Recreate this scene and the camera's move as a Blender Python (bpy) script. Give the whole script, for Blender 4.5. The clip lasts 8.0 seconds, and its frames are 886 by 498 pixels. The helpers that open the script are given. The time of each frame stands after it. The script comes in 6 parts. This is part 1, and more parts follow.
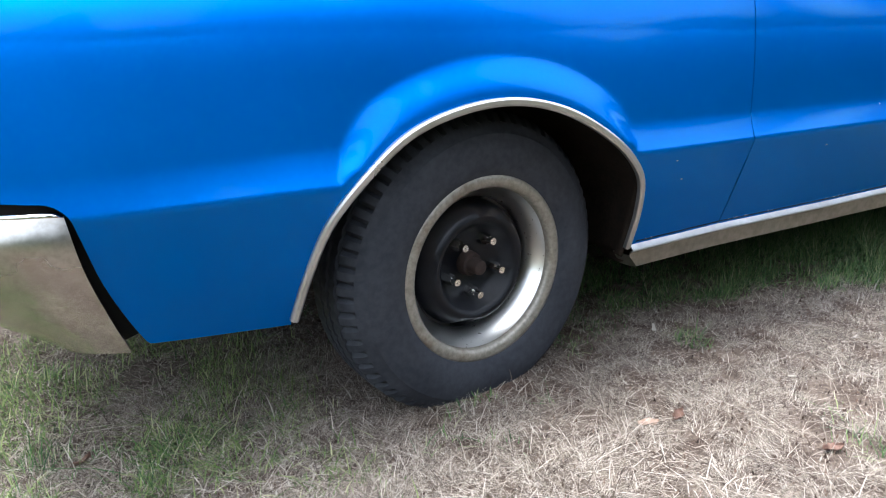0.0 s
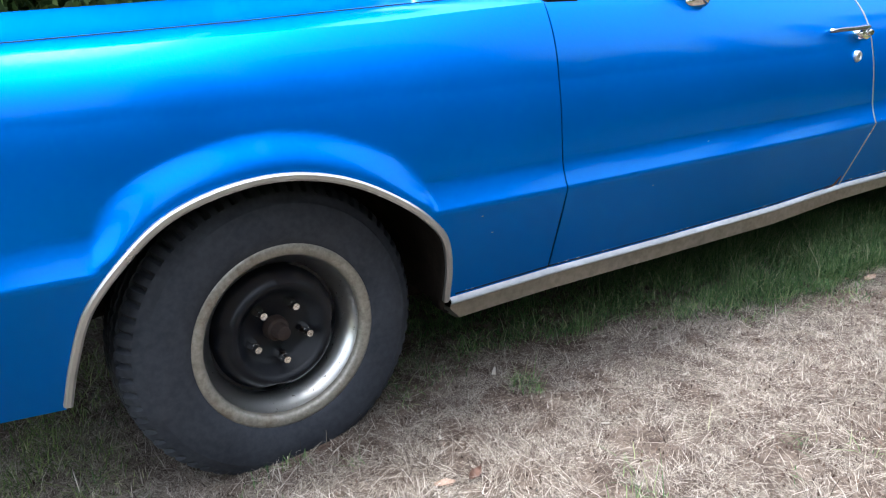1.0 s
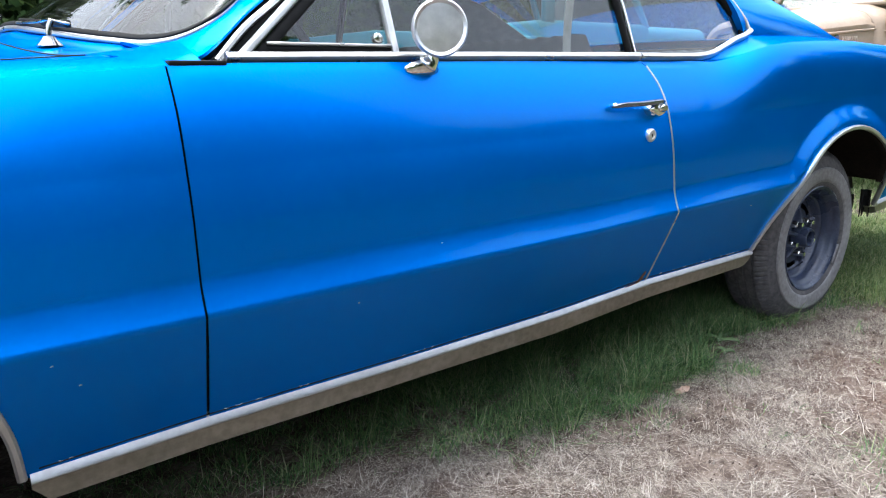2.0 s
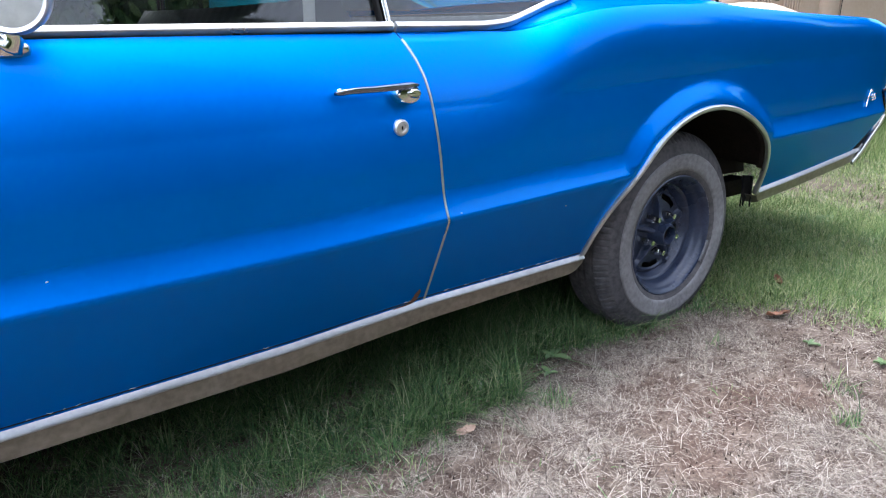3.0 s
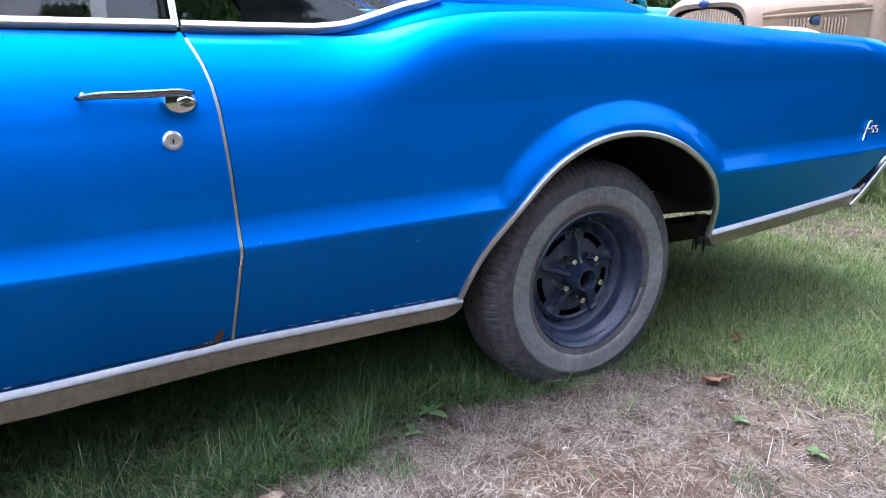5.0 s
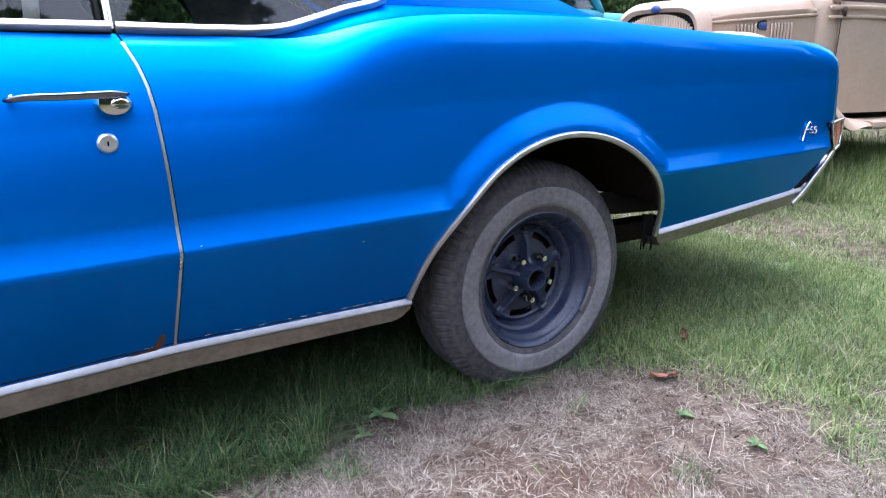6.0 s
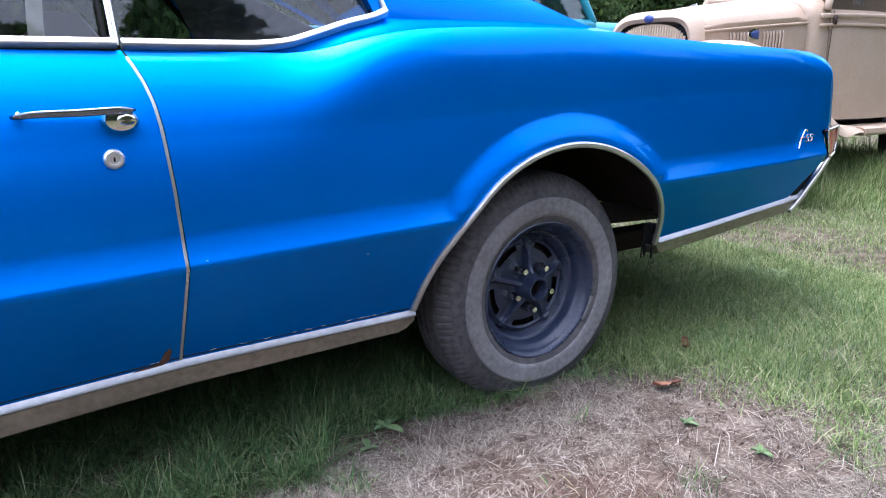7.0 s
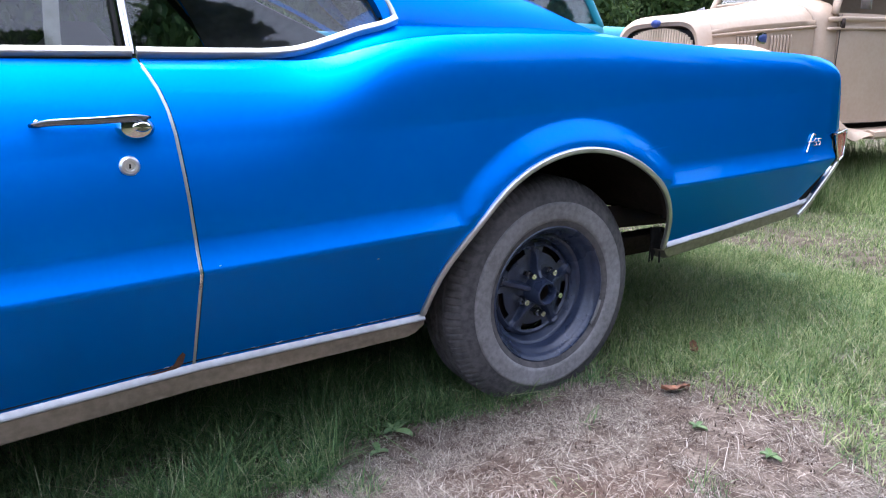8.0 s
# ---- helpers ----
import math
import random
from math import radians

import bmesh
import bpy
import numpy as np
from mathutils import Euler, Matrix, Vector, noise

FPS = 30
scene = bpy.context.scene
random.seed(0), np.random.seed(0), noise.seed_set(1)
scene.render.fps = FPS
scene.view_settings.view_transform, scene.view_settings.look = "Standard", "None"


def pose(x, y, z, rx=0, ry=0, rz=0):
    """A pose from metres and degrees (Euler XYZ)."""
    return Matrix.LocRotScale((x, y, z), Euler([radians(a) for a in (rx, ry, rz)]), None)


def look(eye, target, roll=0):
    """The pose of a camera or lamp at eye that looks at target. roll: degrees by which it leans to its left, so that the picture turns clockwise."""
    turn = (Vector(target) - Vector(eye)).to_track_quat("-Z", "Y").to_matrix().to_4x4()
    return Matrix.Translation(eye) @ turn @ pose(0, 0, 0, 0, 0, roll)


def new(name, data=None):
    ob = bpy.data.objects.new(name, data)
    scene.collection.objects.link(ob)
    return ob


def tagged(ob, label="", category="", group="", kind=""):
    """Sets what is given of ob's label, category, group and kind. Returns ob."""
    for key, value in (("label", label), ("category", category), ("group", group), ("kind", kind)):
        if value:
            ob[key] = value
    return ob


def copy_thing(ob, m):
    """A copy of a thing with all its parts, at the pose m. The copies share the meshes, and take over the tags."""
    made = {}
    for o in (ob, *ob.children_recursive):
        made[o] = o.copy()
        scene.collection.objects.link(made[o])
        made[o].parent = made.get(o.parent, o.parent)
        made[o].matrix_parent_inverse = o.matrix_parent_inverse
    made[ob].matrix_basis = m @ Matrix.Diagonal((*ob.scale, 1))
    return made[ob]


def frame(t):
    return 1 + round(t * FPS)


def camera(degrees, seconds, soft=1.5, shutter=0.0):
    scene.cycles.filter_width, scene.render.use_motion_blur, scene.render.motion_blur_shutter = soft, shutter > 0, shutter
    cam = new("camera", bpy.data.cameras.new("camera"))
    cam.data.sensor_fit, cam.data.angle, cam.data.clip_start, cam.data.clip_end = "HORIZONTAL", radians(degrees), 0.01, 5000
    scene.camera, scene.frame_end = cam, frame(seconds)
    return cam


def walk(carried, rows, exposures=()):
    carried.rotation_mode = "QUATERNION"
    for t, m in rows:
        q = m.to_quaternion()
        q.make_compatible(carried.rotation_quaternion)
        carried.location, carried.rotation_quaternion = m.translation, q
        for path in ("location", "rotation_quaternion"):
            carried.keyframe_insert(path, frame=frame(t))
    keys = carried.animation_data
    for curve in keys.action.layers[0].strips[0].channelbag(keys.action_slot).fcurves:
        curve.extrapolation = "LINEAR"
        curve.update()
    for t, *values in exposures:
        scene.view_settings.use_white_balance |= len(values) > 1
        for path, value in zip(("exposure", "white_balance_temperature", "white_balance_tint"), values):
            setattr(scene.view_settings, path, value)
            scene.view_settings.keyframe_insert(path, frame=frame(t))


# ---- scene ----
cam = camera(65.4, 8.0, soft=1.15)
PATH = [
    (0, (-0.682, -0.988, 0.743), (0.247, 0.679, 0.144), -0.3),
    (0.5, (-0.577, -1.036, 0.77), (0.418, 0.589, 0.161), 0.3),
    (1, (-0.345, -1.151, 0.862), (0.628, 0.49, 0.262), -2.2),
    (1.5, (0.002, -1.091, 0.877), (1.068, 0.527, 0.381), -1.7),
    (2, (0.375, -1.08, 0.9), (1.515, 0.489, 0.41), -0.4),
    (2.2, (0.545, -1.121, 0.898), (1.674, 0.444, 0.373), -1.6),
    (3.3, (1.249, -1.158, 0.952), (2.374, 0.373, 0.327), 0.1),
    (3.5, (1.349, -1.176, 0.943), (2.46, 0.365, 0.318), 0.3),
    (4, (1.576, -1.225, 0.917), (2.536, 0.437, 0.355), 1.6),
    (4.2, (1.626, -1.236, 0.892), (2.564, 0.451, 0.367), 1.7),
    (5.3, (1.692, -1.259, 0.89), (2.654, 0.411, 0.355), 0.1),
    (5.5, (1.703, -1.269, 0.888), (2.678, 0.396, 0.363), 0.0),
    (6, (1.72, -1.283, 0.884), (2.754, 0.349, 0.366), 0.5),
    (6.5, (1.714, -1.281, 0.884), (2.769, 0.339, 0.374), 0.6),
    (7, (1.699, -1.274, 0.89), (2.751, 0.354, 0.398), -0.0),
    (7.5, (1.691, -1.275, 0.893), (2.737, 0.36, 0.411), -0.2),
    (8, (1.687, -1.281, 0.895), (2.724, 0.36, 0.414), -0.2),
]
walk(cam, [(t, look(eye, target, roll)) for t, eye, target, roll in PATH], [(0.0, 2.38, 6200, 7), (2.2, 2.2, 6100, 7), (3.3, 2.19, 5850, 12), (5.3, 2.20, 5750, 16), (8.0, 2.20, 5750, 16)])

# ---- world, light, exposure ----
world = bpy.data.worlds.new("sky")
scene.world = world
world.use_nodes = True
wn, wl = world.node_tree.nodes, world.node_tree.links
wn.clear()
SUN_EL, SUN_AZ = radians(78), radians(335)
sky = wn.new("ShaderNodeTexSky")
sky.sky_type = "NISHITA"
sky.sun_disc = False
sky.sun_elevation, sky.sun_rotation = SUN_EL, SUN_AZ
sky.air_density, sky.dust_density, sky.ozone_density = 1.0, 4.5, 1.0
hsv = wn.new("ShaderNodeHueSaturation")
hsv.inputs["Saturation"].default_value = 0.4
bg = wn.new("ShaderNodeBackground")
bg.inputs["Strength"].default_value = 0.18
wout = wn.new("ShaderNodeOutputWorld")
wl.new(sky.outputs[0], hsv.inputs["Color"])
wl.new(hsv.outputs[0], bg.inputs["Color"])
wl.new(bg.outputs[0], wout.inputs[0])
sun_data = bpy.data.lights.new("sun", "SUN")
sun_data.energy, sun_data.angle, sun_data.color = 0.5, radians(30), (1.0, 0.985, 0.97)
sun = new("sun", sun_data)
sun.matrix_world = look((0, 0, 30), (-30 * math.cos(SUN_EL) / math.sin(SUN_EL) * math.sin(SUN_AZ), -30 * math.cos(SUN_EL) / math.sin(SUN_EL) * math.cos(SUN_AZ), 0))


# ---- materials ----
def mat_base(name):
    m = bpy.data.materials.new(name)
    m.use_nodes = True
    nt = m.node_tree
    return m, nt, nt.nodes["Principled BSDF"]


def noise_node(nt, scale, detail=4.0, rough=0.55, coords="Object", stretch=None):
    tc = nt.nodes.new("ShaderNodeTexCoord")
    out = tc.outputs[coords]
    if stretch:
        mp = nt.nodes.new("ShaderNodeMapping")
        mp.inputs["Scale"].default_value = stretch
        nt.links.new(out, mp.inputs["Vector"])
        out = mp.outputs["Vector"]
    n = nt.nodes.new("ShaderNodeTexNoise")
    n.inputs["Scale"].default_value, n.inputs["Detail"].default_value, n.inputs["Roughness"].default_value = scale, detail, rough
    nt.links.new(out, n.inputs["Vector"])
    return n.outputs["Fac"]


def ramp(nt, fac, stops):
    r = nt.nodes.new("ShaderNodeValToRGB")
    while len(r.color_ramp.elements) < len(stops):
        r.color_ramp.elements.new(0.5)
    for e, (p, c) in zip(r.color_ramp.elements, stops):
        e.position = p
        e.color = (*c, 1) if len(c) == 3 else c
    nt.links.new(fac, r.inputs["Fac"])
    return r.outputs["Color"]


def mix_col(nt, fac, a, b, mode="MIX"):
    n = nt.nodes.new("ShaderNodeMix")
    n.data_type, n.blend_type = "RGBA", mode
    for sock, v in ((n.inputs[0], fac), (n.inputs[6], a), (n.inputs[7], b)):
        if isinstance(v, (int, float)):
            sock.default_value = v
        elif isinstance(v, tuple):
            sock.default_value = (*v, 1)
        else:
            nt.links.new(v, sock)
    return n.outputs[2]


def bump(nt, bsdf, fac, strength, dist=0.002, sock="Normal"):
    b = nt.nodes.new("ShaderNodeBump")
    b.inputs["Strength"].default_value, b.inputs["Distance"].default_value = strength, dist
    nt.links.new(fac, b.inputs["Height"])
    nt.links.new(b.outputs["Normal"], bsdf.inputs[sock])


def simple(name, c1, c2, rough=0.5, metal=0.0, scale=30.0, bump_s=0.1, rough2=None, stretch=None, dist=0.002, fine=None):
    m, nt, b = mat_base(name)
    f = noise_node(nt, scale, stretch=stretch)
    col = ramp(nt, f, [(0.3, c1), (0.7, c2)])
    if fine:
        col = mix_col(nt, 0.5, col, ramp(nt, noise_node(nt, fine), [(0.35, c1), (0.65, c2)]))
    nt.links.new(col, b.inputs["Base Color"])
    b.inputs["Roughness"].default_value, b.inputs["Metallic"].default_value = rough, metal
    if rough2 is not None:
        r = ramp(nt, noise_node(nt, scale * 0.6), [(0.3, (rough,) * 3), (0.7, (rough2,) * 3)])
        nt.links.new(r, b.inputs["Roughness"])
    if bump_s:
        bump(nt, b, noise_node(nt, (fine or scale) * 2.0, stretch=stretch), bump_s, dist)
    return m


def make_paint():
    """Old metallic blue: coarse flakes that scatter widely, under a thin worn gloss."""
    m, nt, b = mat_base("blue_car_paint")
    nt.nodes.remove(b)
    col = ramp(nt, noise_node(nt, 2.0, 5), [(0.3, (0.0, 0.157, 0.67)), (0.7, (0.0, 0.169, 0.71))])
    flake = nt.nodes.new("ShaderNodeBsdfAnisotropic")
    flake.distribution = "BECKMANN"
    nt.links.new(col, flake.inputs["Color"])
    nt.links.new(ramp(nt, noise_node(nt, 4.0, 2), [(0.3, (0.58,) * 3), (0.75, (0.62,) * 3)]), flake.inputs["Roughness"])
    sheen = nt.nodes.new("ShaderNodeBsdfAnisotropic")
    sheen.distribution = "BECKMANN"
    sheen.inputs["Roughness"].default_value = 0.36
    nt.links.new(col, sheen.inputs["Color"])
    flakes = nt.nodes.new("ShaderNodeMixShader")
    flakes.inputs[0].default_value = 0.28
    nt.links.new(flake.outputs[0], flakes.inputs[1])
    nt.links.new(sheen.outputs[0], flakes.inputs[2])
    body = nt.nodes.new("ShaderNodeBsdfDiffuse")
    nt.links.new(col, body.inputs["Color"])
    gloss = nt.nodes.new("ShaderNodeBsdfGlossy")
    gloss.inputs["Roughness"].default_value = 0.10
    gloss.inputs["Color"].default_value = (0.45, 0.92, 1.0, 1)
    wave = nt.nodes.new("ShaderNodeBump")
    wave.inputs["Strength"].default_value, wave.inputs["Distance"].default_value = 0.06, 0.006
    nt.links.new(noise_node(nt, 3.0, 2), wave.inputs["Height"])
    nt.links.new(wave.outputs["Normal"], gloss.inputs["Normal"])
    edge = nt.nodes.new("ShaderNodeFresnel")
    edge.inputs["IOR"].default_value = 1.45
    thin = nt.nodes.new("ShaderNodeMath")
    thin.operation = "MULTIPLY"
    thin.inputs[1].default_value = 0.56
    nt.links.new(edge.outputs[0], thin.inputs[0])
    base, top = nt.nodes.new("ShaderNodeMixShader"), nt.nodes.new("ShaderNodeMixShader")
    base.inputs[0].default_value = 0.05
    nt.links.new(flakes.outputs[0], base.inputs[1])
    nt.links.new(body.outputs[0], base.inputs[2])
    nt.links.new(thin.outputs[0], top.inputs[0])
    nt.links.new(base.outputs[0], top.inputs[1])
    nt.links.new(gloss.outputs[0], top.inputs[2])
    nt.links.new(top.outputs[0], nt.nodes["Material Output"].inputs[0])
    return m


def make_glass(name, tint, low=0.15):
    m, nt, b = mat_base(name)
    nt.nodes.remove(b)
    tr, gl = nt.nodes.new("ShaderNodeBsdfTransparent"), nt.nodes.new("ShaderNodeBsdfGlossy")
    tr.inputs["Color"].default_value = (*tint, 1)
    gl.inputs["Roughness"].default_value = 0.0
    lw = nt.nodes.new("ShaderNodeLayerWeight")
    lw.inputs["Blend"].default_value = 0.5
    fr = nt.nodes.new("ShaderNodeMapRange")
    pw = nt.nodes.new("ShaderNodeMath")
    pw.operation = "POWER"
    pw.inputs[1].default_value = 4.5
    nt.links.new(lw.outputs["Facing"], pw.inputs[0])
    nt.links.new(pw.outputs[0], fr.inputs["Value"])
    fr.inputs["To Min"].default_value, fr.inputs["To Max"].default_value = low, 0.95
    dust = ramp(nt, noise_node(nt, 14.0, 6), [(0.5, (0.0,) * 3), (0.85, (0.03,) * 3)])
    df = nt.nodes.new("ShaderNodeBsdfDiffuse")
    df.inputs["Color"].default_value = (0.5, 0.5, 0.5, 1)
    mx, mx2 = nt.nodes.new("ShaderNodeMixShader"), nt.nodes.new("ShaderNodeMixShader")
    nt.links.new(fr.outputs[0], mx.inputs[0])
    nt.links.new(tr.outputs[0], mx.inputs[1])
    nt.links.new(gl.outputs[0], mx.inputs[2])
    nt.links.new(dust, mx2.inputs[0])
    nt.links.new(mx.outputs[0], mx2.inputs[1])
    nt.links.new(df.outputs[0], mx2.inputs[2])
    nt.links.new(mx2.outputs[0], nt.nodes["Material Output"].inputs[0])
    return m


def make_leafy(name, stops, rough=0.6, trans=0.35):
    """Blades and leaves: each island gets its own tone."""
    m, nt, b = mat_base(name)
    g = nt.nodes.new("ShaderNodeNewGeometry")
    col = ramp(nt, g.outputs["Random Per Island"], stops)
    tone = ramp(nt, noise_node(nt, 1.3, 3), [(0.3, (0.8,) * 3), (0.7, (1.15,) * 3)])
    col = mix_col(nt, 1.0, col, tone, "MULTIPLY")
    nt.links.new(col, b.inputs["Base Color"])
    b.inputs["Roughness"].default_value = rough
    b.inputs["Specular IOR Level"].default_value = 0.25
    t = nt.nodes.new("ShaderNodeBsdfTranslucent")
    nt.links.new(col, t.inputs["Color"])
    mx = nt.nodes.new("ShaderNodeMixShader")
    mx.inputs[0].default_value = trans
    nt.links.new(b.outputs[0], mx.inputs[1])
    nt.links.new(t.outputs[0], mx.inputs[2])
    nt.links.new(mx.outputs[0], nt.nodes["Material Output"].inputs[0])
    return m


PAINT = make_paint()
CHROME = simple("chrome", (0.62, 0.62, 0.60), (0.72, 0.72, 0.71), 0.06, 1.0, 40, 0.03, 0.16)
WORN_CHROME = simple("worn_chrome", (0.33, 0.315, 0.285), (0.495, 0.484, 0.465), 0.14, 1.0, 9, 0.05, 0.36, fine=110)
ALU = simple("aged_aluminium", (0.171, 0.158, 0.126), (0.306, 0.288, 0.248), 0.34, 0.9, 6, 0.06, 0.5, stretch=(0.9, 3.6, 5.4), fine=60)
BRIGHT = simple("bright_trim", (0.43, 0.43, 0.425), (0.54, 0.54, 0.535), 0.26, 0.88, 20, 0.02, 0.38)
LEDGE = simple("dull_bright_ledge", (0.33, 0.335, 0.345), (0.45, 0.455, 0.465), 0.34, 0.8, 12, 0.03, 0.5, stretch=(1, 4, 4), fine=70)
RUBBER = simple("tyre_rubber", (0.017, 0.020, 0.027), (0.038, 0.042, 0.052), 0.5, 0, 14, 0.25, 0.85, dist=0.001, fine=70)
RUBBER_OLD = simple("old_tyre_rubber", (0.032, 0.032, 0.037), (0.112, 0.105, 0.108), 0.6, 0, 6, 0.25, 0.85, dist=0.001, fine=60)
WHITEWALL = simple("dirty_whitewall", (0.100, 0.095, 0.096), (0.215, 0.21, 0.222), 0.7, 0, 6, 0.2, fine=80)
WHEEL_BLACK = simple("black_wheel_paint", (0.0018, 0.0026, 0.0046), (0.0056, 0.0068, 0.011), 0.30, 0, 18, 0.15, 0.5, fine=120)
WHEEL_BLUE = simple("blue_grey_wheel_paint", (0.012, 0.018, 0.040), (0.033, 0.045, 0.085), 0.20, 0.1, 16, 0.15, 0.42, fine=110)
RUST = simple("rust", (0.009, 0.0048, 0.0036), (0.0255, 0.0108, 0.0066), 0.85, 0, 60, 0.4, fine=200)
RUST_BLISTER = simple("orange_brown_rust", (0.035, 0.015, 0.009), (0.12, 0.05, 0.027), 0.85, 0, 90, 0.5, fine=220)
UNDER = simple("undercoat", (0.006, 0.0045, 0.004), (0.026, 0.018, 0.013), 0.9, 0, 22, 0.4, fine=100)
# rubber parts, and strips whose black stands in for shade in gaps
BLACK = simple("black_rubber_seal", (0.00196, 0.00196, 0.0022), (0.00441, 0.00441, 0.0049), 0.6, 0, 50, 0.1)
VINYL = simple("dark_vinyl", (0.0108, 0.0096, 0.0108), (0.024, 0.0216, 0.024), 0.5, 0, 20, 0.12, fine=160)
HEADLINER = simple("grey_headliner", (0.10, 0.10, 0.10), (0.15, 0.15, 0.15), 0.9, 0, 30, 0.1)
GLASS = make_glass("window_glass", (0.66, 0.70, 0.69), 0.07)
SCREEN_GLASS = make_glass("windscreen_glass", (0.55, 0.62, 0.63), 0.05)
RED_LENS = simple("red_lens", (0.26, 0.035, 0.032), (0.42, 0.09, 0.075), 0.18, 0, 90, 0.3)
CREAM = simple("cream_truck_paint", (0.326, 0.241, 0.174), (0.371, 0.286, 0.216), 0.42, 0, 5, 0.05, 0.6, fine=40)
TURQ = simple("turquoise_paint", (0.0132, 0.218, 0.31), (0.0231, 0.264, 0.363), 0.35, 0, 6, 0.05, 0.5, fine=40)
# near-black with the shade of deep recesses in its colour
DARKHOLE = simple("dark_recess", (0.0016, 0.0016, 0.0016), (0.004, 0.004, 0.004), 0.9, 0, 20, 0)
BARK = simple("bark", (0.05, 0.035, 0.025), (0.12, 0.09, 0.065), 0.9, 0, 20, 0.6, dist=0.01, stretch=(1, 1, 0.25))
EMBLEM_BLUE = simple("blue_enamel", (0.02, 0.04, 0.16), (0.04, 0.07, 0.25), 0.3, 0, 60, 0.1)
GREEN_BLADE = make_leafy("green_grass", [(0.0, (0.026, 0.062, 0.028)), (0.35, (0.066, 0.142, 0.052)), (0.74, (0.150, 0.245, 0.088)), (0.92, (0.28, 0.32, 0.155)), (1.0, (0.43, 0.40, 0.28))])
# dryer, yellower lawn grass, with stronger light put into its colour
LIT_LAWN_BLADE = make_leafy("yellowing_lit_lawn_grass", [(0.0, (0.055, 0.095, 0.034)), (0.4, (0.135, 0.205, 0.066)), (0.75, (0.235, 0.305, 0.112)), (1.0, (0.44, 0.43, 0.26))])
STRAW = make_leafy("dry_straw", [(0.0, (0.030, 0.022, 0.017)), (0.25, (0.110, 0.088, 0.071)), (0.6, (0.27, 0.230, 0.195)), (1.0, (0.56, 0.51, 0.45))], 0.75, 0.2)
LITTER = make_leafy("plant_litter", [(0.0, (0.02, 0.013, 0.010)), (0.6, (0.07, 0.042, 0.03)), (0.85, (0.15, 0.10, 0.075)), (1.0, (0.45, 0.42, 0.38))], 0.8, 0.05)
HEDGE_LEAF = make_leafy("hedge_leaf", [(0.0, (0.028, 0.058, 0.016)), (0.6, (0.062, 0.115, 0.032)), (1.0, (0.13, 0.19, 0.055))])
NEEDLE = make_leafy("conifer_needle", [(0.0, (0.0132, 0.0264, 0.0119)), (0.6, (0.033, 0.0594, 0.0231)), (1.0, (0.0726, 0.106, 0.0396))])
BROWN_LEAF = simple("dry_brown_leaf", (0.05, 0.024, 0.016), (0.20, 0.11, 0.08), 0.7, 0, 70, 0.4)
RUST_LEAF = simple("rust_brown_leaf", (0.10, 0.042, 0.024), (0.27, 0.12, 0.066), 0.7, 0, 60, 0.4)
TAN_LEAF = simple("pale_tan_leaf", (0.22, 0.14, 0.10), (0.42, 0.30, 0.235), 0.7, 0, 60, 0.4)
PALE_CHIP = simple("pale_wood_chip", (0.33, 0.297, 0.251), (0.449, 0.422, 0.37), 0.8, 0, 60, 0.3)
SPUN = simple("spun_aluminium", (0.62, 0.62, 0.64), (0.74, 0.74, 0.76), 0.36, 1.0, 60, 0.05, 0.5)
WEED_LEAF = simple("weed_leaf", (0.065, 0.125, 0.045), (0.14, 0.20, 0.085), 0.5, 0, 40, 0.3)


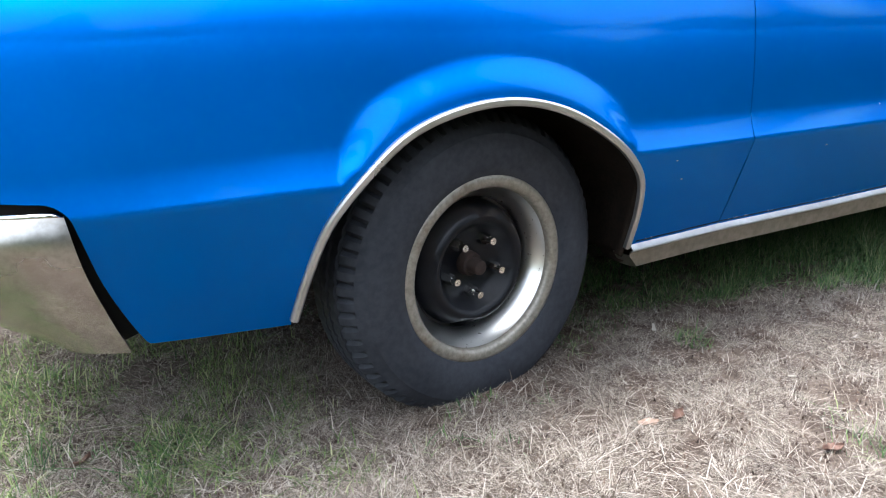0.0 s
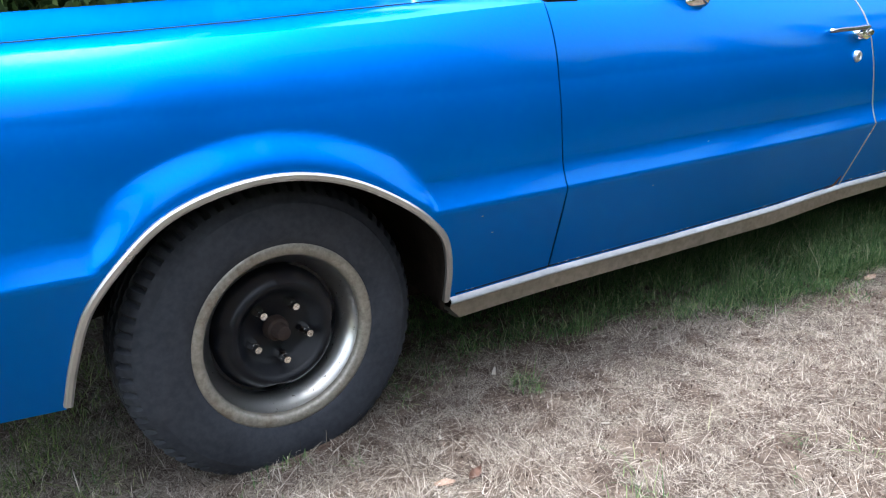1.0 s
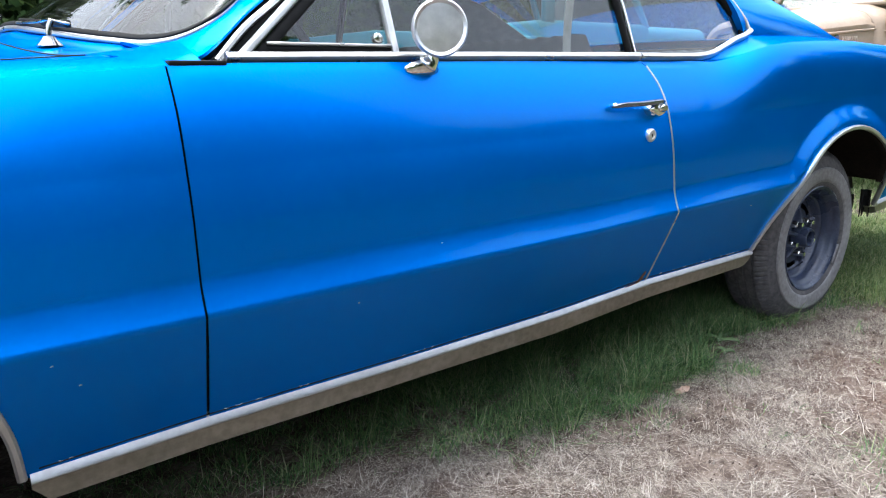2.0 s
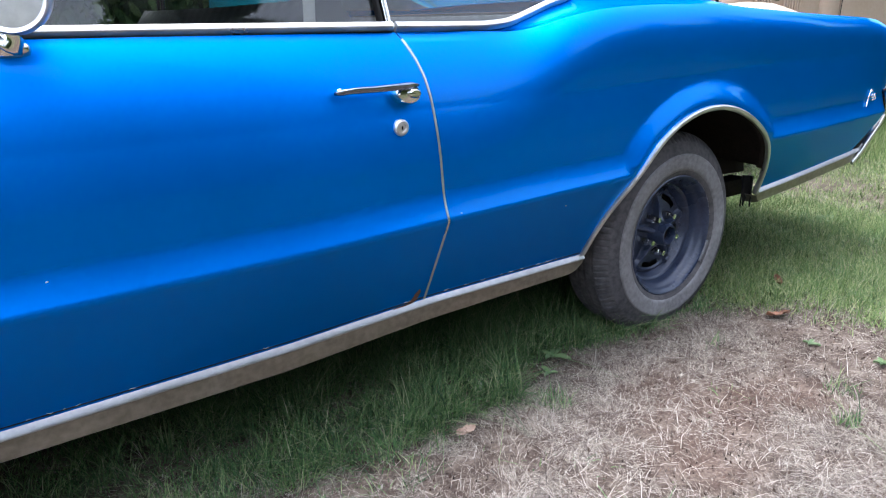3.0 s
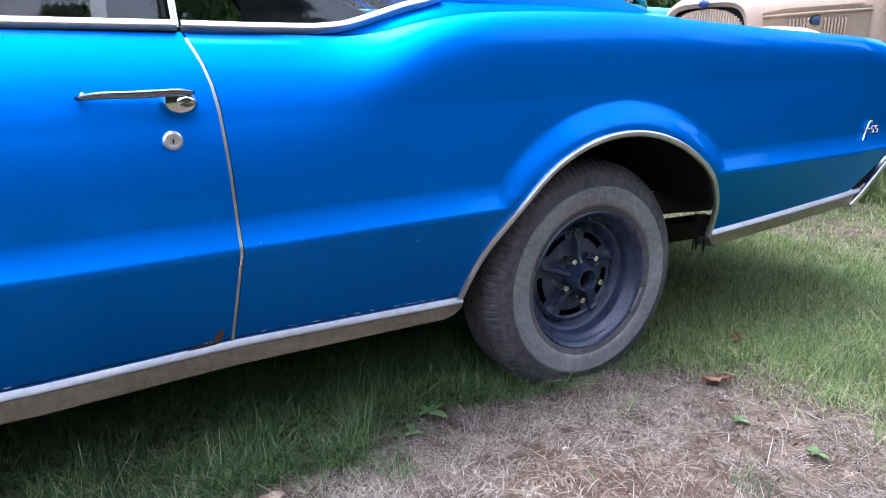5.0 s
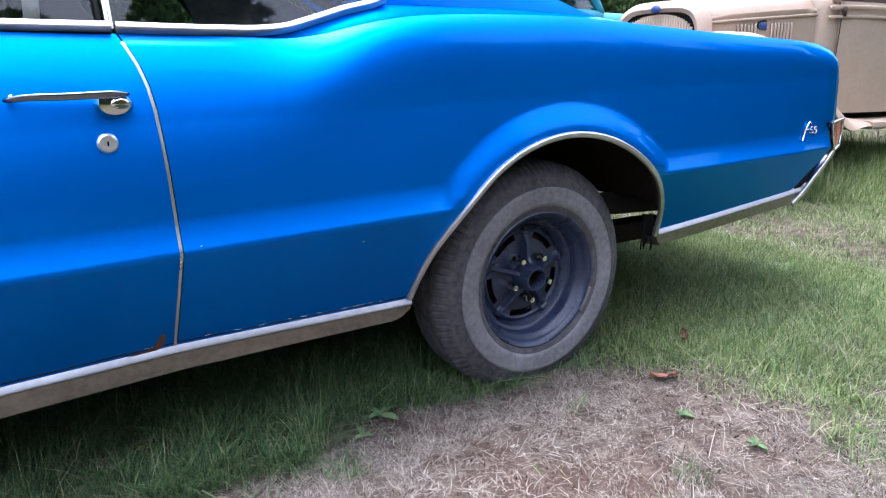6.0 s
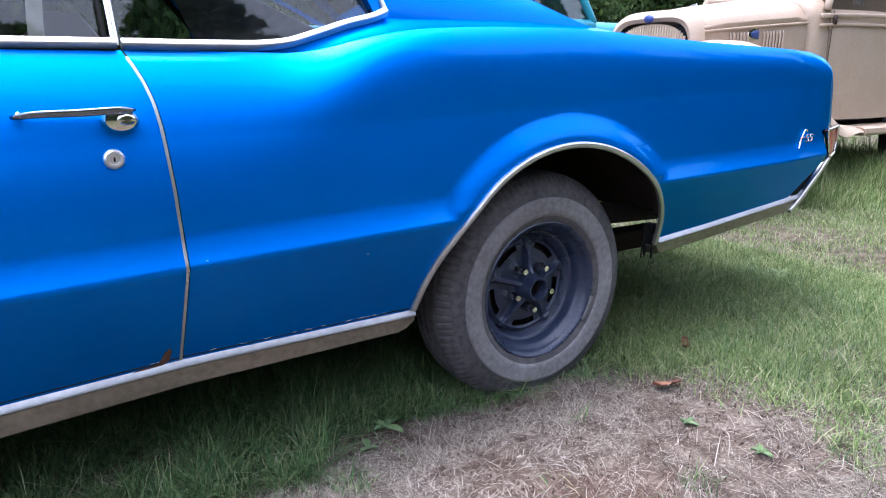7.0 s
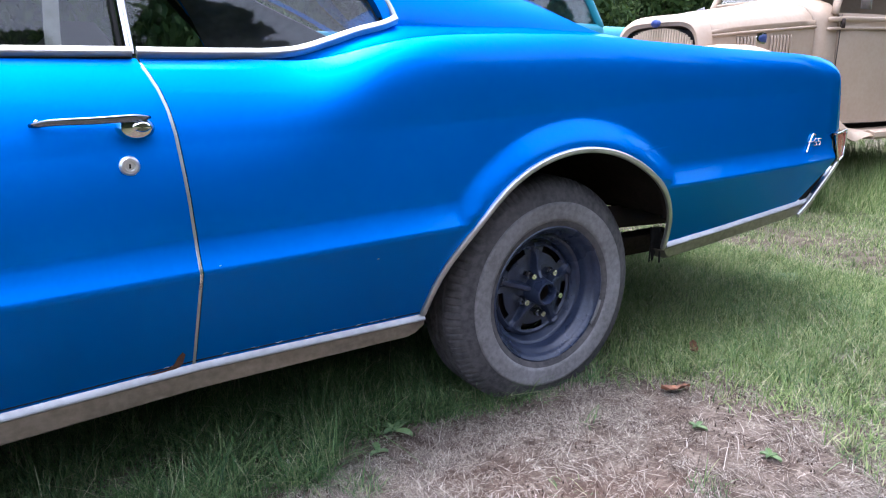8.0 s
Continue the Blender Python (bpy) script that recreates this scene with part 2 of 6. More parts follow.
def make_ground():
    m, nt, b = mat_base("dry_lawn_soil")
    f1, f2, f3 = noise_node(nt, 0.9, 5), noise_node(nt, 14.0, 6, 0.7), noise_node(nt, 130.0, 4, 0.7)
    straw = ramp(nt, f3, [(0.25, (0.052, 0.039, 0.031)), (0.5, (0.135, 0.108, 0.088)), (0.75, (0.27, 0.23, 0.193))])
    soil = ramp(nt, f3, [(0.3, (0.030, 0.020, 0.016)), (0.7, (0.085, 0.062, 0.050))])
    near = mix_col(nt, ramp(nt, f2, [(0.42, (0, 0, 0)), (0.62, (1, 1, 1))]), soil, straw)
    green = ramp(nt, f3, [(0.3, (0.0257, 0.0451, 0.0129)), (0.7, (0.084, 0.109, 0.0354))])
    tc, ax = nt.nodes.new("ShaderNodeTexCoord"), nt.nodes.new("ShaderNodeVectorMath")
    ax.operation = "DISTANCE"
    ax.inputs[1].default_value = (1.6, 0.3, 0.0)
    nt.links.new(tc.outputs["Object"], ax.inputs[0])
    wide = nt.nodes.new("ShaderNodeMapRange")
    wide.inputs["From Min"].default_value, wide.inputs["From Max"].default_value = 3.0, 5.0
    nt.links.new(ax.outputs["Value"], wide.inputs["Value"])
    for at, size in (((2.52, -0.30, 0.05), 0.26), ((2.30, -0.42, 0.05), 0.16), ((2.74, -0.42, 0.05), 0.15), ((0.62, 0.10, 0.03), 0.07), ((0.05, 0.10, 0.03), 0.14)):
        far, ragged = nt.nodes.new("ShaderNodeVectorMath"), nt.nodes.new("ShaderNodeMath")
        far.operation, far.inputs[1].default_value = "DISTANCE", at
        nt.links.new(tc.outputs["Object"], far.inputs[0])
        ragged.operation, ragged.inputs[1].default_value = "MULTIPLY_ADD", size
        nt.links.new(f2, ragged.inputs[0])
        nt.links.new(far.outputs["Value"], ragged.inputs[2])
        near = mix_col(nt, ramp(nt, ragged.outputs[0], [(size * 0.85, (0.5, 0.5, 0.5)), (size * 1.5, (0, 0, 0))]), near, ramp(nt, f3, [(0.3, (0.040, 0.022, 0.016)), (0.7, (0.105, 0.064, 0.048))]))
    patch = ramp(nt, f1, [(0.38, (0.188, 0.188, 0.188)), (0.6, (0.9, 0.9, 0.9))])
    col = mix_col(nt, mix_col(nt, 1.0, patch, wide.outputs["Result"], "MULTIPLY"), near, green)
    nt.links.new(col, b.inputs["Base Color"])
    b.inputs["Roughness"].default_value = 0.95
    b.inputs["Specular IOR Level"].default_value = 0.1
    bump(nt, b, f3, 0.6, 0.006)
    return m


GROUND = make_ground()
for dull, shine in ((RUBBER, 0.25), (RUBBER_OLD, 0.22), (WHEEL_BLACK, 0.28), (WHEEL_BLUE, 0.5), (UNDER, 0.15), (BLACK, 0.15)):
    dull.node_tree.nodes["Principled BSDF"].inputs["Specular IOR Level"].default_value = shine


def make_pitted():
    """Chrome with rust eating through in specks."""
    m, nt, b = mat_base("pitted_chrome")
    spots = ramp(nt, noise_node(nt, 95.0, 5, 0.65), [(0.635, (0, 0, 0)), (0.69, (1, 1, 1))])
    col = mix_col(nt, spots, (0.74, 0.74, 0.73), (0.035, 0.018, 0.012))
    nt.links.new(col, b.inputs["Base Color"])
    nt.links.new(ramp(nt, spots, [(0.0, (1, 1, 1)), (1.0, (0, 0, 0))]), b.inputs["Metallic"])
    nt.links.new(ramp(nt, spots, [(0.0, (0.28,) * 3), (1.0, (0.8,) * 3)]), b.inputs["Roughness"])
    bump(nt, b, spots, 0.3, 0.001)
    return m


PITTED = make_pitted()
# handle chrome: the reflection of blue paint and dark trees is in the colour
DARK_REFLECT_CHROME = simple("dark_reflection_chrome", (0.15, 0.175, 0.22), (0.22, 0.25, 0.30), 0.12, 1.0, 60, 0.05, fine=200)


def make_ring():
    """Tarnished trim ring with rust stains."""
    m, nt, b = mat_base("stained_trim_ring")
    fine = ramp(nt, noise_node(nt, 120.0, 4), [(0.3, (0.19, 0.175, 0.145)), (0.7, (0.31, 0.29, 0.255))])
    stain = ramp(nt, noise_node(nt, 11.0, 6, 0.7), [(0.52, (0, 0, 0)), (0.68, (0.75, 0.75, 0.75))])
    nt.links.new(mix_col(nt, stain, fine, (0.13, 0.085, 0.055)), b.inputs["Base Color"])
    b.inputs["Metallic"].default_value, b.inputs["Roughness"].default_value = 0.45, 0.42
    bump(nt, b, noise_node(nt, 90.0, 5), 0.15, 0.001)
    return m


RING = make_ring()


# ---- mesh helpers ----
def link(name, verts, faces, material, parent=None, label="", smooth=True, solid=0.0, sharp=None, split=True):
    me = bpy.data.meshes.new(name)
    me.from_pydata([tuple(map(float, v)) for v in verts], [], [tuple(f) for f in faces])
    me.update()
    if smooth:
        me.polygons.foreach_set("use_smooth", [True] * len(me.polygons))
        if sharp:
            me.set_sharp_from_angle(angle=radians(sharp))
    me.materials.append(material)
    ob = new(name, me)
    if parent:
        ob.parent = parent
    if label:
        tagged(ob, label)
    if solid:
        md = ob.modifiers.new("thickness", "SOLIDIFY")
        md.thickness, md.offset = solid, -1
        if split:
            ob.modifiers.new("edges", "EDGE_SPLIT").split_angle = radians(45)
    return ob


def part(name, bm, material, parent, label="", sharp=35):
    bmesh.ops.recalc_face_normals(bm, faces=bm.faces)
    me = bpy.data.meshes.new(name)
    bm.to_mesh(me)
    bm.free()
    me.polygons.foreach_set("use_smooth", [True] * len(me.polygons))
    me.set_sharp_from_angle(angle=radians(sharp))
    me.materials.append(material)
    ob = new(name, me)
    if parent:
        ob.parent = parent
    if label:
        tagged(ob, label)
    return ob


def thing(name, label, category, at=(0, 0, 0), group=""):
    ob = new(name)
    ob.location = at
    ob.empty_display_size = 0.1
    return tagged(ob, label, category, group)


def grid_faces(nu, nv, closed_u=False):
    out = []
    for i in range(nu if closed_u else nu - 1):
        j = (i + 1) % nu
        for k in range(nv - 1):
            out.append((i * nv + k, j * nv + k, j * nv + k + 1, i * nv + k + 1))
    return out


def flipped(verts, faces, mid):
    return [(x, 2 * mid - y, z) for x, y, z in verts], [tuple(reversed(f)) for f in faces]


def both(name, verts, faces, material, parent, mid, label="", solid=0.0, sharp=None, split=True):
    """A part on the near side of the car, and its twin on the far side."""
    a = link(name, verts, faces, material, parent, label, True, solid, sharp, split)
    link(name, *flipped(verts, faces, mid), material, parent, label, True, solid, sharp, split)
    return a


def spread(points, n):
    """n points evenly along a polyline, rounded by a cubic through its corners."""
    p = np.array(points, float)
    d = np.r_[0, np.cumsum(np.linalg.norm(np.diff(p, axis=0), axis=1))]
    m = np.gradient(p, d, axis=0)
    t = np.linspace(0, d[-1], n)
    i = np.clip(np.searchsorted(d, t, side="right") - 1, 0, len(d) - 2)
    h = (d[i + 1] - d[i])[:, None]
    s = ((t - d[i]) / h[:, 0])[:, None]
    return (2 * s**3 - 3 * s**2 + 1) * p[i] + (s**3 - 2 * s**2 + s) * h * m[i] + (3 * s**2 - 2 * s**3) * p[i + 1] + (s**3 - s**2) * h * m[i + 1]


def sweep(path, profile, out=(0, -1, 0), closed=True, cap=True):
    """A profile of (out, across) carried along a path; out: one direction, or one for each point."""
    p = np.array(path, float)
    t = np.gradient(p, axis=0)
    t /= np.linalg.norm(t, axis=1)[:, None]
    o = np.broadcast_to(np.array(out, float), p.shape)
    o = o - (o * t).sum(1)[:, None] * t
    o = o / np.linalg.norm(o, axis=1)[:, None]
    b = np.cross(t, o)
    prof = np.array(profile, float)
    v = p[:, None] + prof[None, :, :1] * o[:, None] + prof[None, :, 1:] * b[:, None]
    n, m = len(p), len(prof)
    f = []
    for i in range(n - 1):
        for k in range(m if closed else m - 1):
            l = (k + 1) % m
            f.append((i * m + k, i * m + l, (i + 1) * m + l, (i + 1) * m + k))
    if cap and closed:
        f += [tuple(reversed(range(m))), tuple((n - 1) * m + k for k in range(m))]
    return v.reshape(-1, 3).tolist(), f


def rounded(w, h, r=0.3, n=3):
    """A rounded rectangle profile, w out and h across."""
    rr = r * min(w, h)
    out = []
    for cx, cy, a0 in ((w / 2 - rr, h / 2 - rr, 0), (-w / 2 + rr, h / 2 - rr, 90), (-w / 2 + rr, -h / 2 + rr, 180), (w / 2 - rr, -h / 2 + rr, 270)):
        for k in range(n):
            a = radians(a0 + 90 * k / (n - 1))
            out.append((cx + rr * math.cos(a), cy + rr * math.sin(a)))
    return out


def circle(r, n=10):
    return [(r * math.cos(2 * math.pi * k / n), r * math.sin(2 * math.pi * k / n)) for k in range(n)]


def lathe(profile, n=64, wave=None):
    """Turned round the y axis from rows of (radius, y)."""
    v = []
    for i in range(n):
        a = 2 * math.pi * i / n
        for k, (r, y) in enumerate(profile):
            rr, yy = wave(i, k, r, y) if wave else (r, y)
            v.append((rr * math.cos(a), yy, rr * math.sin(a)))
    return v, [tuple(reversed(f)) for f in grid_faces(n, len(profile), True)]


def join(*meshes):
    v, f = [], []
    for vs, fs in meshes:
        f += [tuple(i + len(v) for i in q) for q in fs]
        v += list(vs)
    return v, f


def moved(mesh, at=(0, 0, 0), turn=None):
    v = np.array(mesh[0], float)
    if turn is not None:
        v = v @ np.array(turn.to_3x3()).T
    return (v + np.array(at)).tolist(), mesh[1]


def box_bm(x0, x1, y0, y1, z0, z1, bevel=0.0, seg=2):
    bm = bmesh.new()
    bmesh.ops.create_cube(bm, size=1)
    for v in bm.verts:
        v.co = ((x0 + x1) / 2 + v.co.x * (x1 - x0), (y0 + y1) / 2 + v.co.y * (y1 - y0), (z0 + z1) / 2 + v.co.z * (z1 - z0))
    if bevel:
        bmesh.ops.bevel(bm, geom=bm.edges[:], offset=bevel, segments=seg, affect="EDGES", profile=0.5)
    return bm


def curve_at(x, rows):
    a = np.array(rows, float)
    return np.interp(x, a[:, 0], a[:, 1])


def soft_at(x, rows):
    """A curve with its corners eased."""
    w = 0.055 * np.clip((4.05 - np.asarray(x, float)) / 0.1, 0, 1)
    return sum(curve_at(x + w * s, rows) for s in (-1, -0.6, -0.2, 0.2, 0.6, 1)) / 6


def smooth(t):
    t = np.clip(t, 0, 1)
    return t * t * (3 - 2 * t)


# ---- ground ----
def ground_z(x, y):
    x, y = np.asarray(x, float), np.asarray(y, float)
    z = 0.012 + 0.035 * smooth((0.1 - y) / 0.6) + 0.03 * smooth((x - 2.8) / 0.6) + 0.018 * np.clip(x - 3.6, 0, 5)
    z = z + 0.008 * np.sin(3.1 * x + 1.3 * y) * np.sin(2.3 * y - 0.7 * x + 1)
    return z + 0.004 * np.sin(11 * x + 5 * y) * np.sin(9 * y - 4 * x)


def build_ground():
    near_x, near_y = np.arange(-2, 9.01, 0.06), np.arange(-2, 3.01, 0.06)
    xs = np.r_[-400, -150, -60, -25, -12, -6, -3.5, near_x, 10, 12, 15, 20, 30, 60, 150, 400]
    ys = np.r_[-400, -150, -60, -25, -12, -6, -3.5, near_y, 4, 5.5, 8, 12, 20, 40, 90, 200, 400]
    gx, gy = np.meshgrid(xs, ys, indexing="ij")
    v = np.stack([gx, gy, ground_z(gx, gy)], -1).reshape(-1, 3)
    ob = link("ground", v, grid_faces(len(xs), len(ys)), GROUND)
    tagged(ob, "dry lawn of bleached straw, thin soil and patchy grass", "ground", kind="structure")


build_ground()


# ---- the blue car: shape of its side ----
MID = 1.0
CREASE = [(-1.0, 0.485), (-0.66, 0.494), (-0.34, 0.505), (0.39, 0.506), (0.70, 0.509), (1.24, 0.517), (1.65, 0.523), (1.97, 0.534), (2.27, 0.545), (2.55, 0.554), (3.32, 0.589), (4.08, 0.604), (4.4, 0.61)]
TOP = [(-1.0, 0.80), (-0.6, 0.838), (0.04, 0.872), (0.28, 0.884), (0.475, 0.901), (0.69, 0.917), (0.8, 0.922), (1.4, 0.928), (1.92, 0.932), (2.2, 0.932), (2.27, 0.93), (2.34, 0.95), (2.44, 0.975), (2.54, 0.989), (2.7, 0.997), (2.95, 1.003), (3.52, 0.981), (3.97, 0.970), (4.15, 0.962), (4.25, 0.950), (4.31, 0.930), (4.345, 0.895), (4.40, 0.80)]
TOP_Y = [(-1.0, 0.2), (-0.6, 0.14), (0.04, 0.125), (0.7, 0.12), (1.9, 0.14), (2.27, 0.14), (2.34, 0.126), (2.44, 0.108), (2.54, 0.098), (2.95, 0.090), (3.5, 0.092), (4.0, 0.112), (4.32, 0.168), (4.4, 0.25)]
MIDDLE = [(-1.0, 0.18), (-0.8, 0.10), (-0.6, 0.066), (-0.2, 0.046), (0.3, 0.042), (0.7, 0.042), (1.5, 0.040), (1.97, 0.040), (2.3, 0.038), (2.7, 0.034), (3.1, 0.034), (3.6, 0.044), (4.03, 0.066), (4.2, 0.083), (4.28, 0.100), (4.34, 0.125), (4.38, 0.165), (4.42, 0.23)]
TUCK = [(-1.0, 0.05), (-0.4, 0.055), (0.0, 0.06), (0.4, 0.068), (2.5, 0.082), (3.3, 0.075), (4.3, 0.07)]
BOTTOM = [(-1.0, 0.29), (-0.6, 0.271), (-0.38, 0.256), (0.3, 0.262), (0.42, 0.274), (0.7, 0.285), (1.12, 0.289), (1.6, 0.299), (1.97, 0.318), (2.5, 0.319), (3.0, 0.36), (3.37, 0.393), (4.15, 0.459), (4.4, 0.47)]
ARCH_F = spread([(-0.372, 0.255), (-0.373, 0.253), (-0.363, 0.304), (-0.348, 0.358), (-0.313, 0.449), (-0.256, 0.521), (-0.181, 0.582), (-0.076, 0.62), (0.039, 0.63), (0.141, 0.611), (0.245, 0.562), (0.325, 0.504), (0.377, 0.446), (0.4, 0.374), (0.409, 0.284), (0.411, 0.25)], 90)
ARCH_R = spread([(2.501, 0.3), (2.505, 0.323), (2.537, 0.444), (2.607, 0.554), (2.693, 0.637), (2.811, 0.697), (2.941, 0.719), (3.064, 0.703), (3.185, 0.649), (3.285, 0.565), (3.346, 0.478), (3.372, 0.379), (3.375, 0.355)], 90)


def arch_far(x, z, arch):
    """Distance from the arch's edge (plus: outside it)."""
    x, z = np.asarray(x, float), np.asarray(z, float)
    a, e = arch[:-1], np.diff(arch, axis=0)
    px, pz = x[..., None] - a[:, 0], z[..., None] - a[:, 1]
    t = np.clip((px * e[:, 0] + pz * e[:, 1]) / ((e**2).sum(1) + 1e-12), 0, 1)
    d = np.min(np.hypot(px - t * e[:, 0], pz - t * e[:, 1]), axis=-1)
    return np.where(in_arch(x, z, arch), -d, d)


def in_arch(x, z, arch):
    poly = np.vstack([arch, [arch[-1, 0], 0.0], [arch[0, 0], 0.0]])
    inside = np.zeros(np.shape(x), bool)
    for (xa, za), (xb, zb) in zip(poly, np.roll(poly, -1, axis=0)):
        if za != zb:
            cross = (za > z) != (zb > z)
            inside ^= cross & (x < (xb - xa) * (z - za) / (zb - za) + xa)
    return inside


def side_y(x, z):
    """How far in the car's near side lies at a place along it and a height."""
    x, z = np.broadcast_arrays(np.asarray(x, float), np.asarray(z, float))
    top, crease, mid = soft_at(x, TOP), curve_at(x, CREASE), soft_at(x, MIDDLE)
    z0 = 0.64 + 0.105 * smooth((x - 2.0) / 0.55)
    up = np.clip((z - z0) / (top - z0), 0, 1.2)
    power = 2.8 + 6.0 * smooth((x - 2.1) / 0.6) + 1.6 * smooth((0.25 - x) / 0.5)
    lean = 0.007 + 0.016 * np.clip((z - crease) / 0.24, 0, 1)
    y = mid + lean + (soft_at(x, TOP_Y) - mid - lean) * up**power
    da = np.minimum(arch_far(x, z, ARCH_F), arch_far(x, z, ARCH_R))
    dl = z - crease
    ridge = 0.017 * (0.3 + 0.7 * smooth((x + 0.80) / 0.6))
    line = ridge * np.clip(1 - np.maximum(dl, 0) / 0.075, 0, 1) ** 1.7
    wide = 0.030 + 0.044 * smooth((z - 0.50) / 0.14)
    brow = 0.021 * (1 - smooth((da - 0.010) / wide)) * smooth((z - crease + 0.03) / 0.06)
    y = y - (line**4 + brow**4 + 1e-12) ** 0.25
    ledge = smooth((z - (top - 0.014)) / 0.004) * smooth((x - 0.69) / 0.02) * (1 - smooth((x - 2.0) / 0.2))
    y = y + 0.006 * ledge
    low = np.clip(-dl, 0, None) / 0.2
    return y + (curve_at(x, TUCK) + ridge - 0.015) * low * (0.97 + 0.03 * low)


def cut(x, z, keep_arch, nose=False):
    """Vertices inside an arch slide to its edge; faces wholly inside it go."""
    inside = in_nose(x, z, keep_arch) if nose else in_arch(x, z, keep_arch)
    i, k = np.nonzero(inside)
    for a, b in zip(i, k):
        n = np.argmin(np.hypot(keep_arch[:, 0] - x[a, b], keep_arch[:, 1] - z[a, b]))
        x[a, b], z[a, b] = keep_arch[n]
    return x, z, inside


def in_nose(x, z, edge):
    """Inside the bumper's cut-out, ahead of its edge."""
    return (z < 0.523) & (x < np.interp(z, edge[:, 1], edge[:, 0]))


def side_panel(left, right, nx, nz, arch=None, low=BOTTOM, high=TOP, lift=0.0, nose=None):
    """A patch of the side between two upright edges, given as rows of (z, x)."""
    u, v = np.meshgrid(np.linspace(0, 1, nx), np.linspace(0, 1, nz), indexing="ij")
    x = np.interp(0.5, *np.array(left).T) + 0 * u
    for _ in range(5):
        zl, zc, zh = curve_at(x, low), curve_at(x, CREASE), soft_at(x, high)
        vc = int(nz * 0.34) / (nz - 1)
        z = np.where(v <= vc, zl + (zc - zl) * v / vc, zc + (zh - zc) * (v - vc) / (1 - vc))
        xl, xr = np.interp(z, *np.array(left).T), np.interp(z, *np.array(right).T)
        x = xl + (xr - xl) * u
    gone = np.zeros(x.shape, bool)
    if arch is not None:
        x, z, gone = cut(x, z, arch)
    if nose is not None:
        x, z, more = cut(x, z, nose, True)
        gone |= more
    verts = np.stack([x, side_y(x, z) + lift, z], -1).reshape(-1, 3)
    faces = [f for f in grid_faces(nx, nz) if not all(gone.ravel()[list(f)])]
    return tidy(verts.tolist(), faces)


def tidy(verts, faces):
    used = sorted({i for f in faces for i in f})
    at = {n: i for i, n in enumerate(used)}
    return [verts[n] for n in used], [tuple(at[i] for i in f) for f in faces]


car = thing("car", "blue two-door hardtop coupe with dull chrome trim parked on dry grass", "car")
GAP = 0.0021
FRONT_GAP = [(0.25, 0.703), (0.302, 0.702), (0.46, 0.6973), (0.505, 0.696), (0.665, 0.6975), (0.845, 0.6955), (0.897, 0.694), (0.95, 0.694)]
REAR_GAP = [(0.25, 1.950), (0.327, 1.963), (0.438, 1.970), (0.533, 1.976), (0.60, 1.975), (0.681, 1.971), (0.795, 1.962), (0.84, 1.955), (0.875, 1.945), (0.905, 1.932), (0.926, 1.921), (0.95, 1.908)]
shift = lambda rows, d: [(z, x + d) for z, x in rows]  # noqa: E731
NOSE = spread([(-0.585, 0.24), (-0.602, 0.27), (-0.655, 0.39), (-0.676, 0.47), (-0.684, 0.497), (-0.700, 0.513), (-0.74, 0.5205), (-0.9, 0.5225), (-1.1, 0.523)], 120)
FRONT_END = [(0.2, -0.98), (0.75, -0.99), (0.85, -0.93)]


def skin(name, mesh, label):
    """A steel skin of the car's side with its twin, 4 mm thick, shaded by the true curve of the side."""
    verts, faces = np.array(mesh[0]), mesh[1]
    n = len(verts)
    x, z, h = verts[:, 0], verts[:, 2], 0.002
    out = np.stack([(side_y(x + h, z) - side_y(x - h, z)) / (2 * h), -np.ones(n), (side_y(x, z + h) - side_y(x, z - h)) / (2 * h)], -1)
    out /= np.linalg.norm(out, axis=1)[:, None]
    edges = set()
    for f in faces:
        for a, b in zip(f, f[1:] + f[:1]):
            edges.discard((b, a)) if (b, a) in edges else edges.add((a, b))
    every = np.vstack([verts, verts + np.array([0, 0.004, 0])]).tolist()
    sheet = list(faces) + [tuple(i + n for i in reversed(f)) for f in faces] + [(b, a, a + n, b + n) for a, b in edges]
    for far in (False, True):
        v, f = (every, sheet) if not far else flipped(every, sheet, MID)
        ob = link(name, v, f, PAINT, car, label)
        normals = np.vstack([out, -out]) * (1, -1 if far else 1, 1)
        ob.data.normals_split_custom_set_from_vertices(normals.tolist())


def build_side():
    skin("front_fender", side_panel(FRONT_END, shift(FRONT_GAP, -GAP), 190, 80, ARCH_F, nose=NOSE), "blue front fender with a flared wheel arch")
    skin("door", side_panel([(z, x + GAP + 0.0016 * smooth((0.52 - z) / 0.06)) for z, x in FRONT_GAP], shift(REAR_GAP, -GAP), 110, 72), "long blue door with rust at its lower corner")
    TAIL = [(0.40, 4.02), (0.447, 4.062), (0.474, 4.090), (0.597, 4.232), (0.61, 4.240), (0.69, 4.234), (0.698, 4.240), (0.706, 4.385), (0.747, 4.385), (0.80, 4.375), (0.892, 4.340), (0.94, 4.302), (0.97, 4.28)]
    skin("quarter_panel", side_panel(shift(REAR_GAP, GAP), TAIL, 210, 84, ARCH_R), "blue rear quarter panel with a raised hip")


build_side()


def top_edge(x0, x1, n, y_in=0.0):
    x = np.linspace(x0, x1, n)
    z = soft_at(x, TOP)
    return np.stack([x, side_y(x, z) + y_in, z], -1)


def strip(a, b, n, sag=0.0, bulge=0.0):
    """A sheet from edge a to edge b; sag pulls its middle down, bulge lifts it."""
    t = np.linspace(0, 1, n)[None, :, None]
    v = a[:, None] * (1 - t) + b[:, None] * t
    v[..., 2] += (bulge - sag) * 4 * (t * (1 - t))[..., 0]
    return v.reshape(-1, 3).tolist(), grid_faces(len(a), n)


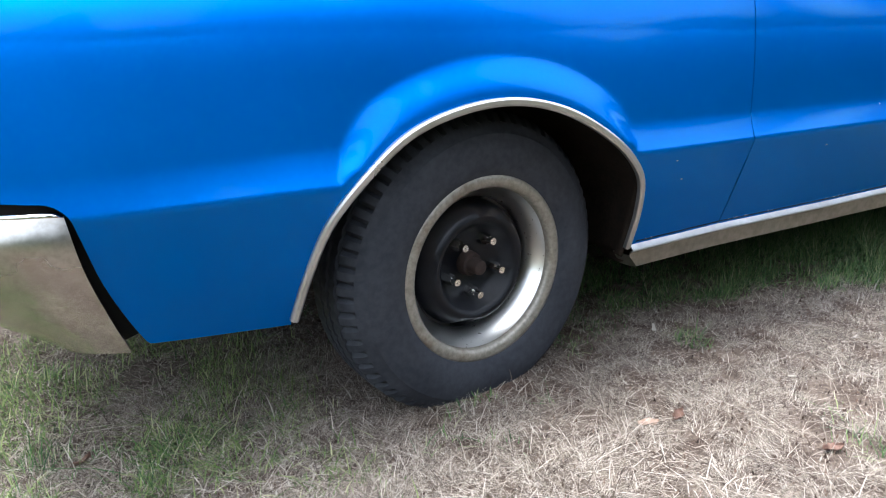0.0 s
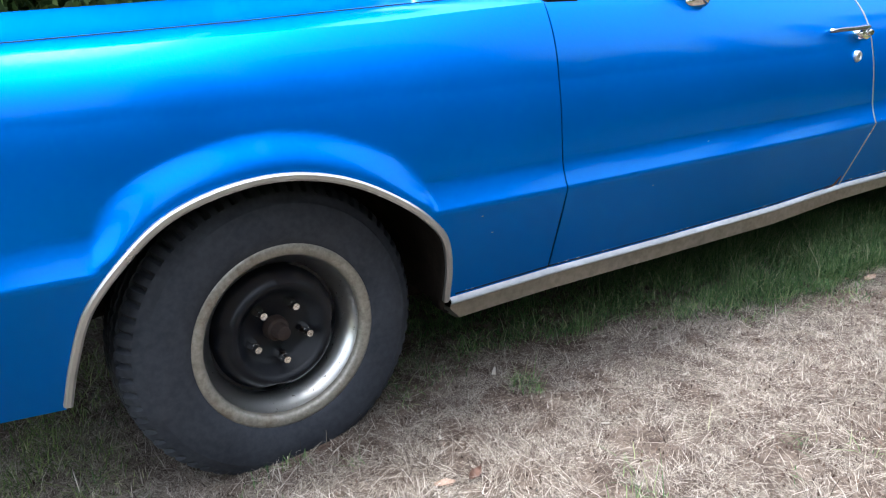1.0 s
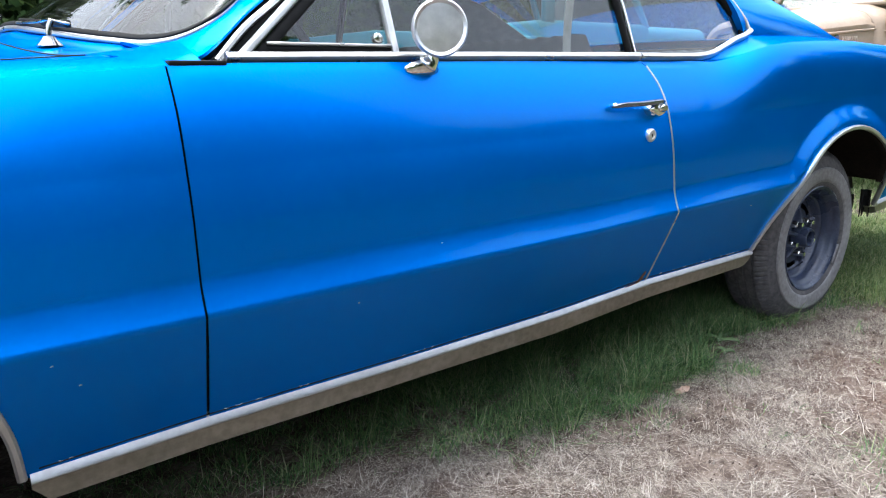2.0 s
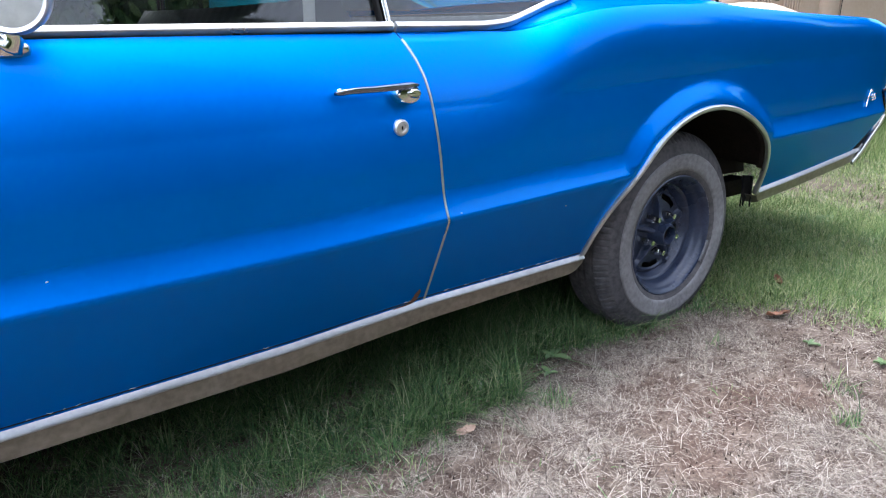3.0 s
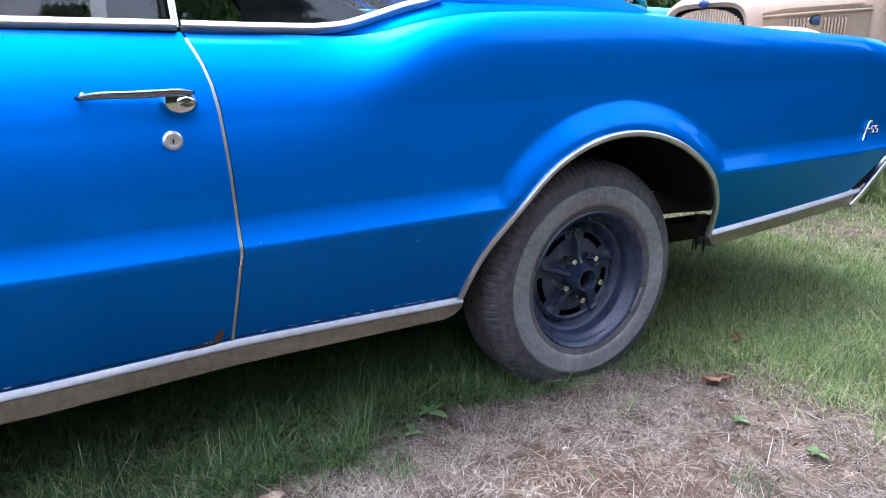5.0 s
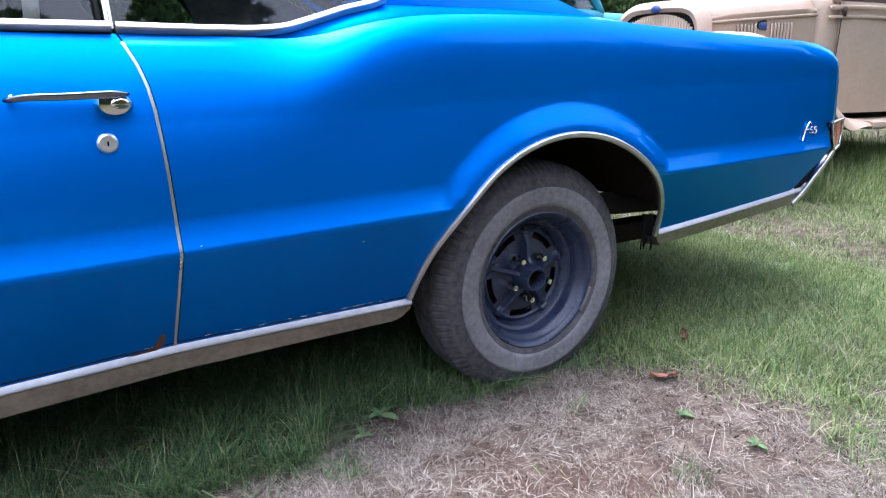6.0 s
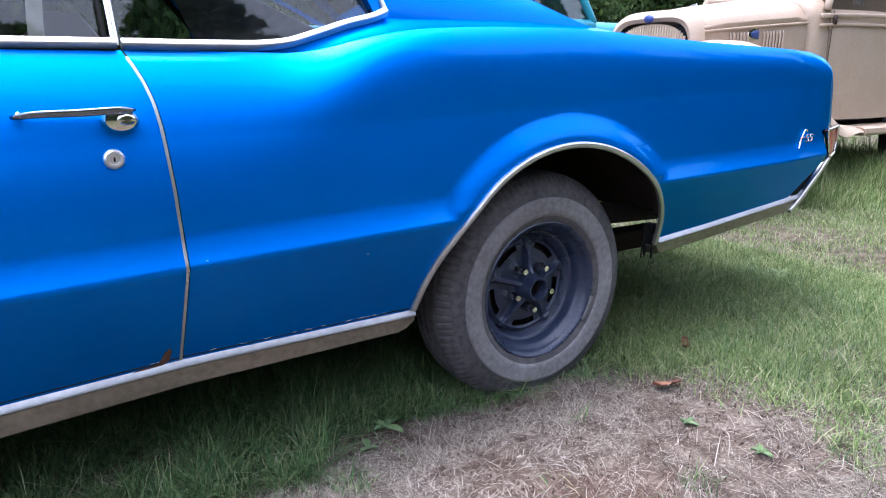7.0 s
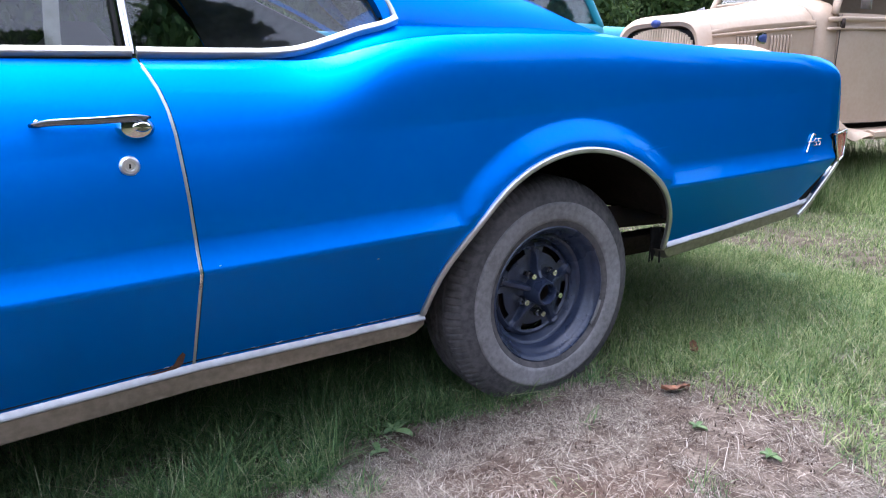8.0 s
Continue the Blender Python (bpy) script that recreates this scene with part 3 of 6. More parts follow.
def hood_z(x, y):
    """The bonnet's height: its seam, then a raised middle."""
    seam = curve_at(x, [(-1.0, 0.83), (0.05, 0.895), (0.27, 0.912), (0.55, 0.932), (0.75, 0.945)])
    t = np.clip((y - 0.25) / 0.75, 0, 1)
    return seam + 0.078 * smooth(t * 1.25) * (1 - 0.1 * t)


def build_top():
    # fender top, from the shoulder line in to the bonnet's seam
    a = top_edge(-0.94, 0.684, 70)
    b = a.copy()
    b[:, 1] = 0.25 + 0.12 * np.clip((-0.6 - a[:, 0]) / 0.35, 0, 1)
    b[:, 2] = hood_z(b[:, 0], 0.25)
    both("fender_top", *strip(a, b, 10, bulge=0.004), PAINT, car, MID, "", 0.004)
    # bonnet
    xs, ys = np.linspace(-0.96, 0.60, 60), np.linspace(0.254, 2 * MID - 0.254, 61)
    gx, gy = np.meshgrid(xs, ys, indexing="ij")
    t = (gx + 0.96) / 1.56
    back = 0.60 - 0.16 * (1 - ((gy - MID) / 0.75) ** 2)
    gx = -0.96 + (back + 0.96) * t
    gz = hood_z(gx, np.minimum(gy, 2 * MID - gy)) - 0.05 * smooth((-0.7 - gx) / 0.3)
    link("bonnet", np.stack([gx, gy, gz], -1).reshape(-1, 3), grid_faces(60, 61), PAINT, car, "blue bonnet with a raised centre", True, 0.004)
    # dark gap round the bonnet
    xs = np.linspace(-0.94, 0.598, 60)
    p = np.stack([xs, 0.252 + 0 * xs, hood_z(xs, 0.25) + 0.0005], -1)
    both("bonnet_gap", *sweep(p, rounded(0.003, 0.0030, 0.4), (0, 0, 1)), BLACK, car, MID, "dark gap along the bonnet")
    ys = np.linspace(0.254, 2 * MID - 0.254, 50)
    back = 0.602 - 0.16 * (1 - ((ys - MID) / 0.75) ** 2)
    link("bonnet_rear_gap", *sweep(np.stack([back, ys, hood_z(back, np.minimum(ys, 2 * MID - ys)) + 0.0005], -1), rounded(0.003, 0.003, 0.4), (0, 0, 1)), BLACK, car, "dark gap behind the bonnet")
    # cowl between bonnet and windscreen
    ys = np.linspace(0.20, 2 * MID - 0.20, 41)
    back = 0.605 - 0.16 * (1 - ((ys - MID) / 0.75) ** 2)
    front = np.stack([back, ys, hood_z(back, np.minimum(ys, 2 * MID - ys)) - 0.002], -1)
    near = np.minimum(ys, 2 * MID - ys)
    rear = np.stack([np.interp(near, [0.2, 0.30, 0.37, 0.43, 0.6, 0.8, 1.0], [0.76, 0.765, 0.722, 0.684, 0.612, 0.562, 0.547]), ys, np.interp(near, [0.2, 0.30, 0.37, 0.43, 0.6, 0.8, 1.0], [0.935, 0.955, 0.958, 0.964, 0.983, 1.003, 1.009])], -1)
    v, f = strip(front, rear, 8, sag=0.006)
    link("cowl", v, [tuple(reversed(q)) for q in f], PAINT, car, "", True, 0.004)
    # corner behind the fender top, up to the pillar's foot
    a = top_edge(0.60, 0.76, 12)
    a[:, 2] = np.minimum(a[:, 2], 0.918)
    a[:, 1] += 0.002
    b = a.copy()
    b[:, 1], b[:, 2] = 0.27, np.linspace(0.938, 0.962, 12)
    both("cowl_corner", *strip(a, b, 8, bulge=0.003), PAINT, car, MID, "", 0.004)
    # shoulder from the hip up to the rear side window and the rear pillar's foot
    a = top_edge(REAR_GAP[-1][1] + 0.02, 4.30, 110)
    edge = [(1.9, 0.158, 0.938), (2.1, 0.158, 0.940), (2.2, 0.160, 0.946), (2.29, 0.166, 0.966), (2.37, 0.175, 0.99), (2.46, 0.185, 1.012), (2.6, 0.20, 1.018), (2.9, 0.215, 1.022), (3.2, 0.24, 1.018), (3.5, 0.26, 0.995), (4.0, 0.27, 0.982), (4.2, 0.27, 0.972), (4.30, 0.27, 0.94)]
    e = np.array(edge)
    b = np.stack([a[:, 0], np.interp(a[:, 0], e[:, 0], e[:, 1]), np.interp(a[:, 0], e[:, 0], e[:, 2])], -1)
    both("quarter_shoulder", *strip(a, b, 12, sag=0.006), PAINT, car, MID, "", 0.004)
    # boot lid
    xs, ys = np.linspace(3.02, 4.30, 40), np.linspace(0.268, 2 * MID - 0.268, 41)
    gx, gy = np.meshgrid(xs, ys, indexing="ij")
    base = np.interp(gx, e[:, 0], e[:, 2])
    link("boot_lid", np.stack([gx, gy, base - 0.003 + 0.02 * (1 - ((gy - MID) / 0.73) ** 2)], -1).reshape(-1, 3), grid_faces(40, 41), PAINT, car, "blue boot lid", True, 0.004)


build_top()


# roof, pillars and glass
def glass_y(z):
    """The side windows lean in towards the roof."""
    return 0.168 + 0.37 * (z - 0.945) + 0.12 * np.clip(z - 0.945, 0, None) ** 2


def build_greenhouse():
    xs, ys = np.linspace(1.20, 2.62, 40), np.linspace(0, 1, 41)
    v = []
    for x in xs:
        edge_z = curve_at(x, [(1.20, 1.315), (1.5, 1.335), (2.0, 1.335), (2.4, 1.30), (2.62, 1.25)])
        yl = 0.30 + 0.02 * math.cos(3 * (x - 1.9))
        for s in ys:
            y = yl + (2 * MID - 2 * yl) * s
            v.append((x, y, edge_z + 0.045 * (1 - abs(2 * s - 1) ** 2.6)))
    link("roof", v, grid_faces(40, 41), PAINT, car, "blue painted steel roof", True, 0.02)
    # windscreen: its foot bows forward and its lower corners are round
    half = [(0.885, 0.290, 1.043), (0.850, 0.275, 1.015), (0.815, 0.270, 0.993), (0.781, 0.285, 0.975), (0.749, 0.320, 0.965), (0.720, 0.370, 0.963), (0.683, 0.430, 0.969), (0.610, 0.600, 0.988), (0.560, 0.800, 1.008), (0.545, 1.0, 1.014)]
    foot = spread(half + [(x, 2 * MID - y, z) for x, y, z in reversed(half[:-1])], 61)
    n, m = 61, 14
    v = []
    for i, base in enumerate(foot):
        s = i / (n - 1)
        bow = 1 - (2 * s - 1) ** 2
        head = np.array([1.215 - 0.10 * bow, 0.335 + (2 * MID - 0.67) * s, 1.318 + 0.03 * bow])
        for k in range(m):
            q = base + (head - base) * k / (m - 1)
            lift = math.sin(math.pi * k / (m - 1))
            v.append((q[0] - 0.02 * lift, q[1], q[2] + 0.012 * lift))
    w = link("windscreen", v, [tuple(reversed(q)) for q in grid_faces(n, m)], SCREEN_GLASS, car, "clear curved windscreen")
    w.visible_shadow = False
    rim = [v[k] for k in range(m - 1, 0, -1)] + [v[i * m] for i in range(n)] + [v[(n - 1) * m + k] for k in range(1, m)]
    link("windscreen_trim", *sweep(spread(rim, 170), rounded(0.010, 0.012, 0.4), (-0.8, 0, 0.6)), BRIGHT, car, "polished windscreen moulding")
    link("windscreen_seal", *sweep(spread(rim, 170) + np.array([0.004, 0.0, 0.010]), rounded(0.006, 0.012, 0.4), (-0.8, 0, 0.6)), BLACK, car, "black windscreen seal")
    # front pillars: a sheet from the windscreen's edge out to the drip rail, flaring into the cowl
    rail = spread([(0.800, 0.185, 0.925), (0.862, 0.205, 0.985), (0.94, 0.229, 1.041), (1.07, 0.252, 1.155), (1.262, 0.287, 1.316)], 30)
    a = spread([(0.700, 0.150, 0.926), (0.755, 0.172, 0.929)] + [tuple(q + np.array([-0.012, 0.004, 0.013])) for q in rail[2::4]], 30)
    e = spread([(0.690, 0.415, 0.967), (0.720, 0.366, 0.961), (0.752, 0.314, 0.963), (0.783, 0.279, 0.974), (0.815, 0.266, 0.992), (0.850, 0.270, 1.014), (0.885, 0.286, 1.042), (1.05, 0.310, 1.185), (1.205, 0.331, 1.318)], 30)
    v, f = strip(a, e, 8, bulge=0.006)
    both("windscreen_pillar", v, f, PAINT, car, MID, "blue windscreen pillar flaring into the cowl", 0.006)
    both("pillar_inside", [(x + 0.012, y + 0.012, z - 0.012) for x, y, z in v], f, VINYL, car, MID, "", 0.004)
    both("drip_rail", *sweep(rail, rounded(0.016, 0.014, 0.4), (-0.3, -1, 0.3)), BRIGHT, car, MID, "polished drip rail along the pillar", sharp=40)
    both("pillar_seal", *sweep(rail + np.array([0.022, 0.014, 0.0]), rounded(0.016, 0.026, 0.3), (-0.3, -1, 0.3)), BLACK, car, MID, "black rubber seal")
    # rear pillar, one sheet from the quarter window back to the rear window
    n, m = 30, 24
    v = []
    for i in range(n):
        s = i / (n - 1)
        for k in range(m):
            t = k / (m - 1)
            xf = 2.462 - 0.11 * t ** 0.9 - 0.10 * t * t
            xb = 3.20 - 0.62 * t ** 0.85
            z = curve_at(2.462 + (3.2 - 2.462) * s, [(2.45, 1.010), (2.6, 1.017), (2.9, 1.021), (3.2, 1.017)]) * (1 - t) + (1.318 - 0.09 * s) * t
            y = 0.185 + 0.055 * s + (0.125 - 0.02 * s) * t ** 1.15 - 0.012 * math.sin(math.pi * min(1, t * 2))
            v.append((xf + (xb - xf) * s, y, z))
    both("pillar_lining", [(x, y + 0.030, z - 0.004) for x, y, z in v], grid_faces(n, m), HEADLINER, car, MID, "grey pillar lining", 0.003)
    both("rear_pillar", v, grid_faces(n, m), PAINT, car, MID, "broad blue rear pillar", 0.02)
    # rear window
    v = []
    for i in range(21):
        s = i / 20
        bow = 1 - (2 * s - 1) ** 2
        for k in range(8):
            t = k / 7
            v.append((3.19 + 0.10 * bow - (0.60 + 0.02 * bow) * t, 0.25 + 0.09 * t + (2 * MID - 0.5 - 0.18 * t) * s, 1.017 + 0.22 * t + 0.012 * bow))
    w = link("rear_window", v, grid_faces(21, 8), GLASS, car, "clear rear window")
    w.visible_shadow = False
    # side windows
    def pane(name, outline, label):
        """outline: rows of (x, low z, high z)."""
        rows = spread(outline, 26)
        v = []
        for x, z0, z1 in rows:
            for k in range(12):
                z = z0 + (z1 - z0) * k / 11
                v.append((x, float(glass_y(z)), z))
        f = grid_faces(26, 12)
        w = link(name, v, f, GLASS, car, label)
        w2 = link(name, *flipped(v, f, MID), GLASS, car, label)
        w.visible_shadow = w2.visible_shadow = False

    pane("vent_window", [(0.86, 0.940, 0.955), (0.95, 0.941, 1.035), (1.05, 0.942, 1.12), (1.15, 0.944, 1.205)], "small triangular vent pane")
    pane("door_window", [(1.165, 0.940, 1.215), (1.3, 0.943, 1.30), (1.6, 0.946, 1.325), (1.885, 0.948, 1.325)], "raised door glass")
    pane("rear_side_window", [(1.915, 0.948, 1.325), (2.1, 0.949, 1.32), (2.22, 0.955, 1.305), (2.33, 0.984, 1.24), (2.43, 1.012, 1.10), (2.462, 1.022, 1.03)], "rear side glass")
    # belt moulding under the side glass
    zb = [(0.80, 0.930), (1.0, 0.933), (1.4, 0.938), (1.91, 0.943)]
    x = np.linspace(0.80, 1.909, 40)
    z = curve_at(x, zb)
    p = np.stack([x, glass_y(z) - 0.022, z], -1)
    both("belt_moulding", *sweep(p, rounded(0.019, 0.015, 0.2), (0, -1, 1.1)), BRIGHT, car, MID, "polished moulding along the door sill", sharp=40)
    q = spread([(1.918, 0.943), (2.1, 0.944), (2.18, 0.946), (2.24, 0.953), (2.30, 0.970), (2.38, 0.995), (2.46, 1.016), (2.484, 1.026)], 50)
    p = np.stack([q[:, 0], glass_y(q[:, 1]) - 0.02, q[:, 1]], -1)
    both("quarter_moulding", *sweep(p, rounded(0.019, 0.015, 0.2), (0, -1, 1.1)), BRIGHT, car, MID, "polished moulding curving up under the rear glass", sharp=40)
    q = spread([(2.484, 1.024), (2.478, 1.05), (2.44, 1.10), (2.38, 1.16), (2.30, 1.24)], 24)
    p = np.stack([q[:, 0], glass_y(q[:, 1]) - 0.012, q[:, 1]], -1)
    both("quarter_window_frame", *sweep(p, rounded(0.02, 0.012, 0.35), (0, -1, 0.3)), BRIGHT, car, MID, "", sharp=40)
    both("quarter_window_seal", *sweep(p + np.array([-0.018, 0.008, -0.004]), rounded(0.02, 0.026, 0.35), (0, -1, 0.3)), BLACK, car, MID, "black rubber window seal")
    # seal under the belt moulding
    both("belt_seal", *sweep(np.stack([x, glass_y(z) - 0.024, z - 0.010], -1), rounded(0.004, 0.001, 0.3), (0, -1, 0.2)), BLACK, car, MID)
    # uprights: vent bar, door glass edge, quarter glass edge
    for name, x0, x1, wide, m, top in (("vent_bar", 1.158, 1.158, 0.018, BRIGHT, 1.215), ("door_glass_edge", 1.893, 1.882, 0.008, BLACK, 1.325), ("quarter_glass_bar", 1.909, 1.898, 0.016, CHROME, 1.325)):
        zz = np.linspace(0.938, top, 14)
        p = np.stack([x0 + (x1 - x0) * (zz - 0.938) / 0.38, glass_y(zz) - 0.006, zz], -1)
        both(name, *sweep(p, rounded(0.02, wide, 0.4), (0, -1, 0.3)), m, car, MID, "", sharp=40)
    # vent frame: slanted bar and a black seal inside it
    p = spread([(0.835, 0.935), (0.95, 1.034), (1.06, 1.128), (1.165, 1.215)], 14)
    p = np.stack([p[:, 0], glass_y(p[:, 1]) - 0.008, p[:, 1]], -1)
    both("vent_frame", *sweep(p, rounded(0.02, 0.017, 0.4), (0, -1, 0.3)), BRIGHT, car, MID, "polished vent window frame", sharp=40)
    both("vent_seal", *sweep(p + np.array([0.026, 0.004, -0.006]), rounded(0.014, 0.022, 0.4), (0, -1, 0.3)), BLACK, car, MID)
    xx = np.linspace(0.885, 1.15, 8)
    p = np.stack([xx, glass_y(0.949) - 0.004 + 0 * xx, 0.949 + 0 * xx], -1)
    both("vent_lower_seal", *sweep(p, rounded(0.012, 0.012, 0.4), (0, -1, 0.3)), BLACK, car, MID)
    both("vent_lower_frame", *sweep(p + np.array([0.0, -0.004, 0.008]), rounded(0.010, 0.006, 0.4), (0, -1, 0.3)), BRIGHT, car, MID)
    # dark slot at the foot of the front pillar: a black block for its shade
    part("pillar_foot_gap", box_bm(0.700, 0.797, 0.124, 0.19, 0.916, 0.926, 0.003), BLACK, car)
    # frame over the side glass
    zz = [(1.20, 1.29), (1.35, 1.325), (1.9, 1.335), (2.15, 1.33), (2.30, 1.25)]
    q = spread(zz, 30)
    both("roof_rail", *sweep(np.stack([q[:, 0], glass_y(q[:, 1]) - 0.006, q[:, 1]], -1), rounded(0.022, 0.024, 0.4), (0, -1, 0.3)), BRIGHT, car, MID, "polished roof rail", sharp=40)


build_greenhouse()


def build_inside():
    part("floor_pan", box_bm(0.45, 2.45, 0.40, 2 * MID - 0.40, 0.17, 0.26, 0.03), UNDER, car)
    part("outer_floor", box_bm(0.45, 2.45, 0.24, 2 * MID - 0.24, 0.235, 0.27, 0.01), UNDER, car)
    part("firewall", box_bm(0.52, 0.56, 0.2, 2 * MID - 0.2, 0.26, 0.87, 0.01), UNDER, car)
    part("boot_floor", box_bm(3.4, 4.15, 0.3, 2 * MID - 0.3, 0.47, 0.50, 0.01), UNDER, car)
    part("seat_bulkhead", box_bm(2.72, 2.76, 0.25, 2 * MID - 0.25, 0.26, 0.93, 0.01), UNDER, car)
    part("parcel_shelf", box_bm(2.7, 3.18, 0.27, 2 * MID - 0.27, 0.975, 0.99, 0.004), VINYL, car)
    part("dashboard", box_bm(0.66, 0.96, 0.24, 2 * MID - 0.24, 0.72, 0.945, 0.04, 4), VINYL, car, "dark padded dashboard")
    # headliner under the roof
    part("headliner", box_bm(1.30, 2.5, 0.36, 2 * MID - 0.36, 1.285, 1.30, 0.004), HEADLINER, car)

    def bench(name, x0, lean, z0, z1):
        """A bench backrest with upright pleats."""
        n = 90
        v = []
        for i in range(n):
            y = 0.30 + (2 * MID - 0.6) * i / (n - 1)
            pleat = 0.010 * abs(math.sin(math.pi * (i / (n - 1)) * 22)) ** 0.5
            ring = [(0.0, z0), (0.02, z0 + 0.2), (lean * 0.6, (z0 + z1) / 2), (lean, z1 - 0.05), (lean + 0.03, z1), (lean + 0.09, z1), (lean + 0.13, z1 - 0.06), (0.16, z0)]
            for k, (dx, z) in enumerate(ring):
                v.append((x0 + dx - (pleat if k in (1, 2, 3) else -pleat if k in (6,) else 0), y, z - (pleat if k in (4, 5) else 0)))
        f = [(i * 8 + k, i * 8 + (k + 1) % 8, (i + 1) * 8 + (k + 1) % 8, (i + 1) * 8 + k) for i in range(n - 1) for k in range(8)]
        f += [tuple(reversed(range(8))), tuple((n - 1) * 8 + k for k in range(8))]
        link(name, v, f, VINYL, car, "dark pleated vinyl bench backrest", sharp=60)

    bench("front_seat_back", 1.62, 0.16, 0.45, 1.005)
    bench("rear_seat_back", 2.45, 0.16, 0.45, 0.985)
    part("front_seat_cushion", box_bm(1.12, 1.72, 0.30, 2 * MID - 0.30, 0.36, 0.55, 0.06, 4), VINYL, car)
    part("rear_seat_cushion", box_bm(2.05, 2.55, 0.30, 2 * MID - 0.30, 0.36, 0.53, 0.06, 4), VINYL, car)
    for y in (0.215, 2 * MID - 0.235):
        part("door_lining", box_bm(0.75, 2.55, y, y + 0.02, 0.28, 0.915, 0.004), VINYL, car)
    # steering wheel on its column
    a = [(0.19 * math.cos(t), 0, 0.19 * math.sin(t)) for t in np.linspace(0, 2 * math.pi, 41)]
    out = np.array(a) / 0.19
    ring = sweep(a, circle(0.011, 8), out, cap=False)
    spoke = sweep([(-0.185, 0, 0), (0, 0.02, 0), (0.185, 0, 0)], rounded(0.012, 0.03), (0, -1, 0))
    w = moved(join(ring, spoke), (1.10, 0.58, 0.92), Euler((0, 0, radians(90))).to_matrix().to_4x4() @ Euler((radians(-25), 0, 0)).to_matrix().to_4x4())
    link("steering_wheel", *w, BLACK, car, "thin black steering wheel")
    link("steering_column", *sweep([(1.09, 0.58, 0.915), (0.8, 0.58, 0.78)], circle(0.025, 12), (0, -1, 0)), BLACK, car)
    # grey shoulder belt hanging from the roof rail
    link("seat_belt", *sweep(spread([(1.84, 0.30, 1.27), (1.80, 0.30, 1.05), (1.79, 0.29, 0.85)], 10), rounded(0.004, 0.028, 0.3), (0, -1, 0)), simple("grey_belt", (0.35, 0.33, 0.3), (0.45, 0.43, 0.4), 0.7), car, "grey webbing belt")


build_inside()


# trim along the side
def build_trim():
    for name, arch in (("front_arch_moulding", ARCH_F), ("rear_arch_moulding", ARCH_R)):
        a = arch[2:-2]
        c = a.mean(0)
        p = np.stack([a[:, 0], side_y(a[:, 0], a[:, 1]) - 0.004, a[:, 1]], -1)
        p[4:-4, 1] = np.convolve(p[:, 1], np.ones(9) / 9, "valid")
        both(name, *sweep(p, [(-0.016, -0.004), (0.003, -0.003), (0.006, 0.001), (0.006, 0.008), (0.003, 0.012), (-0.006, 0.012), (-0.012, 0.004)], (0, -1, 0)), BRIGHT, car, MID, "polished wheel arch moulding with dulled patches", sharp=35)
        # liner of the wheel house
        n = len(arch)
        rows = []
        cx, cz = (0.0, 0.30) if name.startswith("front") else (2.921, 0.31)
        for (x, z) in arch:
            if x > 3.1 and z < 0.47:
                continue
            y = float(side_y(x, z))
            rx, rz = x - cx, z - cz
            l = math.hypot(rx, rz)
            ux, uz = rx / l, max(rz / l, -0.1)
            rows.append([(x - 0.002 * ux, y + 0.004, z - 0.002 * uz), (x, y + 0.030, z), (x + 0.012 * ux, y + 0.034, z + 0.012 * uz), (x + 0.02 * ux, 0.30, z + 0.03 * uz), (x, 0.46, z + 0.01), (cx + rx * 0.9, 0.52, cz + rz * 0.9), (cx + rx * 0.55, 0.54, cz + rz * 0.55), (cx + rx * 0.1, 0.55, cz + rz * 0.1)])
        n = len(rows)
        v = [q for r in rows for q in r]
        both(name.replace("arch_moulding", "wheel_house"), v, grid_faces(n, 8), UNDER, car, MID, "dark rusty wheel house", 0.003, split=False)
    # rocker moulding: a bright ledge over a dull face
    for name, x0, x1, y_in in (("rocker_moulding", 0.416, 2.515, 0.0), ("rear_lower_moulding", 3.37, 4.195, 0.0)):
        x = np.linspace(x0, x1, 90)
        z = curve_at(x, BOTTOM)
        y = side_y(x, z)
        sec = [(0.012, 0.013), (0.003, 0.013), (-0.012, -0.001), (-0.013, -0.006), (-0.009, -0.009)]
        v = [(x[i], y[i] + dy, z[i] + dz) for i in range(90) for dy, dz in sec]
        both(name + "_ledge", v, [tuple(reversed(f)) for f in grid_faces(90, 5)], LEDGE, car, MID, "bright ledge of the sill moulding", 0.003, 40)
        deep = 0.060 if name.startswith("rocker") else 0.045
        sec = [(-0.008, -0.009), (-0.006, -0.011), (-0.004, -deep + 0.004), (0.0, -deep), (0.012, -deep - 0.004), (0.05, -deep - 0.006)]
        v = []
        for i in range(90):
            e = min(1.0, (x[i] - x0) / 0.02 + 0.25, (x1 - x[i]) / 0.05 + 0.35) * (float(np.interp(x[i], [0.4, 1.2, 1.6, 2.0, 2.5], [0.80, 0.84, 0.92, 0.82, 0.70])) if x1 < 3 else 1.0)
            for dy, dz in sec:
                v.append((x[i], y[i] + dy, z[i] + (dz if dz > -0.012 else -0.010 + (dz + 0.010) * min(1, e))))
        both(name, v, [tuple(reversed(f)) for f in grid_faces(90, 6)], ALU, car, MID, "long dull aluminium sill moulding", 0.003, 40)
    # dark seam between the panels and the ledge
    x = np.linspace(0.43, 2.50, 90)
    z = curve_at(x, BOTTOM) + 0.0142
    both("sill_seam", *sweep(np.stack([x, side_y(x, z) + 0.0005, z], -1), rounded(0.003, 0.0034, 0.4), (0, -1, 0)), BLACK, car, MID)
    # dark inner sill under the moulding
    x = np.linspace(0.43, 2.50, 20)
    z = curve_at(x, BOTTOM) - 0.025
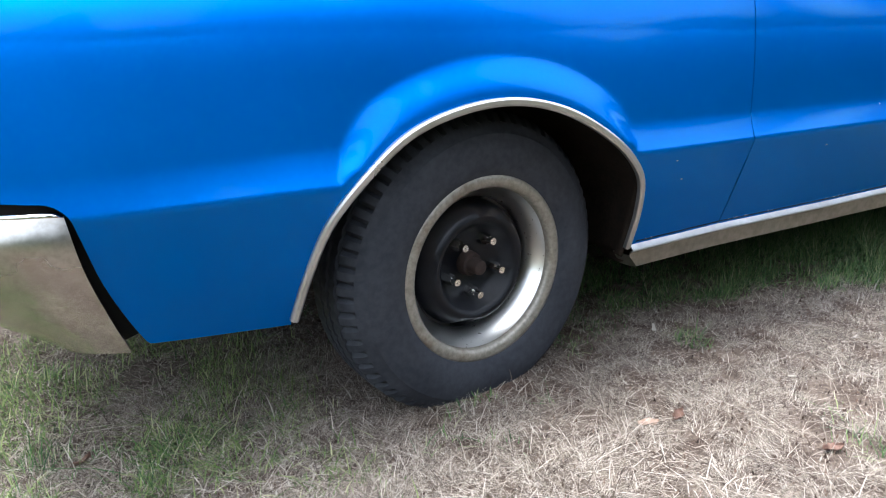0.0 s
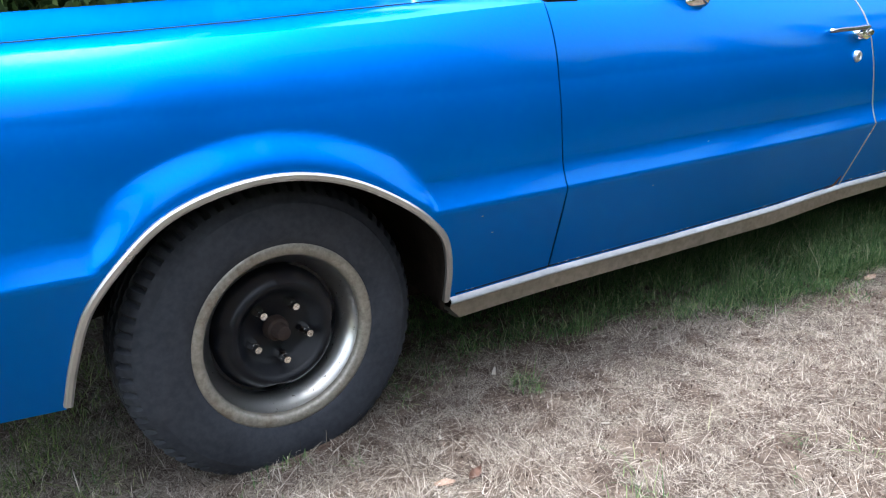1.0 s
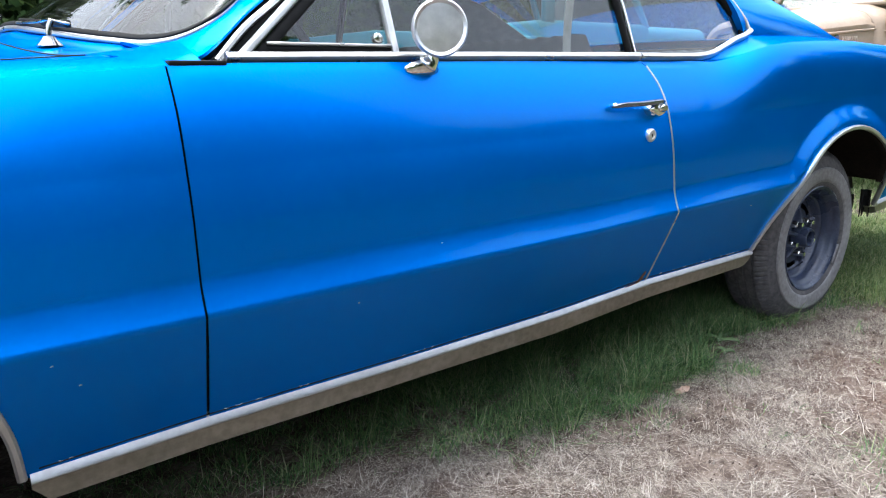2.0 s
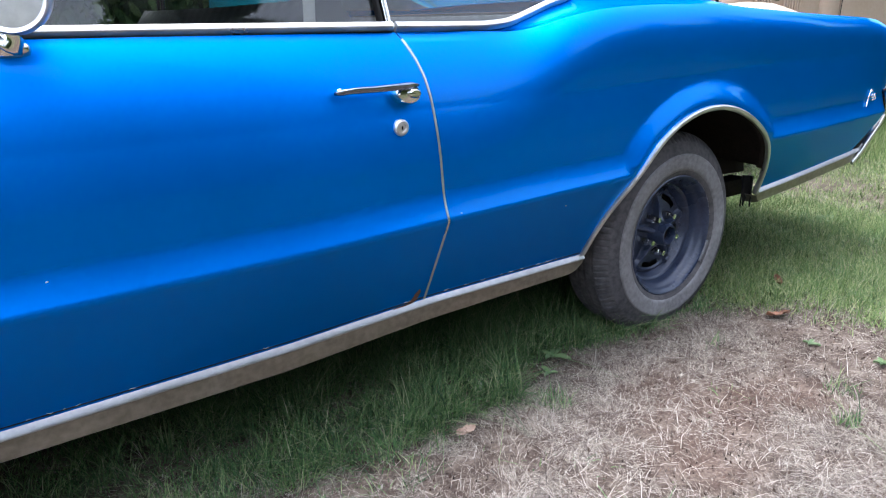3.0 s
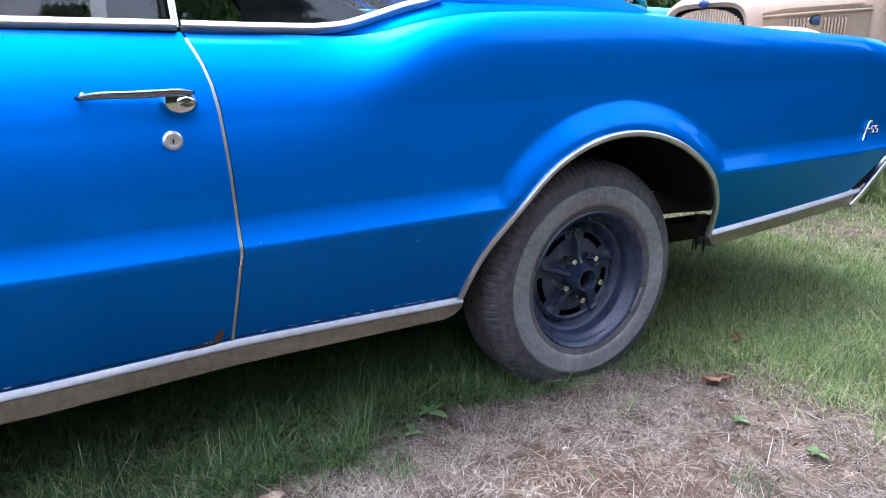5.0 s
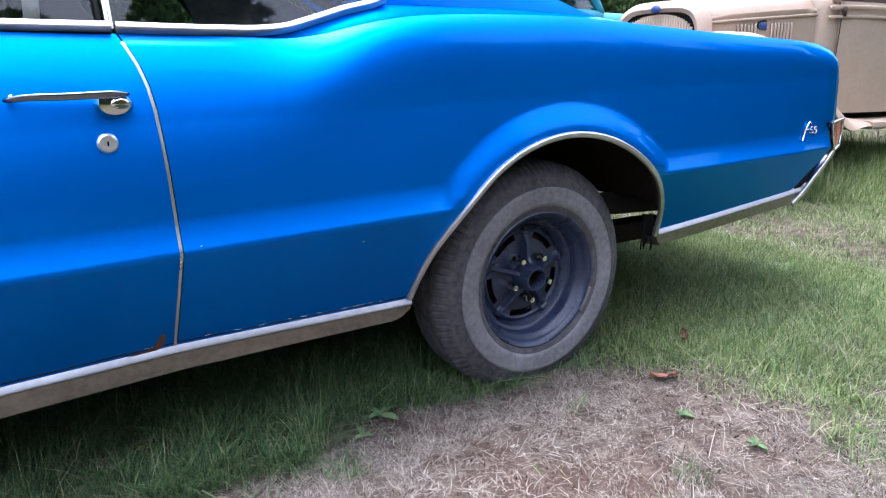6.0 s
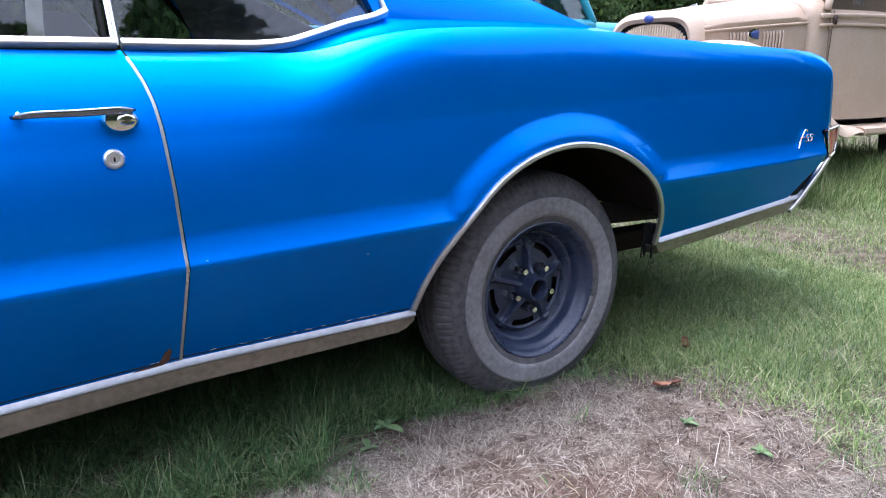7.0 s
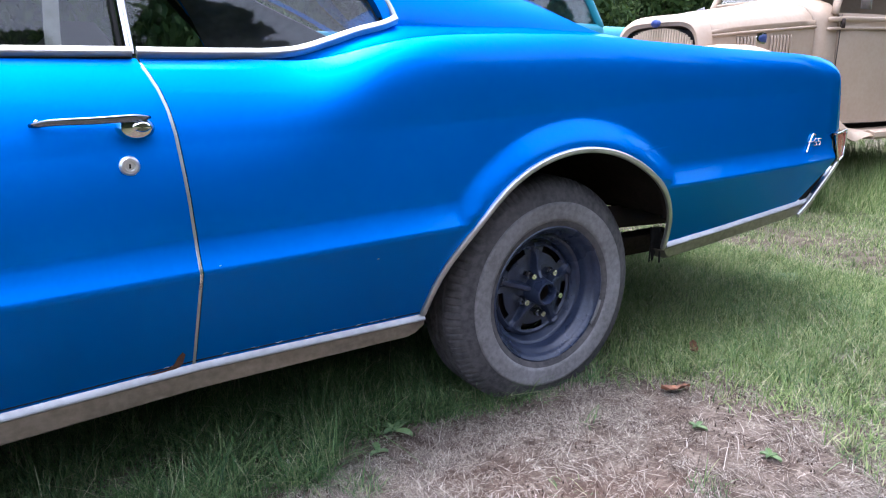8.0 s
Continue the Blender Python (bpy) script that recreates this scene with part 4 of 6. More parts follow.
    both("inner_sill", *sweep(np.stack([x, side_y(x, z + 0.03) + 0.07, z], -1), rounded(0.08, 0.05, 0.3), (0, -1, 0)), UNDER, car, MID)
    # jamb behind the panel gaps
    for rows in (FRONT_GAP, REAR_GAP):
        zz = np.linspace(0.30, 0.895, 40)
        xx = np.interp(zz, *np.array(rows).T)
        both("door_jamb", *sweep(np.stack([xx, side_y(xx, zz) + 0.020, zz], -1), rounded(0.012, 0.05, 0.3), (0, -1, 0)), BLACK, car, MID)
    # bright guard on the door's rear edge, chipped
    zz = np.linspace(0.325, 0.918, 60)
    xx = np.interp(zz, *np.array(shift(REAR_GAP, -GAP - 0.001)).T)
    both("door_edge_guard", *sweep(np.stack([xx, side_y(xx, zz) - 0.0005, zz], -1), rounded(0.0022, 0.0058, 0.4), (0, -1, 0)), BRIGHT, car, MID, "thin polished guard on the door edge", sharp=40)


build_trim()


def on_side(x, z, out=0.0):
    return np.array([x, float(side_y(x, z)) - out, z])


def build_door_fittings():
    door = [o for o in car.children if o.name == "door"][0]
    # pull handle: pointed bar on two posts with an oval push button
    p = spread([on_side(1.727, 0.820, 0.010), on_side(1.748, 0.824, 0.024), on_side(1.82, 0.8265, 0.032), on_side(1.89, 0.829, 0.032), on_side(1.916, 0.829, 0.027)], 26)
    scale = np.interp(np.arange(26), [0, 2, 6, 18, 22, 25], [0.45, 0.8, 0.9, 1.0, 1.05, 0.35])
    prof = np.array(rounded(0.013, 0.0135, 0.26))
    v, f = sweep(p, prof, (0, -1, -0.22))
    v = np.array(v).reshape(26, -1, 3)
    v = p[:, None] + (v - p[:, None]) * scale[:, None, None]
    link("door_handle", v.reshape(-1, 3).tolist(), f, DARK_REFLECT_CHROME, door, "chrome pull handle toned to dark blue reflections")
    h = [o for o in door.children if o.name == "door_handle"][0]
    c = on_side(1.890, 0.811, 0.010)
    base = lathe([(0.001, -0.020), (0.020, -0.018), (0.025, -0.010), (0.026, 0.012)], 28)
    base = moved((np.array(base[0]) * (1.25, 1, 0.85), base[1]), c)
    link("button_housing", *base, CHROME, door, "chrome push button housing", sharp=40)
    btn = lathe([(0.001, -0.008), (0.009, -0.008), (0.012, -0.005), (0.012, 0.01)], 24)
    btn = moved((np.array(btn[0]) * (1.25, 1, 0.8), btn[1]), on_side(1.898, 0.813, 0.030))
    link("push_button", *btn, CHROME, door, "oval chrome push button", sharp=40)
    post = sweep([on_side(1.736, 0.822, -0.004), on_side(1.738, 0.826, 0.018)], rounded(0.008, 0.008, 0.5), (1, 0, 0))
    link("handle_post", *post, CHROME, door)
    lock = lathe([(0.001, -0.004), (0.008, -0.004), (0.009, -0.006), (0.014, -0.006), (0.0175, -0.002), (0.018, 0.006)], 32)
    lock = moved(lock, on_side(1.873, 0.744, 0.003))
    link("door_lock", *lock, SPUN, door, "round chrome key lock", sharp=30)
    part("key_slot", box_bm(1.8715, 1.8745, lock[0][0][1] - 0.0012, lock[0][0][1] + 0.001, 0.740, 0.748), BLACK, door)
    # rust tear at the lower rear corner
    q = spread([(1.868, 0.318), (1.890, 0.319), (1.912, 0.322), (1.928, 0.333), (1.935, 0.347), (1.940, 0.357)], 16)
    w = np.interp(np.arange(16), [0, 3, 8, 12, 15], [0.1, 0.6, 0.5, 1.0, 0.5])
    v = []
    for i, (x, z) in enumerate(q):
        n = 0.0095 * w[i]
        for s in (-1, -0.3, 0.4, 1):
            v.append(on_side(x + n * s * -0.6, z + n * s * 0.8, 0.0015 + 0.001 * (s == 0.4)))
    link("rust_patch", v, [tuple(reversed(f)) for f in grid_faces(16, 4)], RUST_BLISTER, door, "rust blister through the paint")
    # mirror: round chrome shell on a foot at the door's front
    c = np.array([1.212, 0.075, 0.990])
    face = Euler((0, 0, radians(-24))).to_matrix()
    shell = lathe([(0.001, 0.0), (0.035, 0.001), (0.047, 0.0015), (0.0495, -0.001), (0.053, -0.003), (0.056, 0.0), (0.057, 0.010), (0.054, 0.028), (0.042, 0.046), (0.022, 0.056), (0.001, 0.058)], 48)
    shell = moved(shell, c, face.to_4x4())
    mir = link("door_mirror", *shell, SPUN, door, "round chrome door mirror seen from its shell", sharp=40)
    stem = spread([(1.212, 0.095, 0.945), (1.212, 0.105, 0.930), (1.205, 0.112, 0.918)], 8)
    v, f = sweep(stem, circle(0.012, 12), (0, -1, 0))
    vv = np.array(v).reshape(8, 12, 3)
    s = np.linspace(0.7, 1.9, 8)[:, None, None]
    v = (stem[:, None] + (vv - stem[:, None]) * s).reshape(-1, 3)
    link("mirror_stem", v.tolist(), f, CHROME, door)
    foot = lathe([(0.001, -0.008), (0.018, -0.007), (0.026, -0.003), (0.028, 0.006)], 28)
    foot = moved((np.array(foot[0]) * (1.5, 1, 0.75), foot[1]), on_side(1.195, 0.908, 0.001), Euler((radians(35), 0, 0)).to_matrix().to_4x4())
    link("mirror_foot", *foot, CHROME, door, "flat chrome mirror foot")
    # inside lock knob of the vent pane
    knob = lathe([(0.001, -0.012), (0.008, -0.012), (0.011, -0.008), (0.011, 0.002), (0.004, 0.006)], 20)
    link("vent_latch", *moved(knob, (1.128, float(glass_y(0.972)) + 0.004, 0.972)), CHROME, door, "round chrome vent latch")


build_door_fittings()


def build_chips():
    rng = random.Random(12)
    bare = simple("bare_primer", (0.40, 0.40, 0.40), (0.55, 0.55, 0.54), 0.6)
    panels = {"front_fender": (0.45, 0.68, 2), "door": (0.72, 1.93, 16), "quarter_panel": (2.0, 2.48, 16)}
    for ob in [o for o in car.children if o.name in panels]:
        x0, x1, count = panels[ob.name]
        for k in range(count):
            x = rng.uniform(x0, x1)
            long = rng.uniform(0.002, 0.016)
            z = float(curve_at(x, BOTTOM)) + 0.0156 + rng.uniform(-0.0006, 0.0010)
            p = [on_side(x + long * s, z + 0.0012 * math.sin(5 * s + k), 0.0002) for s in (0, 0.35, 0.7, 1)]
            link("paint_chip", *sweep(p, rounded(0.0012, rng.uniform(0.0007, 0.0016), 0.4), (0, -1, 0)), bare, ob)
        for k in range(2):
            x, z = rng.uniform(x0, x1), rng.uniform(0.36, 0.62)
            p = [on_side(x, z, 0.0), on_side(x + 0.002, z + 0.001, 0.0004), on_side(x + 0.004, z + 0.001, 0.0)]
            if not in_arch(np.array(x), np.array(z), ARCH_F) and not in_arch(np.array(x), np.array(z), ARCH_R):
                link("paint_chip", *sweep(p, rounded(0.0012, 0.0022, 0.4), (0, -1, 0)), bare, ob)


build_chips()


def build_bumpers():
    # front bumper end and face: stations from the side round to the middle, each with a section from top to bottom
    st = [
        ((-0.690, 0.088), (-0.687, 0.082), (-0.678, 0.080), (-0.656, 0.087), (-0.630, 0.102)),
        ((-0.710, 0.086), (-0.710, 0.076), (-0.706, 0.076), (-0.70, 0.092), (-0.693, 0.127)),
        ((-0.76, 0.105), (-0.765, 0.092), (-0.765, 0.098), (-0.76, 0.13), (-0.74, 0.20)),
        ((-0.84, 0.155), (-0.85, 0.138), (-0.85, 0.15), (-0.84, 0.20), (-0.80, 0.30)),
        ((-0.92, 0.25), (-0.935, 0.23), (-0.935, 0.25), (-0.92, 0.31), (-0.87, 0.40)),
        ((-0.98, 0.40), (-1.0, 0.39), (-1.0, 0.41), (-0.985, 0.45), (-0.93, 0.52)),
        ((-1.01, 0.65), (-1.03, 0.65), (-1.03, 0.66), (-1.015, 0.68), (-0.96, 0.70)),
        ((-1.02, 1.0), (-1.04, 1.0), (-1.04, 1.0), (-1.025, 1.0), (-0.97, 1.0)),
    ]
    heights = [0.500, 0.478, 0.42, 0.342, 0.272]
    a = np.array([[(x, y, z) for (x, y), z in zip(row, heights)] for row in st])
    a[0, :, 2] = [0.498, 0.480, 0.425, 0.347, 0.270]
    fine = np.stack([spread(a[:, k], 40) for k in range(5)], 1)
    fine = np.stack([spread(r, 16) for r in fine])
    v = fine.reshape(-1, 3).tolist()
    both("front_bumper", v, grid_faces(40, 16), WORN_CHROME, car, MID, "dull scratched chrome front bumper", 0.004, 50)
    # rolled top edge
    p = fine[:, 0] + np.array([0.0, 0.006, 0.001])
    both("bumper_lip", *sweep(p, circle(0.006, 8), (0, 0, 1)), CHROME, car, MID)
    # black strip standing in for the shade between bumper and fender
    p = spread([(-0.80, 0.135, 0.515), (-0.71, 0.110, 0.512), (-0.675, 0.115, 0.495), (-0.660, 0.12, 0.42), (-0.618, 0.135, 0.29)], 20)
    both("bumper_gap_filler", *sweep(p, rounded(0.02, 0.045, 0.3), (0, -1, 0)), BLACK, car, MID, "dark gap behind the bumper")
    part("grille", box_bm(-0.97, -0.93, 0.35, 2 * MID - 0.35, 0.50, 0.80, 0.01), BLACK, car, "dark front grille")
    part("radiator_support", box_bm(-0.9, -0.86, 0.40, 2 * MID - 0.40, 0.42, 0.80, 0.01), UNDER, car)
    # rear: slanted bumper end under the side lamp
    p = spread([(4.092, 0.112, 0.406), (4.13, 0.106, 0.440), (4.185, 0.100, 0.496), (4.262, 0.098, 0.566), (4.288, 0.100, 0.588)], 24)
    both("rear_bumper_edge", *sweep(p, rounded(0.012, 0.020, 0.4), (0.3, -1, 0)), BRIGHT, car, MID, "bright edge of the rear bumper", sharp=40)
    # black strip for the shade in the gap ahead of the bumper edge
    p2 = p + np.array([-0.024, 0.016, 0.012])
    both("rear_bumper_gap", *sweep(p2, rounded(0.012, 0.036, 0.3), (0.3, -1, 0)), BLACK, car, MID)
    # bumper face wrapping behind
    st = np.array([[(x + dx, y + dy, z + dz) for dx, dy, dz in ((0.0, -0.002, 0.0), (0.03, 0.01, -0.004), (0.06, 0.05, -0.01), (0.075, 0.2, -0.01), (0.08, 0.9, -0.01))] for x, y, z in p[::3]])
    st[:, -1, 1] = MID
    both("rear_bumper", st.reshape(-1, 3).tolist(), [tuple(reversed(f)) for f in grid_faces(len(st), 5)], WORN_CHROME, car, MID, "worn chrome rear bumper", 0.004, 50)
    part("rear_panel", box_bm(4.22, 4.33, 0.20, 2 * MID - 0.20, 0.48, 0.93, 0.03), PAINT, car, "blue rear panel")
    # side lamp in a chrome bezel
    q = np.array([(4.240, 0.094, 0.692), (4.256, 0.096, 0.645), (4.282, 0.099, 0.592), (4.380, 0.136, 0.602), (4.393, 0.140, 0.640), (4.388, 0.138, 0.700), (4.240, 0.094, 0.692)])
    dense = np.vstack([np.linspace(q[i], q[i + 1], 8, endpoint=False) for i in range(6)] + [q[-1:]])
    both("side_lamp_bezel", *sweep(dense, rounded(0.016, 0.009, 0.4), (-0.1, -1, 0), cap=False), CHROME, car, MID, "chrome bezel of the side lamp", sharp=50)
    n = 9
    v = []
    for i in range(n):
        for k in range(n):
            s, t = i / (n - 1), k / (n - 1)
            a = np.array([np.interp(t, [0, 0.5, 1], [4.242, 4.258, 4.284]), 0.096, 0.690 - 0.098 * t])
            e = np.array([np.interp(t, [0, 0.5, 1], [4.387, 4.391, 4.379]), 0.138, 0.698 - 0.096 * t])
            d = a * (1 - s) + e * s
            v.append((d[0], d[1] - 0.004 * math.sin(math.pi * s), d[2]))
    both("side_lamp", v, [tuple(reversed(f)) for f in grid_faces(n, n)], RED_LENS, car, MID, "red side lamp lens", 0.006)
    # slanted chrome model script, kept to plain strokes
    x0, z0 = 4.026, 0.655
    s1 = spread([on_side(x0 - 0.004, z0 - 0.014, 0.004), on_side(x0 + 0.014, z0 + 0.008, 0.004), on_side(x0 + 0.034, z0 + 0.036, 0.004), on_side(x0 + 0.048, z0 + 0.047, 0.004), on_side(x0 + 0.060, z0 + 0.042, 0.004)], 18)
    s2 = spread([on_side(x0 + 0.004, z0 + 0.020, 0.004), on_side(x0 + 0.044, z0 + 0.022, 0.004)], 6)
    m = join(sweep(s1, rounded(0.005, 0.0055, 0.4), (0, -1, 0)), sweep(s2, rounded(0.005, 0.0035, 0.4), (0, -1, 0)))
    for dx, strokes in ((0.062, ((-1, -1), (1, -1), (1.1, 0), (-0.9, 0), (-0.9, 1), (1.2, 1))), (0.088, ((-1, -1), (1, -1), (1.1, 0.1), (-0.8, 0.1), (-0.7, 1), (1.3, 1)))):
        loop = spread([on_side(x0 + dx + 0.010 * c + 0.004 * s, z0 + 0.018 + 0.010 * s, 0.004) for c, s in strokes], 18)
        m = join(m, sweep(loop, rounded(0.005, 0.0036, 0.4), (0, -1, 0)))
    link("quarter_badge", *m, CHROME, car, "small chrome badge on the quarter panel", sharp=50)


build_bumpers()


def build_wipers():
    for x, y, z in ((0.582, 0.50, 0.968), (0.520, 1.10, 1.018)):
        foot = lathe([(0.001, -0.010), (0.009, -0.009), (0.011, -0.004), (0.015, 0.002), (0.020, 0.008)], 18)
        w = link("wiper", *moved((np.array(foot[0]) * (1.2, 1, 0.9), foot[1]), (x, y, z), Euler((radians(-90), 0, 0)).to_matrix().to_4x4()), WORN_CHROME, car, "wiper with a bright arm lying at the glass foot", sharp=40)
        neck = spread([(x, y, z + 0.008), (x + 0.002, y, z + 0.026), (x + 0.008, y + 0.004, z + 0.040)], 8)
        link("wiper_neck", *sweep(neck, rounded(0.011, 0.012, 0.4), (1, 0, 0)), WORN_CHROME, w)
        arm = spread([(x + 0.030, y - 0.050, z + 0.030), (x + 0.010, y, z + 0.040), (x - 0.004, y + 0.10, z + 0.042), (x - 0.020, y + 0.30, z + 0.052)], 16)
        link("wiper_arm", *sweep(arm, rounded(0.005, 0.008, 0.4), (0, 0, 1)), WORN_CHROME, w)
        blade = spread([(x + 0.035, y - 0.02, z + 0.032), (x + 0.012, y + 0.18, z + 0.046), (x - 0.006, y + 0.38, z + 0.060)], 14)
        link("wiper_blade", *sweep(blade, rounded(0.014, 0.007, 0.4), (0, 0, 1)), BLACK, w)


build_wipers()


# ---- wheels ----
def tyre(outer, front):
    """Sidewall, shoulder and tread, with blocks cut into the shoulder. y grows inwards; 0 is the bulge of the outer sidewall."""
    prof = [(0.186, 0.022), (0.190, 0.014), (0.198, 0.008), (0.212, 0.003), (0.235, 0.0), (0.258, 0.001), (0.276, 0.006), (outer - 0.034, 0.013), (outer - 0.030, 0.0145), (outer - 0.022, 0.020), (outer - 0.012, 0.029), (outer - 0.005, 0.040)]
    for y in (0.050, 0.052, 0.058, 0.060, 0.082, 0.084, 0.090, 0.092, 0.110, 0.112, 0.118, 0.120, 0.142, 0.150):
        groove = 0.007 if y in (0.052, 0.058, 0.084, 0.090, 0.112, 0.118) else 0.0
        prof.append((outer - 0.0015 * abs(y - 0.1) / 0.05 - groove, y))
    prof += [(outer - 0.012, 0.172), (outer - 0.04, 0.190), (0.25, 0.198), (0.20, 0.19), (0.186, 0.178)]
    n = 264 if front else 400

    def wave(i, k, r, y):
        block = i % 4
        if (10 if front else 9) <= k <= 12:
            return r - ((0.008 if front else 0.0045) if block == 0 else 0.0), y + (0.004 if block == 0 and front else 0)
        if 13 <= k <= 26:
            return r - (0.003 if (i + k) % 4 == 0 else 0.0), y
        return r, y

    return lathe(prof, n, wave)


def lug(at, parent, y0, size=1.0):
    """A chrome nut on a stud."""
    hexa = lathe([(0.0035, -0.026), (0.007, -0.026), (0.0095, -0.022), (0.0105, -0.008), (0.0115, -0.004), (0.0115, 0.002)], 6)
    stud = lathe([(0.001, -0.038), (0.006, -0.038), (0.0065, -0.036), (0.0065, -0.02)], 12)
    nut = join(hexa, stud)
    nut = ((np.array(nut[0]) * size).tolist(), nut[1])
    link("lug_nut", *moved(nut, (at[0], y0, at[1])), CHROME, parent, "", sharp=30)


def front_wheel():
    """Black steel wheel with a tarnished trim ring; the origin is its hub."""
    dish = lathe([(0.0005, 0.050), (0.046, 0.050), (0.050, 0.047), (0.066, 0.046), (0.080, 0.036), (0.092, 0.014), (0.100, 0.004), (0.108, 0.003), (0.118, 0.012), (0.130, 0.036), (0.136, 0.050), (0.1435, 0.050)], 72, lambda i, k, r, y: (r, y + (0.012 * max(0, math.cos(2 * math.pi * i / 72 * 4 + 0.6)) ** 6 if 8 <= k <= 10 else 0)))
    w = link("wheel", *dish, WHEEL_BLACK, None, "black steel wheel with a tarnished trim ring", sharp=50)
    link("tyre", *moved(tyre(0.318, True), (0, -0.030, 0)), RUBBER, w, "black tyre with a knobbly shoulder", sharp=22)
    link("rim", *lathe([(0.1685, -0.006), (0.170, -0.014), (0.174, -0.020), (0.182, -0.022), (0.190, -0.022), (0.1960, -0.019), (0.1985, -0.013), (0.1975, -0.004), (0.190, 0.000)], 96), RING, w, "tarnished cream trim ring", sharp=60)
    link("rim_barrel", *lathe([(0.1425, 0.050), (0.1430, 0.036), (0.1465, 0.031), (0.152, 0.021), (0.160, 0.009), (0.1665, -0.001), (0.1695, -0.008)], 96), PITTED, w, "pitted chrome inner band")
    link("rim_inside", *lathe([(0.15, 0.06), (0.16, 0.12), (0.165, 0.18)], 48), UNDER, w)
    link("dust_cap", *lathe([(0.0005, 0.000), (0.011, 0.000), (0.0145, 0.002), (0.0158, 0.009), (0.017, 0.028), (0.023, 0.030), (0.026, 0.036), (0.027, 0.050)], 32), RUST, w, "rusty brown dust cap", sharp=35)
    for k in range(5):
        a = radians(72 * k + 56)
        lug((0.0603 * math.cos(a), 0.0603 * math.sin(a)), w, 0.050, 1.22)
    return w


def rear_wheel():
    """Blue-grey five-spoke steel wheel with a wide dish; the origin is its hub."""
    rim = lathe([(0.137, 0.071), (0.141, 0.072), (0.145, 0.068), (0.151, 0.050), (0.155, 0.046), (0.160, 0.044), (0.164, 0.030), (0.168, 0.018), (0.175, 0.013), (0.179, 0.004), (0.186, -0.008), (0.192, -0.011), (0.1965, -0.008), (0.198, -0.001), (0.194, 0.006)], 96)
    w = link("wheel", *rim, WHEEL_BLUE, None, "blue-grey five-spoke steel wheel", sharp=50)
    link("tyre", *moved(tyre(0.328, False), (0, -0.019, 0)), RUBBER_OLD, w, "worn grey tyre", sharp=22)
    link("whitewall", *moved(lathe([(0.2105, 0.0050), (0.2115, 0.0026), (0.222, 0.0004), (0.235, -0.0014), (0.250, -0.0010), (0.2545, -0.0016), (0.2590, -0.0014), (0.2625, 0.0002), (0.2635, 0.0036)], 128), (0, -0.0195, 0)), WHITEWALL, w, "dirty whitewall band")
    # disc with five slots: a polar sheet with gaps
    n, rings = 240, [0.036, 0.045, 0.055, 0.065, 0.075, 0.085, 0.094, 0.102, 0.110, 0.115, 0.119, 0.123]
    v, f = [], []
    for i in range(n):
        a = 2 * math.pi * i / n
        off = math.acos(max(-1, min(1, math.cos(5 * (a - radians(90)))))) / 5
        for r in rings:
            wide = 0.0075 + 0.009 * smooth((r - 0.095) / 0.02)
            rib = 1 - smooth((off * r - wide * 0.55) / 0.006)
            lip = math.exp(-(((r - 0.116) / 0.004) ** 2))
            y = 0.068 - 0.026 * rib * (1 - 0.55 * smooth((r - 0.06) / 0.055)) - 0.012 * smooth((0.05 - r) / 0.012) - 0.007 * lip
            v.append((1.13 * r * math.cos(a), float(y), 1.13 * r * math.sin(a)))
    m = len(rings)
    for i in range(n):
        j = (i + 1) % n
        a = 2 * math.pi * (i + 0.5) / n
        off = math.acos(max(-1, min(1, math.cos(5 * (a - radians(90)))))) / 5
        for k in range(m - 1):
            slot = 6 <= k <= 7 and off > radians(36 - 20)
            if not slot:
                f.append((i * m + k + 1, j * m + k + 1, j * m + k, i * m + k))
    d = link("spoke_disc", v, f, WHEEL_BLUE, w, "five-spoke wheel centre with slots", solid=0.004, sharp=70)
    link("brake_drum", *lathe([(0.03, 0.10), (0.10, 0.10), (0.125, 0.104), (0.128, 0.16)], 48), RUST, w, "rusty brake drum", sharp=40)
    link("rim_inside", *lathe([(0.12, 0.086), (0.14, 0.11), (0.16, 0.2)], 48), UNDER, w)
    link("hub_ring", *lathe([(0.026, 0.075), (0.0265, 0.006), (0.029, 0.001), (0.033, 0.002), (0.036, 0.010), (0.039, 0.035), (0.044, 0.055)], 40), WHEEL_BLUE, w, "raised round hub mouth", sharp=50)
    link("hub_cap_inside", *lathe([(0.0005, 0.070), (0.026, 0.068)], 24), DARKHOLE, w)
    link("hub_rust", *lathe([(0.0245, 0.066), (0.0258, 0.050), (0.0262, 0.030)], 32), RUST, w)
    for k in range(5):
        a = radians(72 * k + 90 + 36)
        lug((0.064 * math.cos(a), 0.064 * math.sin(a)), w, 0.066, 1.3)
    bmw = sweep(spread([(0.194 * math.cos(t), -0.013, 0.194 * math.sin(t)) for t in np.linspace(radians(-36), radians(-14), 10)], 12), rounded(0.007, 0.009, 0.4), (0, -1, 0))
    link("balance_weight", *bmw, simple("lead_grey", (0.14, 0.14, 0.15), (0.22, 0.22, 0.23), 0.5, 0.3), w, "grey clip-on balance weight")
    return w


def mount(w, x, y, z, far=False):
    w.parent = car
    w.matrix_basis = pose(x, y, z) if not far else pose(x, y, z, 0, 0, 180)
    return w


fw = mount(front_wheel(), 0.033, 0.135, 0.284)
fw.matrix_basis = pose(0.033, 0.135, 0.284, 0, 0, 5.5)
rw = mount(rear_wheel(), 2.921, 0.121, 0.307)
copy_thing(fw, pose(0.033, 2 * MID - 0.135, 0.284, 0, 0, 185.5))
copy_thing(rw, pose(2.921, 2 * MID - 0.121, 0.307, 0, 0, 180))


